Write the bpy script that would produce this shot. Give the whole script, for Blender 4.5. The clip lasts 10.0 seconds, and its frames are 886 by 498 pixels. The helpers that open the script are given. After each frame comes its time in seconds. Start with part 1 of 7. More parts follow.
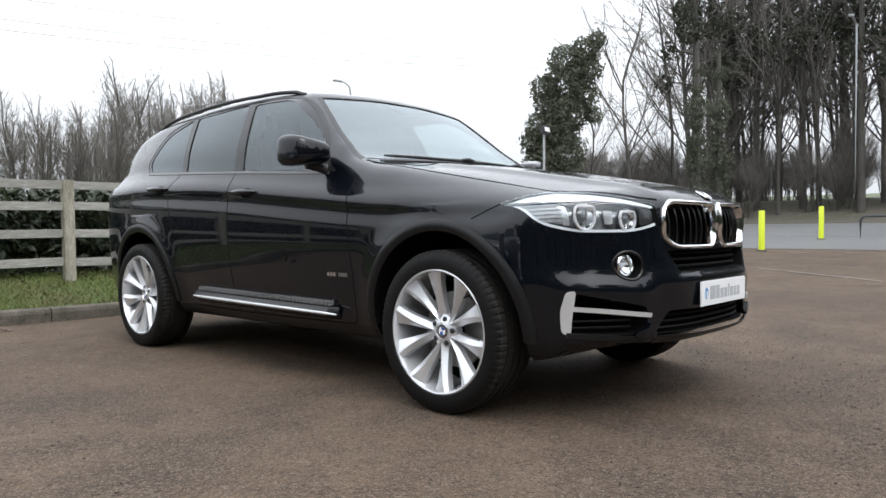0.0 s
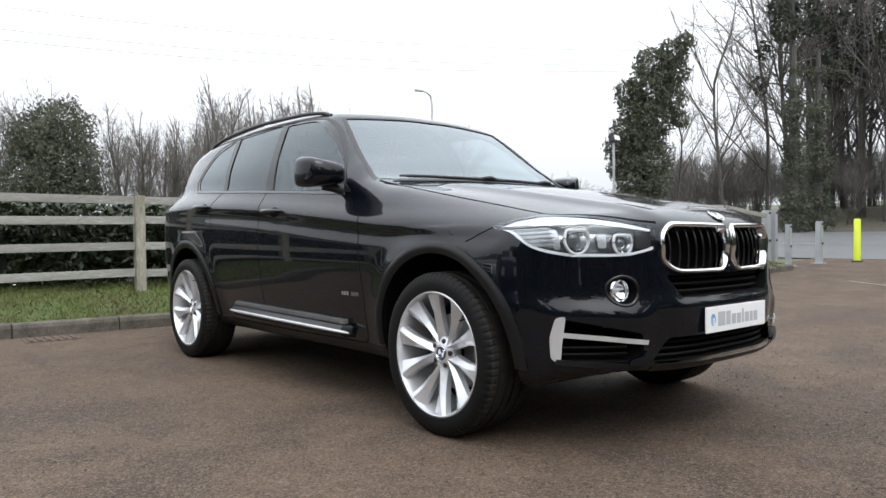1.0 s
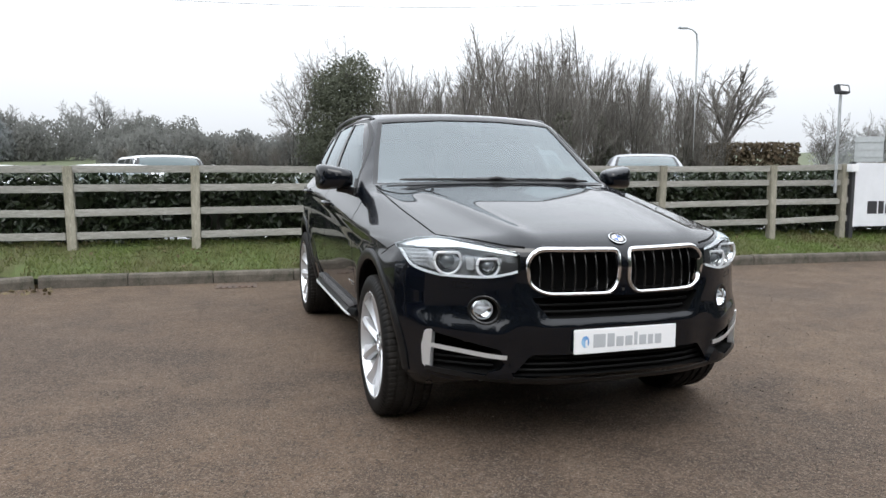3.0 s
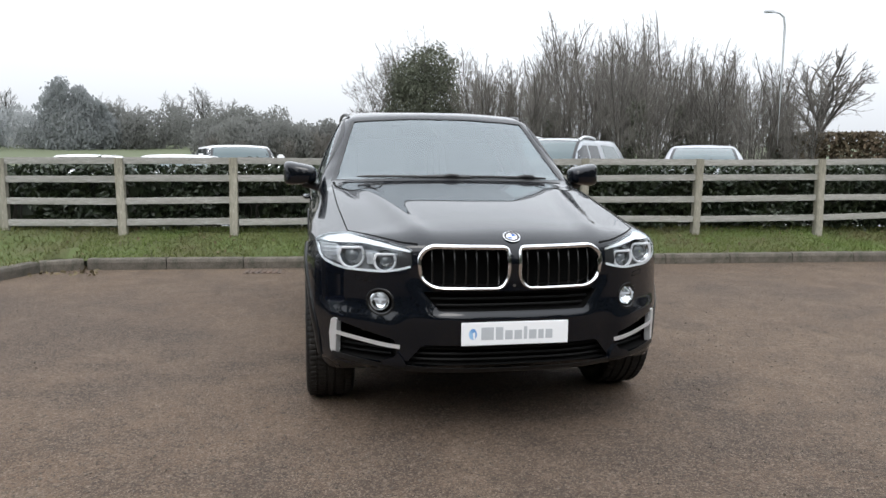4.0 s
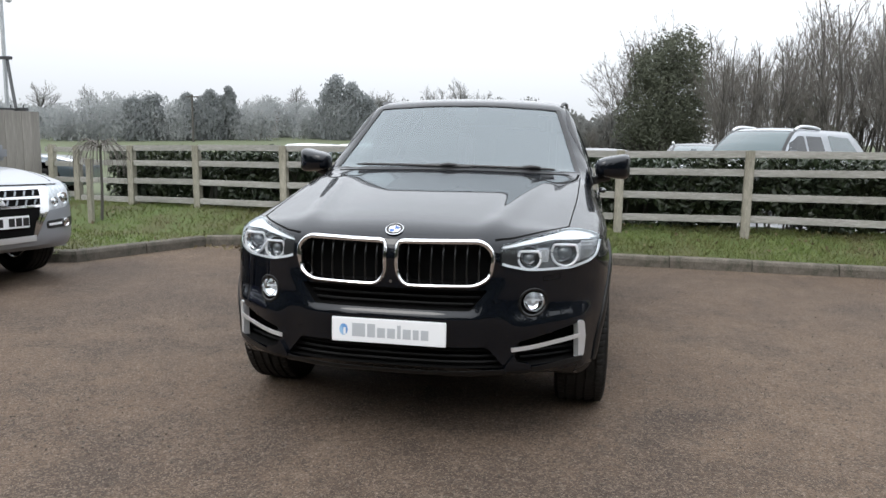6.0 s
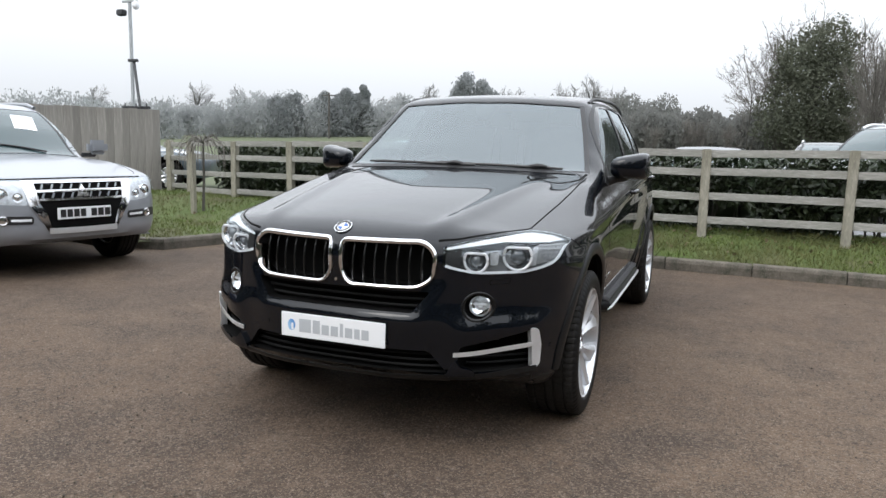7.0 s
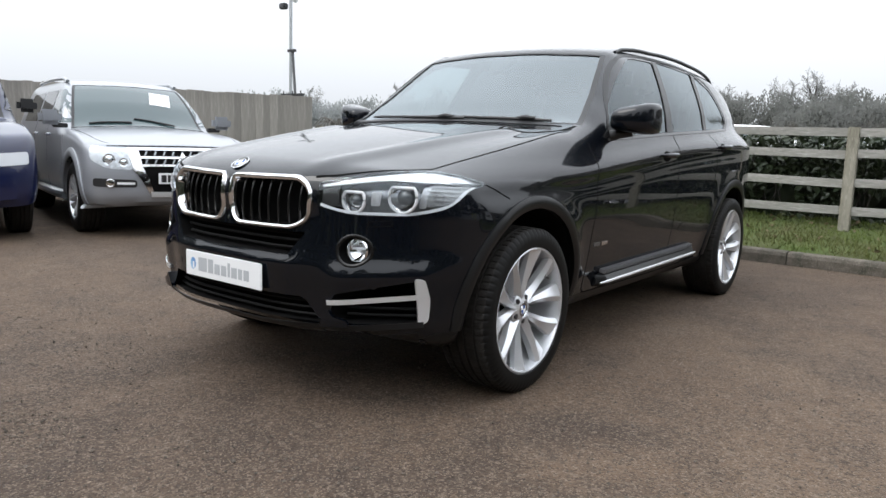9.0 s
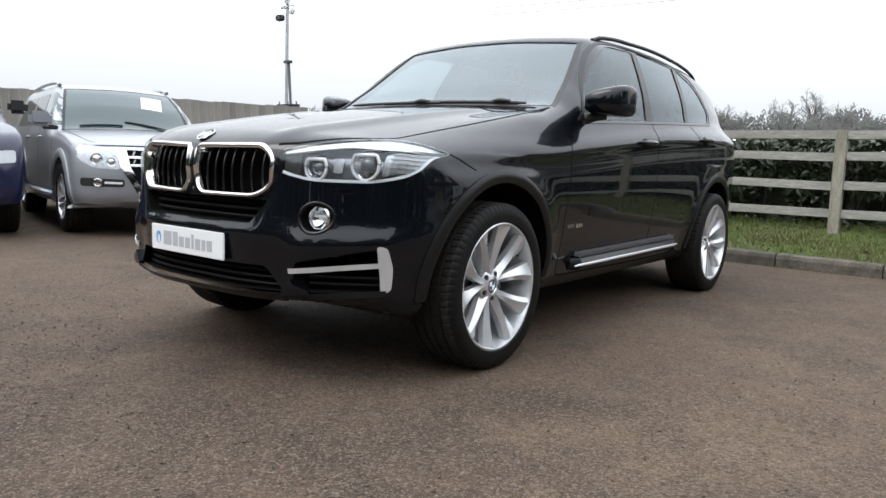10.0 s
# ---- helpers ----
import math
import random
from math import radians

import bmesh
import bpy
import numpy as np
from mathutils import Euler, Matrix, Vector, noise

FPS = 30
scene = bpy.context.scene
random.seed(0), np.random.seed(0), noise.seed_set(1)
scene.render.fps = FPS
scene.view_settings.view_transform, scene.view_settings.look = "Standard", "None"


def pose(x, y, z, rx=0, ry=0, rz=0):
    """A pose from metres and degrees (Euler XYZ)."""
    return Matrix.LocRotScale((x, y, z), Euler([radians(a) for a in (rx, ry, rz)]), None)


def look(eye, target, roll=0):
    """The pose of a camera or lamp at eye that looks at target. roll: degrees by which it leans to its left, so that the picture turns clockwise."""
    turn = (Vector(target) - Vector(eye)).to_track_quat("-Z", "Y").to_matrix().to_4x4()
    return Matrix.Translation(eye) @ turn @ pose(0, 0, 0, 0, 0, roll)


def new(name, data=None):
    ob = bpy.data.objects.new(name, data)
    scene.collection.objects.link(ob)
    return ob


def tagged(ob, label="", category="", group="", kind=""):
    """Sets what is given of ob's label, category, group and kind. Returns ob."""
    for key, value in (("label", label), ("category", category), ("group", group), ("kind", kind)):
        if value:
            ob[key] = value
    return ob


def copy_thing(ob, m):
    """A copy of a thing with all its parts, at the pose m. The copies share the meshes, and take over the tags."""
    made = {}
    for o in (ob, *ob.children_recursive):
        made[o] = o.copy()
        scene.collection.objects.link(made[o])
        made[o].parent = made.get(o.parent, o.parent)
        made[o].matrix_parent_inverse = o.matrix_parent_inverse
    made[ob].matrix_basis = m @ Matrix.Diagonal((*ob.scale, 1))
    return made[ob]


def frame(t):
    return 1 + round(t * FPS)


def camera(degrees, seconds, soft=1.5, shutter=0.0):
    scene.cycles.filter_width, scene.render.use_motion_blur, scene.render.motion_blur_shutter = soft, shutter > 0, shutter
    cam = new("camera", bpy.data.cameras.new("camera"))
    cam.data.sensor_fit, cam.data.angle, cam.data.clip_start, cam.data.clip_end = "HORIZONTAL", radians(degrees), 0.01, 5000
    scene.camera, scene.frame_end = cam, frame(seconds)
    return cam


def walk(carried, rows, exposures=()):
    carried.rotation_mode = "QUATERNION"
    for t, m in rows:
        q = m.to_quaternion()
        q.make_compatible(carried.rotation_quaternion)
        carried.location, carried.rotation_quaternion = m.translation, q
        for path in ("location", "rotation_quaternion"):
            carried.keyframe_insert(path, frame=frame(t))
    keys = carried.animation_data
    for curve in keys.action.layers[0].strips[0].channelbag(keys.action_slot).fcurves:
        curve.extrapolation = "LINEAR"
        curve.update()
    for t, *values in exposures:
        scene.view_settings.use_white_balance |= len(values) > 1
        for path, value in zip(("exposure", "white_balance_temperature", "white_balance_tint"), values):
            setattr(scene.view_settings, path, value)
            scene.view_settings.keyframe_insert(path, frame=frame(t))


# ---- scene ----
cam = camera(62.9, 10.0)
PATH = [
    (0, (-3.346, -2.211, 0.836), (-1.87, -0.863, 0.78), -0.4),
    (0.5, (-3.116, -2.167, 0.88), (-1.686, -0.769, 0.834), -0.4),
    (1, (-3.049, -2.496, 0.905), (-1.75, -0.975, 0.868), -0.4),
    (1.5, (-2.805, -2.794, 1.04), (-1.687, -1.136, 0.986), -0.4),
    (2, (-2.521, -3.112, 1.131), (-1.597, -1.341, 1.034), -0.1),
    (2.5, (-2.148, -3.431, 1.21), (-1.406, -1.581, 1.048), 0.1),
    (4, (-0.938, -4.14, 1.344), (-0.582, -2.187, 1.102), 0.5),
    (4.5, (-0.511, -4.263, 1.35), (-0.318, -2.287, 1.102), 0.6),
    (5, (-0.036, -4.257, 1.36), (-0.017, -2.273, 1.106), 0.8),
    (5.5, (0.4, -4.111, 1.341), (0.228, -2.136, 1.077), 0.9),
    (7, (1.569, -3.624, 1.362), (0.851, -1.78, 1.073), 1.4),
    (7.5, (1.949, -3.433, 1.364), (1.064, -1.665, 1.069), 1.5),
    (8, (2.216, -3.181, 1.321), (1.186, -1.494, 1.018), 1.6),
    (8.5, (2.397, -2.918, 1.262), (1.249, -1.309, 0.954), 1.8),
    (9, (2.56, -2.736, 1.113), (1.359, -1.165, 0.813), 1.9),
    (9.5, (2.661, -2.636, 0.952), (1.452, -1.065, 0.691), 2.0),
    (10, (2.682, -2.638, 0.914), (1.47, -1.065, 0.671), 2.1),
]
walk(cam, [(t, look(eye, target, roll)) for t, eye, target, roll in PATH])

# ---- light: an overcast winter sky ----
world = bpy.data.worlds.new("overcast_sky")
scene.world = world
world.use_nodes = True
wt = world.node_tree
for n in list(wt.nodes):
    wt.nodes.remove(n)
sky = wt.nodes.new("ShaderNodeTexSky")
sky.sky_type, sky.sun_disc = "NISHITA", False
sky.sun_elevation, sky.sun_rotation = radians(32), radians(200)
sky.air_density, sky.dust_density, sky.ozone_density = 1.0, 6.0, 1.0
grey = wt.nodes.new("ShaderNodeHueSaturation")
grey.inputs["Saturation"].default_value = 0.10
cloud = wt.nodes.new("ShaderNodeMix")
cloud.data_type = "RGBA"
cloud.inputs["Factor"].default_value = 0.86
rise = wt.nodes.new("ShaderNodeTexCoord")
split = wt.nodes.new("ShaderNodeSeparateXYZ")
lift = wt.nodes.new("ShaderNodeMapRange")
lift.inputs["From Min"].default_value, lift.inputs["From Max"].default_value = -.03, .80
veil = wt.nodes.new("ShaderNodeMix")
veil.data_type = "RGBA"
# overcast: the zenith is brighter than the misty horizon
veil.inputs["A"].default_value = (5.5, 5.75, 6.1, 1)
veil.inputs["B"].default_value = (19.5, 20.6, 22.2, 1)
wt.links.new(rise.outputs["Generated"], split.inputs["Vector"])
wt.links.new(split.outputs["Z"], lift.inputs["Value"])
wt.links.new(lift.outputs["Result"], veil.inputs["Factor"])
wt.links.new(veil.outputs["Result"], cloud.inputs["B"])
bg = wt.nodes.new("ShaderNodeBackground")
bg.inputs["Strength"].default_value = 0.10
wout = wt.nodes.new("ShaderNodeOutputWorld")
wt.links.new(sky.outputs["Color"], grey.inputs["Color"])
wt.links.new(grey.outputs["Color"], cloud.inputs["A"])
wt.links.new(cloud.outputs["Result"], bg.inputs["Color"])
wt.links.new(bg.outputs["Background"], wout.inputs["Surface"])

sun_data = bpy.data.lights.new("sun", "SUN")
sun_data.energy, sun_data.angle, sun_data.color = 0.9, radians(30), (1.0, 0.97, 0.93)
sun = new("sun", sun_data)
sun.matrix_world = look((0, 0, 30), (0 + 8, 0 + 22, 0))
scene.view_settings.exposure = 0.50


# ---- materials ----
def material(name, color, rough=0.6, metal=0.0, var=0.0, size=8.0, color2=None, bump=0.0, bump_size=60.0, coat=0.0, fine=0.0, fine_size=200.0, spec=0.5, per_object=0.0, wave=None, through_light=0.0, coat_ior=1.54):
    """A surface with two scales of variation: broad noise mixes towards color2, fine noise speckles; bump from a third noise."""
    m = bpy.data.materials.new(name)
    m.use_nodes = True
    nt = m.node_tree
    b = nt.nodes["Principled BSDF"]
    b.inputs["Roughness"].default_value, b.inputs["Metallic"].default_value = rough, metal
    b.inputs["Specular IOR Level"].default_value = spec
    b.inputs["Coat Weight"].default_value, b.inputs["Coat Roughness"].default_value = coat, 0.02
    b.inputs["Base Color"].default_value = (*color, 1)
    b.inputs["Coat IOR"].default_value = coat_ior
    tc = nt.nodes.new("ShaderNodeTexCoord")
    src = None

    def noise_at(scale, detail=6.0, r=0.6):
        n = nt.nodes.new("ShaderNodeTexNoise")
        n.inputs["Scale"].default_value, n.inputs["Detail"].default_value, n.inputs["Roughness"].default_value = scale, detail, r
        mp = nt.nodes.new("ShaderNodeMapping")
        if wave:
            mp.inputs["Scale"].default_value = wave
        nt.links.new(tc.outputs["Object"], mp.inputs["Vector"])
        nt.links.new(mp.outputs["Vector"], n.inputs["Vector"])
        return n

    def mixed(a, fac, bcol, kind="MIX"):
        x = nt.nodes.new("ShaderNodeMix")
        x.data_type, x.blend_type = "RGBA", kind
        nt.links.new(a, x.inputs["A"])
        x.inputs["B"].default_value = (*bcol, 1)
        nt.links.new(fac, x.inputs["Factor"])
        return x.outputs["Result"]

    def ramp(out, lo, hi, top):
        r = nt.nodes.new("ShaderNodeMapRange")
        r.inputs["From Min"].default_value, r.inputs["From Max"].default_value, r.inputs["To Max"].default_value = lo, hi, top
        nt.links.new(out, r.inputs["Value"])
        return r.outputs["Result"]

    if var or fine or per_object:
        rgb = nt.nodes.new("ShaderNodeRGB")
        rgb.outputs[0].default_value = (*color, 1)
        src = rgb.outputs[0]
        if var:
            src = mixed(src, ramp(noise_at(size).outputs["Fac"], .38, .68, var), color2 or tuple(c * .55 for c in color))
        if fine:
            src = mixed(src, ramp(noise_at(fine_size, 2.0).outputs["Fac"], .5, .75, fine), tuple(min(1, c * 1.9 + .02) for c in color))
            src = mixed(src, ramp(noise_at(fine_size * .63, 2.0).outputs["Fac"], .52, .72, fine), tuple(c * .35 for c in color))
        if per_object:
            oi = nt.nodes.new("ShaderNodeObjectInfo")
            src = mixed(src, ramp(oi.outputs["Random"], 0, 1, per_object), tuple(c * .45 for c in color))
        nt.links.new(src, b.inputs["Base Color"])
    if bump:
        bn = nt.nodes.new("ShaderNodeBump")
        bn.inputs["Strength"].default_value, bn.inputs["Distance"].default_value = bump, 0.01
        nt.links.new(noise_at(bump_size, 4.0).outputs["Fac"], bn.inputs["Height"])
        nt.links.new(bn.outputs["Normal"], b.inputs["Normal"])
    if through_light:
        # thin leaves let light through
        tl, mx = nt.nodes.new("ShaderNodeBsdfTranslucent"), nt.nodes.new("ShaderNodeMixShader")
        mx.inputs["Fac"].default_value = through_light
        tl.inputs["Color"].default_value = (*color, 1)
        if src:
            nt.links.new(src, tl.inputs["Color"])
        nt.links.new(b.outputs["BSDF"], mx.inputs[1])
        nt.links.new(tl.outputs["BSDF"], mx.inputs[2])
        nt.links.new(mx.outputs["Shader"], nt.nodes["Material Output"].inputs["Surface"])
    return m


def tarmac():
    """Worn brown-grey tarmac: stone chips in a dusty binder, patches of dirt and pale wear."""
    m = bpy.data.materials.new("worn_tarmac")
    m.use_nodes = True
    nt = m.node_tree
    b = nt.nodes["Principled BSDF"]
    b.inputs["Roughness"].default_value, b.inputs["Specular IOR Level"].default_value = .85, .25
    tc = nt.nodes.new("ShaderNodeTexCoord")

    def tex(kind, scale, **k):
        n = nt.nodes.new(kind)
        n.inputs["Scale"].default_value = scale
        for q, v in k.items():
            n.inputs[q].default_value = v
        nt.links.new(tc.outputs["Object"], n.inputs["Vector"])
        return n

    def ramp(out, lo, hi, a=0.0, z=1.0):
        r = nt.nodes.new("ShaderNodeMapRange")
        r.inputs["From Min"].default_value, r.inputs["From Max"].default_value = lo, hi
        r.inputs["To Min"].default_value, r.inputs["To Max"].default_value = a, z
        nt.links.new(out, r.inputs["Value"])
        return r.outputs["Result"]

    def mix(fac, a, c, kind="MIX"):
        x = nt.nodes.new("ShaderNodeMix")
        x.data_type, x.blend_type = "RGBA", kind
        if isinstance(fac, float):
            x.inputs["Factor"].default_value = fac
        else:
            nt.links.new(fac, x.inputs["Factor"])
        for s, v in (("A", a), ("B", c)):
            if isinstance(v, tuple):
                x.inputs[s].default_value = (*v, 1)
            else:
                nt.links.new(v, x.inputs[s])
        return x.outputs["Result"]
    chips = tex("ShaderNodeTexVoronoi", 95.0)
    grains = tex("ShaderNodeTexVoronoi", 190.0)
    broad, mid, blot = tex("ShaderNodeTexNoise", .55, Detail=6.0, Roughness=.6), tex("ShaderNodeTexNoise", 2.3, Detail=6.0, Roughness=.65), tex("ShaderNodeTexNoise", 14.0, Detail=5.0, Roughness=.7)
    wide = tex("ShaderNodeTexNoise", .28, Detail=7.0, Roughness=.62)
    sep = nt.nodes.new("ShaderNodeSeparateColor")
    nt.links.new(chips.outputs["Color"], sep.inputs["Color"])
    sep2 = nt.nodes.new("ShaderNodeSeparateColor")
    nt.links.new(grains.outputs["Color"], sep2.inputs["Color"])
    coarse = tex("ShaderNodeTexVoronoi", 42.0)
    sep3 = nt.nodes.new("ShaderNodeSeparateColor")
    nt.links.new(coarse.outputs["Color"], sep3.inputs["Color"])
    patch = tex("ShaderNodeTexNoise", 1.05, Detail=8.0, Roughness=.68)
    base = mix(ramp(broad.outputs["Fac"], .38, .62), (.088, .058, .038), (.130, .090, .060))
    base = mix(ramp(wide.outputs["Fac"], .46, .60, 0, .7), base, (.052, .036, .027))
    base = mix(ramp(patch.outputs["Fac"], .50, .66, 0, .75), base, (.044, .030, .022))
    base = mix(ramp(patch.outputs["Fac"], .45, .30, 0, .6), base, (.128, .092, .066))
    base = mix(ramp(mid.outputs["Fac"], .46, .66, 0, .6), base, (.042, .030, .023))
    base = mix(ramp(mid.outputs["Fac"], .44, .28, 0, .5), base, (.135, .102, .076))
    base = mix(ramp(blot.outputs["Fac"], .52, .70, 0, .7), base, (.046, .034, .026))
    base = mix(ramp(sep3.outputs["Red"], .90, .985, 0, .22), base, (.20, .155, .115))
    base = mix(ramp(sep3.outputs["Green"], .86, .98, 0, .30), base, (.014, .011, .009))
    base = mix(ramp(sep.outputs["Red"], .74, .98, 0, .45), base, (.19, .150, .115))
    base = mix(ramp(sep.outputs["Green"], .72, .98, 0, .5), base, (.018, .0135, .010))
    base = mix(ramp(sep2.outputs["Red"], .80, .98, 0, .6), base, (.22, .175, .135))
    base = mix(ramp(sep2.outputs["Blue"], .74, .98, 0, .55), base, (.018, .015, .013))
    nt.links.new(base, b.inputs["Base Color"])
    h = nt.nodes.new("ShaderNodeMath")
    h.operation = "ADD"
    nt.links.new(chips.outputs["Distance"], h.inputs[0])
    nt.links.new(blot.outputs["Fac"], h.inputs[1])
    bn = nt.nodes.new("ShaderNodeBump")
    bn.inputs["Strength"].default_value, bn.inputs["Distance"].default_value = .55, .005
    bn.invert = True
    nt.links.new(h.outputs["Value"], bn.inputs["Height"])
    nt.links.new(bn.outputs["Normal"], b.inputs["Normal"])
    return m


def glass(name, tint, base=.05, sky_film=0.0, rough=.01):
    """Clear or tinted sheet glass: the gloss rises towards grazing angles, the rest passes straight through."""
    m = bpy.data.materials.new(name)
    m.use_nodes = True
    nt = m.node_tree
    nt.nodes.remove(nt.nodes["Principled BSDF"])
    tr, gl, mx, lw = (nt.nodes.new("ShaderNode" + k) for k in ("BsdfTransparent", "BsdfGlossy", "MixShader", "LayerWeight"))
    tr.inputs["Color"].default_value = (*tint, 1)
    gl.inputs["Roughness"].default_value = rough
    gl.inputs["Color"].default_value = (.90, .97, 1.0, 1)
    lw.inputs["Blend"].default_value = 0.5
    power, scale = nt.nodes.new("ShaderNodeMath"), nt.nodes.new("ShaderNodeMapRange")
    power.operation = "POWER"
    power.inputs[1].default_value = 5.0
    scale.inputs["To Min"].default_value = base
    nt.links.new(lw.outputs["Facing"], power.inputs[0])
    nt.links.new(power.outputs["Value"], scale.inputs["Value"])
    nt.links.new(scale.outputs["Result"], mx.inputs["Fac"])
    nt.links.new(tr.outputs["BSDF"], mx.inputs[1])
    nt.links.new(gl.outputs["BSDF"], mx.inputs[2])
    last = mx.outputs["Shader"]
    if sky_film:
        # thin bluish diffuse layer, stands in for sky brightness on the glass
        df, m2 = nt.nodes.new("ShaderNodeBsdfDiffuse"), nt.nodes.new("ShaderNodeMixShader")
        df.inputs["Color"].default_value = (.60, .70, .74, 1)
        m2.inputs["Fac"].default_value = sky_film
        nt.links.new(last, m2.inputs[1])
        nt.links.new(df.outputs["BSDF"], m2.inputs[2])
        last = m2.outputs["Shader"]
    nt.links.new(last, nt.nodes["Material Output"].inputs["Surface"])
    return m


M_TARMAC = tarmac()
M_KERB = material("concrete_kerb", (.125, .108, .088), .9, var=.9, size=7, color2=(.034, .034, .022), bump=.4, bump_size=50, fine=.5, fine_size=70, per_object=.35)
M_SOIL = material("grass_soil", (.062, .090, .022), .95, var=.8, size=1.6, color2=(.075, .056, .032), bump=.5, bump_size=40, fine=.4, fine_size=60)
M_GRASS = material("grass_blade", (.100, .142, .026), .7, var=.9, size=1.3, color2=(.105, .085, .035))
M_FIELD = material("field_grass", (.0828, .0972, .049), .95, var=.5, size=.05, color2=(.072, .0864, .0432))
M_TIMBER = material("weathered_timber", (.3256, .3182, .2923), .85, var=.8, size=7, color2=(.1998, .1998, .1702), bump=.35, bump_size=50, fine=.35, fine_size=70, per_object=.3, wave=(.25, 1, 1))
M_POST = material("weathered_post", (.3096, .2916, .2376), .85, var=.7, size=7, color2=(.1224, .1152, .072), bump=.35, bump_size=50, fine=.35, fine_size=70, per_object=.3, wave=(1, 1, .25))
M_BOARD = material("grey_fence_board", (.32, .3, .272), .9, var=.8, size=6, color2=(.176, .16, .14), bump=.3, bump_size=40, fine=.3, fine_size=60, per_object=.55, wave=(1, 1, .15))
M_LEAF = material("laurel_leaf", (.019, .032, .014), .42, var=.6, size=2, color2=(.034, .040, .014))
M_IVY = material("ivy_leaf", (.098, .108, .078), .7, var=.6, size=.6, color2=(.128, .132, .098), spec=.2, through_light=.3)
M_BARK = material("winter_bark", (.0788, .0735, .066), .9, var=.6, size=1.5, color2=(.0375, .0338, .0263))
# twig tone lightened to carry the haze over the distant trees
M_TWIG = material("winter_twig", (.145, .134, .120), .9, var=.5, size=1.0, color2=(.085, .078, .070))
M_PAINT = material("black_metallic_paint", (.0016, .0026, .0048), .4, coat=1.0, spec=.04, coat_ior=1.47)
M_TRIM = material("satin_black_trim", (.02, .02, .021), .42, spec=.4)
M_CLAD = material("dark_grey_cladding", (.0065, .0068, .0072), .34, spec=.35, bump=.04, bump_size=900)
M_VOID = material("matt_black_void", (.004, .004, .004), .9, spec=.1)
M_RUBBER = material("tyre_rubber", (.0045, .0044, .0043), .55, var=.5, size=9, color2=(.008, .0075, .007), spec=.18)
M_TREAD = material("dusty_tread_rubber", (.021, .019, .017), .8, var=.7, size=18, color2=(.010, .0095, .009), spec=.2, fine=.3, fine_size=160)
M_CHROME = material("chrome", (.82, .82, .83), .06, 1.0)
M_SATIN = material("satin_aluminium", (.70, .71, .72), .32, .6)
M_ALLOY = material("silver_alloy", (.70, .71, .73), .24, .6, var=.2, size=14, color2=(.58, .58, .60))
M_GLASS = glass("clear_glass", (.62, .72, .73), .09, .02)
M_SCREEN = glass("green_tinted_windscreen", (.26, .31, .31), .165, .02)
M_PRIVACY = glass("privacy_glass", (.06, .06, .066), .08, .01)
M_LENS = glass("lamp_lens", (.93, .95, .96), .06)
M_WHITE = material("white_plastic", (.78, .79, .80), .35)

# ---- shaping tools ----
def curve(*pts):
    """A smooth curve through points, clamped at its ends."""
    px, py = np.array([p[0] for p in pts], float), np.array([p[1] for p in pts], float)
    h, d = np.diff(px), np.diff(py) / np.diff(px)
    m = np.zeros_like(px)
    m[0], m[-1] = d[0], d[-1]
    for i in range(1, len(px) - 1):
        if d[i - 1] * d[i] > 0:
            w1, w2 = 2 * h[i] + h[i - 1], h[i] + 2 * h[i - 1]
            m[i] = (w1 + w2) / (w1 / d[i - 1] + w2 / d[i])

    def f(q):
        q = np.clip(np.asarray(q, float), px[0], px[-1])
        i = np.clip(np.searchsorted(px, q) - 1, 0, len(px) - 2)
        s = (q - px[i]) / h[i]
        return (py[i] * (1 + 2 * s) * (1 - s) ** 2 + m[i] * h[i] * s * (1 - s) ** 2
                + py[i + 1] * s * s * (3 - 2 * s) + m[i + 1] * h[i] * s * s * (s - 1))
    return f


def smax(a, b, k):
    h = np.maximum(k - np.abs(a - b), 0) / k
    return np.maximum(a, b) + h * h * k * 0.25


def step01(a, b, q):
    s = np.clip((q - a) / (b - a), 0, 1)
    return s * s * (3 - 2 * s)


def cast(F, start, way, far=2.4, steps=90):
    """The first place along each ray where F turns negative."""
    start, way = np.broadcast_arrays(np.asarray(start, float), np.asarray(way, float))
    lo = np.zeros(len(start))
    hi = np.full(len(start), float(far))
    found = np.zeros(len(start), bool)
    for i in range(1, steps + 1):
        t = far * i / steps
        inside = (F(*(start + way * t).T) < 0) & ~found
        hi[inside], lo[inside] = t, far * (i - 1) / steps
        found |= inside
    for _ in range(15):
        mid = (lo + hi) / 2
        neg = F(*(start + way * mid[:, None]).T) < 0
        hi, lo = np.where(neg, mid, hi), np.where(neg, lo, mid)
    return start + way * hi[:, None]


# ---- the black car's body as a signed shape ----
CREASE = curve((-1, .93), (.3, .955), (.9, 1.003), (1.8, 1.075), (2.6, 1.115), (3.2, 1.135), (4, 1.14))
FLANK = curve((.15, .78), (.24, .825), (.30, .862), (.36, .890), (.45, .914), (.55, .932), (.66, .944), (.80, .953), (.92, .952),
              (1.0, .946), (1.055, .952), (1.075, .947), (1.15, .906), (1.19, .888), (1.30, .855), (1.45, .797), (1.62, .714), (1.68, .678), (1.8, .60))
TAPER = curve((-1, 1), (1.9, 1), (2.6, .972), (3.3, .918), (4, .85))
TAIL = curve((2.6, 0), (3.1, .01), (3.4, .038), (3.7, .10), (4.0, .25))
NOSE = curve((0, -.897), (.2, -.892), (.35, -.871), (.45, -.839), (.55, -.800), (.63, -.758), (.72, -.69), (.80, -.62), (.87, -.54), (.92, -.465), (.95, -.395), (.975, -.25), (1.05, .2))
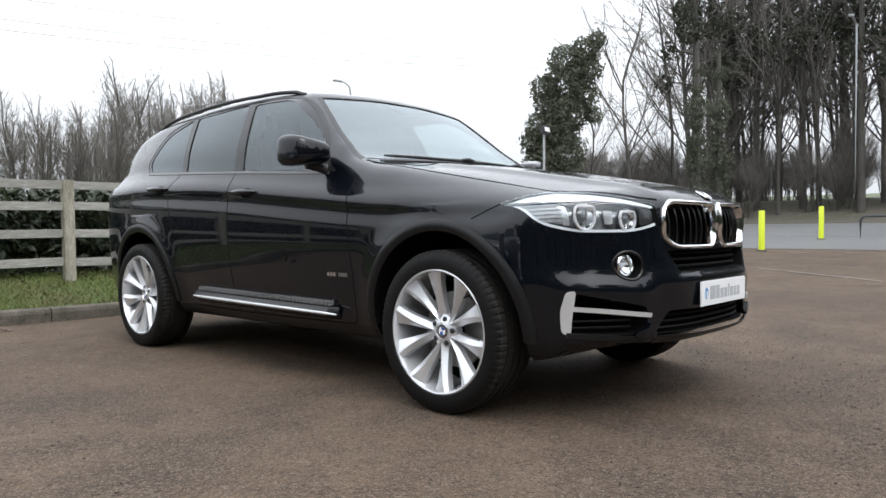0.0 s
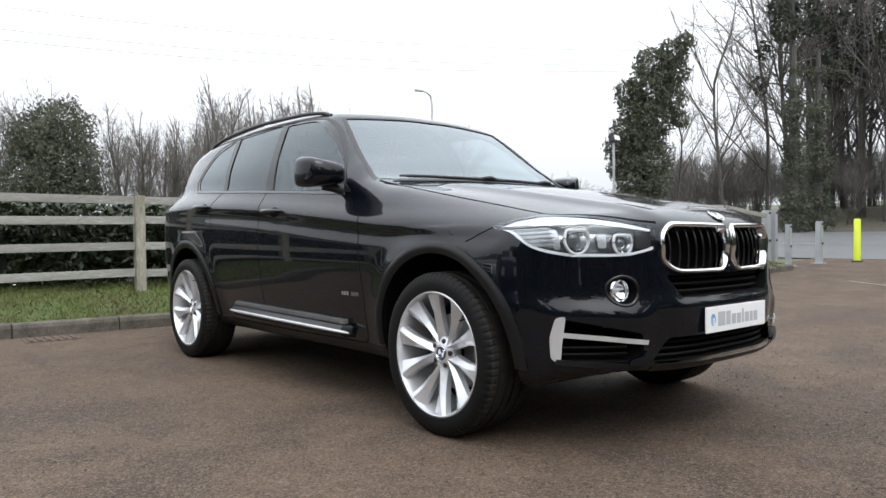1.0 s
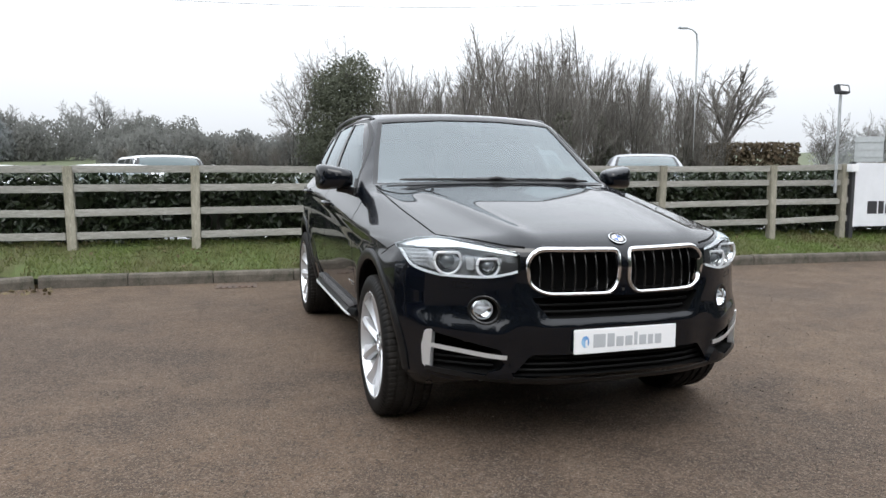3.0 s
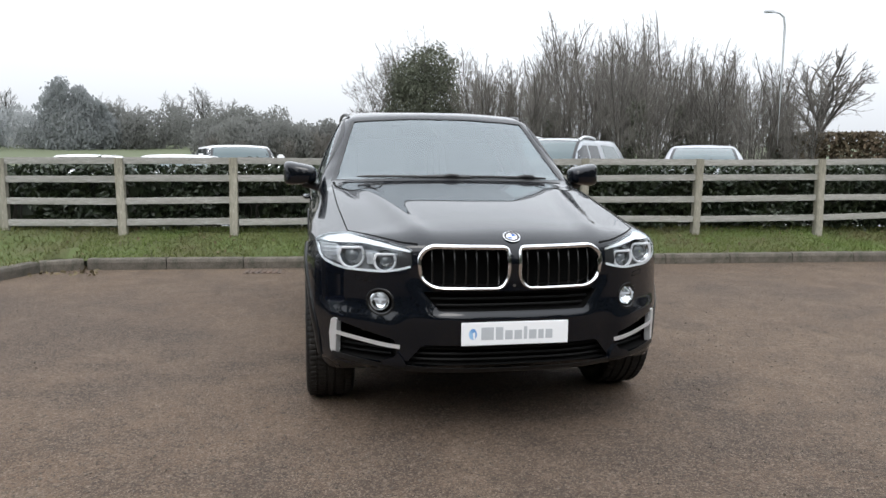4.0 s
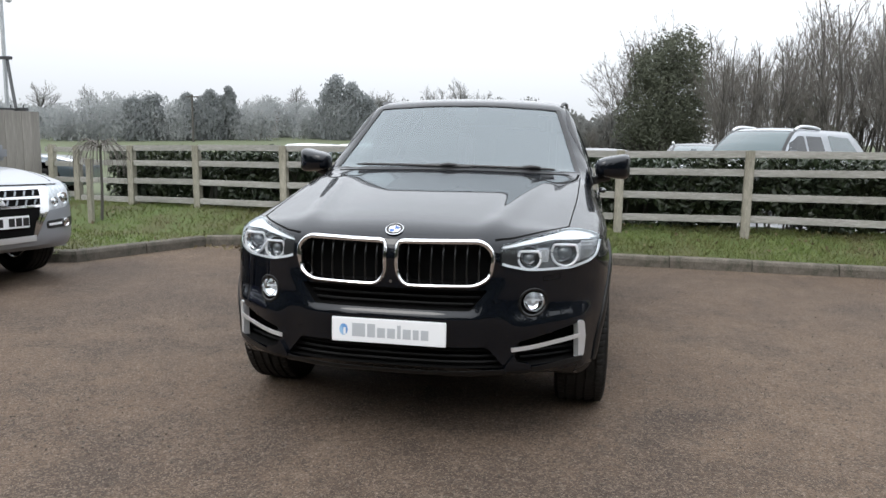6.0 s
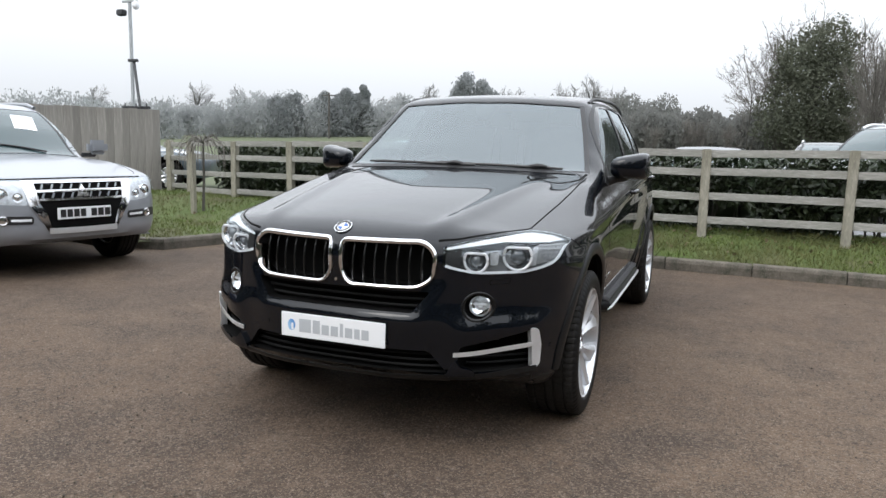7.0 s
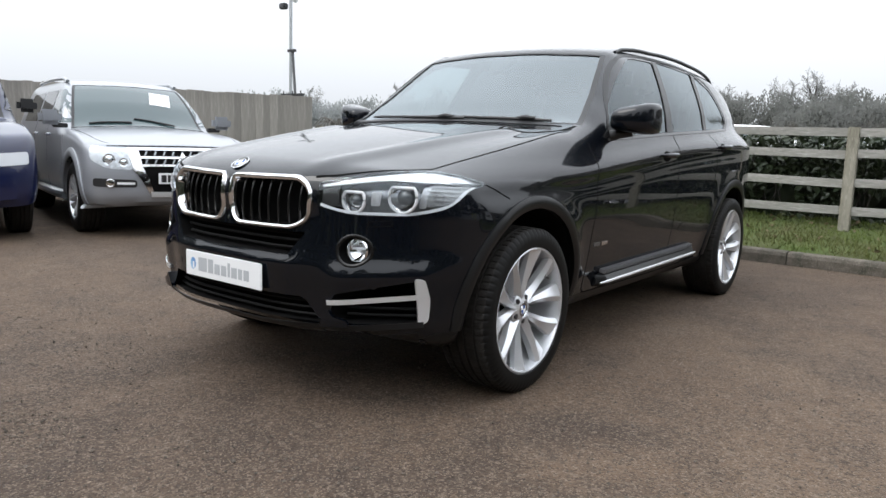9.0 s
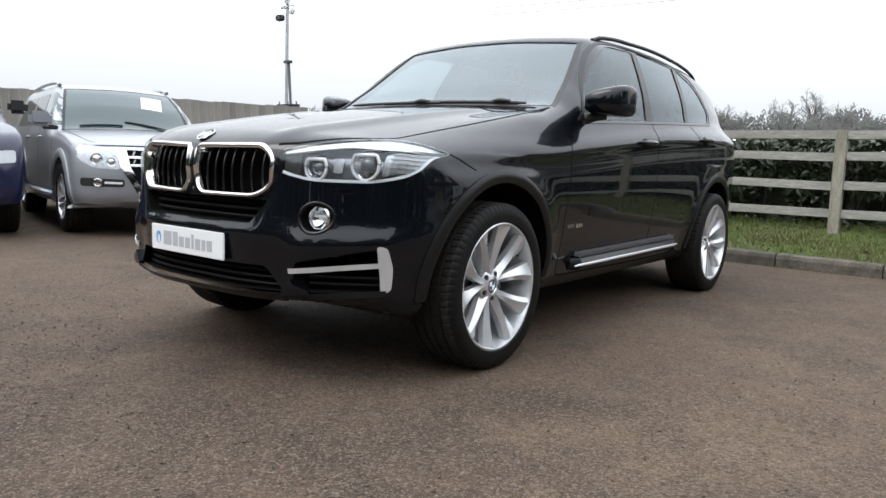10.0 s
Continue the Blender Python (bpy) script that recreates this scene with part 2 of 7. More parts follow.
LEAN_Z = curve((.15, .09), (.25, .05), (.33, .02), (.37, .0), (.45, .0), (.52, -.006), (.6, -.012), (.68, .0), (.76, .006), (.86, .012), (.94, .03), (1.0, .085), (1.08, .25))
RIDGE = curve((-.95, .925), (-.9, .945), (-.83, .986), (-.72, 1.022), (-.5, 1.068), (-.2, 1.118), (.1, 1.160), (.4, 1.196), (.58, 1.216), (.64, 1.232),
              (.80, 1.35), (1.0, 1.50), (1.18, 1.632), (1.26, 1.680), (1.40, 1.705), (1.8, 1.730), (2.3, 1.730), (2.8, 1.708), (3.3, 1.660), (3.62, 1.60), (3.75, 1.45), (3.9, 1.2), (4.0, 1.05))
DROP = curve((-.9, .06), (-.7, .075), (-.5, .085), (0, .062), (.5, .03), (.64, .012), (.9, .042), (1.2, .042), (1.6, .034), (3, .036), (4, .08))
BULGE = curve((-.9, .40), (-.5, .47), (.1, .56), (.6, .66))


def car_shape(x, y, z):
    x = np.abs(x)
    shift = (CREASE(y) - 1.055) * step01(.62, .95, z) * (1 - step01(1.25, 1.6, z))
    w = FLANK(z - shift)
    up = step01(1.08, 1.3, z)
    w = w * (1 + (TAPER(y) - 1) * up) - TAIL(y) * (1 - .3 * up)
    for wy in (0.0, 2.933):
        r = np.hypot(y - wy - .012, z - .38)
        w = w + .016 * np.exp(-((r - .48) / .075) ** 2) * (z < .95)
    side = x - w
    # the windscreen bows back towards its sides
    bow = .075 * (x / .8) ** 2 * step01(.35, .75, y) * (1 - step01(1.5, 2.0, y))
    yy = y - bow
    crown = DROP(yy) * (x / .78) ** 2.2
    top = z - (RIDGE(yy) - crown + .015 * np.exp(-((x - BULGE(y)) / .055) ** 2) * (1 - step01(.22, .50, y)) * step01(-.95, -.6, y))
    # bumper: a ledge over the side intakes, a sunk middle round the upper slot
    edge = .372 + .085 * step01(.63, .80, z)
    relief = -.019 * (1 - step01(.556, .640, z - .06 * (x - .5))) * step01(.47, .60, x) * (1 - step01(.84, .90, x))
    relief = relief + .011 * (1 - step01(edge - .035, edge + .045, x)) * step01(.618, .640, z) * (1 - step01(.80, .87, z))
    front = NOSE(x) + LEAN_Z(z) + relief - y
    rear = y - (3.97 - .16 * (x / .9) ** 3 - .25 * step01(1.05, 1.6, z))
    floor_ = .265 + .085 * step01(-.35, -.80, y) - z
    k = .16 - .07 * step01(-.2, .5, y)
    f = smax(side, top, k)
    f = smax(f, front, .05)
    f = smax(f, rear, .12)
    return smax(f, floor_, .06)


# ---- mesh tools ----
def part(name, bm, mat, parent=None, label="", smooth=False, angle=35):
    """Links a bmesh as one mesh object under a thing or part."""
    me = bpy.data.meshes.new(name)
    bm.to_mesh(me)
    bm.free()
    return finish(name, me, mat, parent, label, smooth, angle)


def finish(name, me, mat, parent=None, label="", smooth=False, angle=35):
    if smooth:
        me.polygons.foreach_set("use_smooth", [True] * len(me.polygons))
        if angle:
            me.set_sharp_from_angle(angle=radians(angle))
    if mat:
        me.materials.append(mat)
    ob = new(name, me)
    if parent:
        ob.parent = parent
    if label:
        ob["label"] = label
    return ob


def raw(name, verts, faces, mat, parent=None, label="", smooth=False, angle=35):
    me = bpy.data.meshes.new(name)
    if isinstance(faces, np.ndarray):
        me.from_pydata(np.asarray(verts, np.float32), [], faces.astype(np.int32))
    else:
        me.from_pydata([tuple(map(float, v)) for v in verts], [], [tuple(map(int, f)) for f in faces])
    me.update()
    return finish(name, me, mat, parent, label, smooth, angle)


def thing(name, label, category, at=None, group="", kind=""):
    e = new(name)
    e.empty_display_size = .2
    if at:
        e.matrix_world = at
    return tagged(e, label, category, group, kind)


def box(bm, cx, cy, cz, sx, sy, sz, bev=0.0, m=None):
    """A bevelled block into bm."""
    r = bmesh.ops.create_cube(bm, size=1, matrix=(m or Matrix()) @ Matrix.Translation((cx, cy, cz)) @ Matrix.Diagonal((sx, sy, sz, 1)))
    if bev:
        es = list({e for v in r["verts"] for e in v.link_edges})
        bmesh.ops.bevel(bm, geom=es, offset=bev, segments=2, affect="EDGES")
    return bm


def block(*a, **k):
    return box(bmesh.new(), *a, **k)


def rod(bm, a, b, r1, r2=None, seg=8, caps=True):
    """A tapered rod from a to b into bm."""
    a, b = Vector(a), Vector(b)
    d = b - a
    m = Matrix.Translation((a + b) / 2) @ d.to_track_quat("Z", "Y").to_matrix().to_4x4()
    bmesh.ops.create_cone(bm, cap_ends=caps, segments=seg, radius1=r1, radius2=r1 if r2 is None else r2, depth=d.length, matrix=m)
    return bm


def pipe(pts, r, seg=8, closed=False):
    """Verts and faces of a round pipe along points; r: one radius or one for each point."""
    pts = np.asarray(pts, float)
    n = len(pts)
    rr = np.broadcast_to(np.asarray(r, float), (n,))
    tang = np.gradient(pts, axis=0)
    if closed:
        tang = np.roll(pts, -1, 0) - np.roll(pts, 1, 0)
    tang /= np.linalg.norm(tang, axis=1)[:, None] + 1e-12
    ref = np.array([0, 0, 1.0]) if abs(tang[:, 2]).mean() < .8 else np.array([1.0, 0, 0])
    u = np.cross(tang, ref)
    u /= np.linalg.norm(u, axis=1)[:, None] + 1e-12
    v = np.cross(tang, u)
    ang = np.arange(seg) * 2 * np.pi / seg
    ring = pts[:, None] + rr[:, None, None] * (np.cos(ang)[None, :, None] * u[:, None] + np.sin(ang)[None, :, None] * v[:, None])
    verts = ring.reshape(-1, 3)
    faces = []
    for i in range(n if closed else n - 1):
        j = (i + 1) % n
        for k in range(seg):
            l = (k + 1) % seg
            faces.append((i * seg + k, i * seg + l, j * seg + l, j * seg + k))
    if not closed:
        faces += [tuple(range(seg))[::-1], tuple((n - 1) * seg + k for k in range(seg))]
    return verts, faces


def lathe(profile, seg=64, axis="x"):
    """Verts and faces of a profile of (along, radius) turned round the axis."""
    prof = np.asarray(profile, float)
    a = np.arange(seg) * 2 * np.pi / seg
    n = len(prof)
    al = np.repeat(prof[:, 0], seg)
    r = np.repeat(prof[:, 1], seg)
    c, s = np.tile(np.cos(a), n), np.tile(np.sin(a), n)
    v = np.stack([al, r * c, r * s], 1)
    if axis == "z":
        v = v[:, [1, 2, 0]]
    faces = [(i * seg + k, i * seg + (k + 1) % seg, (i + 1) * seg + (k + 1) % seg, (i + 1) * seg + k) for i in range(n - 1) for k in range(seg)]
    return v, faces


def spline(pts, n, closed=False):
    """n points along a rounded line through pts (2D or 3D)."""
    p = np.asarray(pts, float)
    if closed:
        p = np.vstack([p[-1], p, p[0], p[1]])
    else:
        p = np.vstack([2 * p[0] - p[1], p, 2 * p[-1] - p[-2]])
    out = []
    m = len(p) - 3
    for q in np.linspace(0, m, n, endpoint=not closed):
        i = min(int(q), m - 1)
        s = q - i
        a, b, c, d = p[i:i + 4]
        out.append(.5 * (2 * b + (c - a) * s + (2 * a - 5 * b + 4 * c - d) * s * s + (3 * b - a - 3 * c + d) * s ** 3))
    return np.array(out)


def rounded(poly, r, n=6):
    """A closed outline with its corners rounded by r (one radius, or one for each corner)."""
    p = np.asarray(poly, float)
    rs = np.broadcast_to(np.asarray(r, float), (len(p),))
    out = []
    for i in range(len(p)):
        a, b, c = p[i - 1], p[i], p[(i + 1) % len(p)]
        la, lc = np.linalg.norm(a - b), np.linalg.norm(c - b)
        q = min(rs[i], .48 * la, .48 * lc)
        s, e = b + (a - b) / la * q, b + (c - b) / lc * q
        for t in np.linspace(0, 1, n):
            out.append((1 - t) ** 2 * s + 2 * t * (1 - t) * b + t * t * e)
    return dense(np.array(out), .025)


def dense(outline, gap):
    out = []
    for a, b in zip(outline, np.roll(outline, -1, 0)):
        k = max(1, int(np.ceil(np.linalg.norm(b - a) / gap)))
        out += [a + (b - a) * i / k for i in range(k)]
    return np.array(out)


def onto(F, flat, axis, side=1):
    """Points of the shape F under flat 2D points: axis x takes (y, z), y takes (x, z) from the front, z takes (x, y) from above."""
    flat = np.asarray(flat, float)
    o = np.zeros((len(flat), 3))
    if axis == "x":
        o[:, 1:], o[:, 0], way = flat, 1.5 * side, (-side, 0, 0)
    elif axis == "y":
        o[:, 0], o[:, 2], o[:, 1], way = flat[:, 0], flat[:, 1], -1.6, (0, 1, 0)
    else:
        o[:, :2], o[:, 2], way = flat, 2.3, (0, 0, -1)
    return cast(F, o, np.array([way]), 2.4, 40)


def normal_of(F, p, e=2e-3):
    g = np.stack([F(*(p + e * d).T) - F(*(p - e * d).T) for d in np.eye(3)], 1)
    return g / (np.linalg.norm(g, axis=1)[:, None] + 1e-9)


def plate_on(F, outline, axis, side=1, proud=.003, thick=.006, rings=7):
    """Verts and faces of a sheet that follows F inside a closed outline."""
    o = np.asarray(outline, float)
    c = o.mean(0)
    n = len(o)
    flat = np.vstack([c + (o - c) * (1 - i / rings) for i in range(rings)] + [c[None]])
    p = onto(F, flat, axis, side)
    nm = normal_of(F, p)
    top, low = p + nm * proud, p[:n] + nm[:n] * (proud - thick)
    verts = np.vstack([top, low])
    faces = []
    for i in range(rings - 1):
        for k in range(n):
            l = (k + 1) % n
            faces.append((i * n + k, i * n + l, (i + 1) * n + l, (i + 1) * n + k))
    for k in range(n):
        l = (k + 1) % n
        faces.append(((rings - 1) * n + k, (rings - 1) * n + l, rings * n))
        faces.append((rings * n + 1 + k, rings * n + 1 + l, l, k))
    a, b, c = verts[faces[0][0]], verts[faces[0][1]], verts[faces[0][2]]
    if np.cross(b - a, c - b) @ nm[0] < 0:
        faces = [q[::-1] for q in faces]
    return verts, faces


def band_on(F, outer, inner, axis, side=1, proud=.004, thick=.012, rise=0.0):
    """Verts and faces of a ring or strip between two outlines with as many points each; rise lifts its middle."""
    o, i = np.asarray(outer, float), np.asarray(inner, float)
    n = len(o)
    rows = [o, o * .75 + i * .25, o * .5 + i * .5, o * .25 + i * .75, i]
    lift = [0, rise * .75, rise, rise * .75, 0]
    vs = []
    for r, h in zip(rows, lift):
        p = onto(F, r, axis, side)
        vs.append(p + normal_of(F, p) * (proud + h))
    for r in (i, o):
        p = onto(F, r, axis, side)
        vs.append(p + normal_of(F, p) * (proud - thick))
    return np.vstack(vs), n, len(vs)


def ring_faces(n, rows, closed=True):
    faces = []
    for i in range(rows):
        j = (i + 1) % rows
        for k in range(n if closed else n - 1):
            l = (k + 1) % n
            faces.append((i * n + k, i * n + l, j * n + l, j * n + k))
    if not closed:
        faces += [tuple(i * n for i in range(rows)), tuple(i * n + n - 1 for i in range(rows))[::-1]]
    return faces


def ribbon_on(F, line, axis, side=1, width=.004, proud=.0006, n=40):
    """Verts and faces of a thin strip along a line on F."""
    l = spline(line, n)
    t = np.gradient(l, axis=0)
    t /= np.linalg.norm(t, axis=1)[:, None]
    w = np.stack([-t[:, 1], t[:, 0]], 1) * width / 2
    v, m, rows = band_on(F, l + w, l - w, axis, side, proud, .004)
    return v, ring_faces(m, rows, False)


def grid_body(F, lo, hi, gap, fans):
    """A closed mesh of the shape F: rays leave an inner box from lo to hi; fans: rays round each edge, by axis and end."""
    steps = [max(2, int(round((hi[i] - lo[i]) / gap[i]))) for i in range(3)]
    size = [fans[i][0] + steps[i] + fans[i][1] for i in range(3)]

    def axis_map(i, k):
        a, b = fans[i]
        if k < a:
            return lo[i], -math.tan(radians(45 * (a - k) / a))
        if k > a + steps[i]:
            return hi[i], math.tan(radians(45 * (k - a - steps[i]) / b))
        return lo[i] + (hi[i] - lo[i]) * (k - a) / steps[i], 0.0
    maps = [[axis_map(i, k) for k in range(size[i] + 1)] for i in range(3)]
    ids, start, way = {}, [], []

    def vid(i, j, k):
        key = (i, j, k)
        if key not in ids:
            ids[key] = len(start)
            t = (maps[0][i], maps[1][j], maps[2][k])
            start.append([q[0] for q in t])
            way.append([q[1] for q in t])
        return ids[key]
    faces = []
    X, Y, Z = size
    for i in range(X):
        for j in range(Y):
            faces.append((vid(i, j, Z), vid(i + 1, j, Z), vid(i + 1, j + 1, Z), vid(i, j + 1, Z)))
            faces.append((vid(i, j + 1, 0), vid(i + 1, j + 1, 0), vid(i + 1, j, 0), vid(i, j, 0)))
    for i in range(X):
        for k in range(Z):
            faces.append((vid(i, 0, k), vid(i + 1, 0, k), vid(i + 1, 0, k + 1), vid(i, 0, k + 1)))
            faces.append((vid(i, Y, k + 1), vid(i + 1, Y, k + 1), vid(i + 1, Y, k), vid(i, Y, k)))
    for j in range(Y):
        for k in range(Z):
            faces.append((vid(0, j, k + 1), vid(0, j + 1, k + 1), vid(0, j + 1, k), vid(0, j, k)))
            faces.append((vid(X, j, k), vid(X, j + 1, k), vid(X, j + 1, k + 1), vid(X, j, k + 1)))
    s, w = np.array(start), np.array(way)
    w /= np.linalg.norm(w, axis=1)[:, None]
    # inward from outside, so that the outermost skin is met
    far = 1.8
    return cast(F, s + w * far, -w, far, 45), faces


def carve(me, cutters, solver="EXACT"):
    """A mesh less the closed meshes of (verts, faces, material index)."""
    body = new("carved", me)
    verts, faces, mats = [], [], []
    tools = []
    for i, (v, f, mi) in enumerate(cutters):
        c = bpy.data.meshes.new("cut")
        c.from_pydata([tuple(map(float, q)) for q in v], [], [tuple(map(int, q)) for q in f])
        bm = bmesh.new()
        bm.from_mesh(c)
        bmesh.ops.recalc_face_normals(bm, faces=bm.faces)
        for face in bm.faces:
            face.material_index = mi
        bm.to_mesh(c)
        bm.free()
        for m in me.materials:
            c.materials.append(m)
        ob = new("cut", c)
        tools.append(ob)
        mod = body.modifiers.new("cut", "BOOLEAN")
        mod.operation, mod.solver, mod.object = "DIFFERENCE", solver, ob
    bpy.context.view_layer.update()
    done = bpy.data.meshes.new_from_object(body.evaluated_get(bpy.context.evaluated_depsgraph_get()))
    for ob in tools + [body]:
        old = ob.data
        bpy.data.objects.remove(ob)
        bpy.data.meshes.remove(old)
    return done


def prism(outline, axis, a, b):
    """A closed prism of a 2D outline between a and b along an axis."""
    o = np.asarray(outline, float)
    n = len(o)
    v = np.zeros((2 * n, 3))
    rest = {"x": (1, 2), "y": (0, 2), "z": (0, 1)}[axis]
    for s, q in ((0, a), (1, b)):
        v[s * n:(s + 1) * n, rest[0]], v[s * n:(s + 1) * n, rest[1]] = o[:, 0], o[:, 1]
        v[s * n:(s + 1) * n, "xyz".index(axis)] = q
    f = [tuple(range(n)), tuple(range(2 * n - 1, n - 1, -1))] + [(k, n + k, n + (k + 1) % n, (k + 1) % n) for k in range(n)]
    return v, f


def mirror_v(v):
    return np.asarray(v) * (-1, 1, 1)


def flip(faces):
    return [tuple(reversed(f)) for f in faces]


# ---- ground ----
def ground_z(x, y):
    """The car park is level; the land rises gently to the right beyond it and behind the hedge."""
    right = .040 * np.where(x > 8, np.where(x < 11, (x - 8) ** 2 / 6, x - 9.5), 0)
    bank = .11 * step01(37, 44, x) * 9
    back = np.where(y > 6.2, .20 * step01(6.2, 7.4, y) + .061 * np.maximum(y - 22, 0), 0)
    back = np.minimum(back, 3.9)
    return np.maximum(right, back * (1 - step01(9, 14, x))) + bank * (1 - step01(30, 60, y))


def sheet(name, xs, ys, zf, mat, label, kind="structure", lift=0.0):
    X, Y = np.meshgrid(xs, ys, indexing="ij")
    Z = zf(X, Y) + lift
    v = np.stack([X, Y, Z], -1).reshape(-1, 3)
    m = len(ys)
    f = [(i * m + j, (i + 1) * m + j, (i + 1) * m + j + 1, i * m + j + 1) for i in range(len(xs) - 1) for j in range(m - 1)]
    return tagged(raw(name, v, f, mat, smooth=True, angle=0), label, "ground", kind=kind)


far_steps = [-1500, -700, -350, -180, -100, -60, -40]
xs = np.array(far_steps + list(np.arange(-30, 62, 2.0)) + [70, 90, 130, 200, 400, 800, 1500])
ys = np.array(far_steps + list(np.arange(-30, 30, 1.0)) + [34, 40, 50, 65, 80, 100, 130, 180, 260, 400, 800, 1500])
sheet("ground", xs, ys, lambda x, y: ground_z(x, y) - .02, M_FIELD, "pale winter field grass reaching the misty horizon")
sheet("pavement", np.arange(-30, 28.1, 1.0), np.concatenate([np.arange(-24, 5, 1.0), [5.0, 5.2, 5.4]]), ground_z, M_TARMAC, "worn brown-grey tarmac car park with loose grit")

M_WETYARD = material("pale_wet_concrete", (.36, .365, .37), .22, var=.5, size=.6, color2=(.24, .245, .25), bump=.05, bump_size=8, spec=.6)
sheet("yard", np.arange(-7.5, 13.1, .5), np.arange(6.6, 17.1, .35), ground_z, M_WETYARD, "pale wet concrete yard beyond the hedge", lift=.004)

# ---- kerb and grass ----
def kerb_y(x):
    return 4.93 - .045 * x


def fence_y(x):
    return 5.78 - .06 * x


KERB_END = (-3.95, 5.42)
ISLAND = [(-3.95, 5.42), (-4.10, 4.85), (-4.42, 4.05), (-4.72, 3.25), (-4.92, 3.02), (-5.25, 2.98), (-6.4, 3.25), (-8.2, 3.7)]


def kerb_run(pts, parent, piece=.915):
    """Concrete kerb stones end to end along a line; the car park lies to the right hand of its run."""
    pts = np.asarray(pts, float)
    seg = np.linalg.norm(np.diff(pts, axis=0), axis=1)
    at = np.r_[0, np.cumsum(seg)]
    n = int(at[-1] / piece)
    mesh = None
    for i in range(n + 1):
        a, b = i * piece, min((i + 1) * piece, at[-1])
        if b - a < .1:
            break
        p, q = (np.array([np.interp(s, at, pts[:, 0]), np.interp(s, at, pts[:, 1])]) for s in (a, b))
        d = q - p
        l = np.linalg.norm(d)
        if mesh is None:
            bm = bmesh.new()
            prof = [(0, -.1), (0, .085), (.012, .118), (.03, .128), (.125, .13), (.125, -.1)]
            vs = [[bm.verts.new((s * .5 * .988, y, z)) for y, z in prof] for s in (-1, 1)]
            k = len(prof)
            for j in range(k):
                bm.faces.new((vs[0][j], vs[0][(j + 1) % k], vs[1][(j + 1) % k], vs[1][j]))
            bm.faces.new(vs[0][::-1])
            bm.faces.new(vs[1])
            bmesh.ops.recalc_face_normals(bm, faces=bm.faces)
            ob = part("kerb_stone", bm, M_KERB, parent)
            mesh = ob.data
        else:
            ob = new("kerb_stone", mesh)
            ob.parent = parent
        mid = (p + q) / 2
        ob.matrix_world = pose(mid[0], mid[1], float(ground_z(mid[0], mid[1])) + random.uniform(-.006, .006), 0, 0, math.degrees(math.atan2(d[1], d[0]))) @ Matrix.Diagonal((l, 1, 1, 1))


kerb = thing("kerb", "grey concrete kerb stones edging the grass strip", "kerb", kind="structure")
kerb_run([(x, kerb_y(x)) for x in np.linspace(-3.6, 12.6, 20)], kerb)
kerb_run(ISLAND[::-1] + [(-3.6, kerb_y(-3.6))], kerb)


def grass_z(x, y):
    """The verge rises from the kerb to the foot of the fence."""
    edge = kerb_y(np.maximum(x, -3.8))
    d = np.clip((y - edge - .1) / .9, 0, 1.05)
    n = np.array([noise.noise((a * 1.7, b * 1.7, 0)) for a, b in zip(np.ravel(x), np.ravel(y))]).reshape(np.shape(x))
    return .115 + .25 * d ** .9 * (1 - .25 * step01(5, 12, x)) + .018 * n * (d > .05) + ground_z(x, np.minimum(y, 6.0))


def verge(name, u0, u1, nu, edge, back, label):
    us, ws = np.linspace(u0, u1, nu), np.linspace(0, 1, 15)
    v = []
    for u in us:
        a, b = edge(u), back(u)
        for w in ws:
            v.append((a[0] + (b[0] - a[0]) * w, a[1] + (b[1] - a[1]) * w))
    v = np.array(v)
    z = grass_z(v[:, 0], v[:, 1]) - (.007 if name == "verge_island" else 0)
    m = len(ws)
    z[::m] = np.minimum(z[::m], .10 + ground_z(v[::m, 0], 0 * v[::m, 1]))
    f = [(i * m + j, (i + 1) * m + j, (i + 1) * m + j + 1, i * m + j + 1) for i in range(nu - 1) for j in range(m - 1)]
    return tagged(raw(name, np.c_[v, z], f, M_SOIL, smooth=True, angle=0), label, "grass", kind="structure")


verge("verge", -3.85, 12.5, 90, lambda u: (u, kerb_y(u) + .11), lambda u: (u - .3, fence_y(u) + .85), "damp green and brown grass verge below the fence")


def island_edge(u):
    p = np.array([(-3.55, float(kerb_y(-3.55)) + .06)] + ISLAND[:7])
    at = np.r_[0, np.cumsum(np.linalg.norm(np.diff(p, axis=0), axis=1))]
    s = u * at[-1]
    return (np.interp(s, at, p[:, 0]) - .09, np.interp(s, at, p[:, 1]) + .05)


verge("verge_island", 0, 1, 50, island_edge, lambda u: (-3.62 - 5.7 * u, 7.6 - .6 * u), "damp grass island with fallen leaves beside the kerb")

# ---- post and rail fence ----
POSTS = [(-7.45, 6.93, 1.29), (-6.22, 6.58, 1.31), (-4.93, 6.28, 1.33), (-3.40, 5.98, 1.345), (-1.95, 5.90, 1.36), (-.39, 5.805, 1.372), (1.31, 5.70, 1.368), (2.86, 5.61, 1.39),
         (4.55, 5.507, 1.40), (6.42, 5.395, 1.42), (7.72, 5.32, 1.44), (9.46, 5.215, 1.46), (11.1, 5.11, 1.50)]
RAILS = [-.045, -.275, -.565, -.855]
fence = thing("post_and_rail_fence", "weathered four-rail timber fence with square posts", "fence")
post_me = None
for px, py, pz in POSTS:
    if post_me is None:
        bm = block(0, 0, -.70, .105, .105, 1.40, .006)
        ob = part("post", bm, M_POST, fence)
        post_me = ob.data
    else:
        ob = new("post", post_me)
        ob.parent = fence
    ob.matrix_world = pose(px, py, pz, random.uniform(-1, 1), random.uniform(-1, 1), random.uniform(-4, 4) - 3.4)
rail_me = None
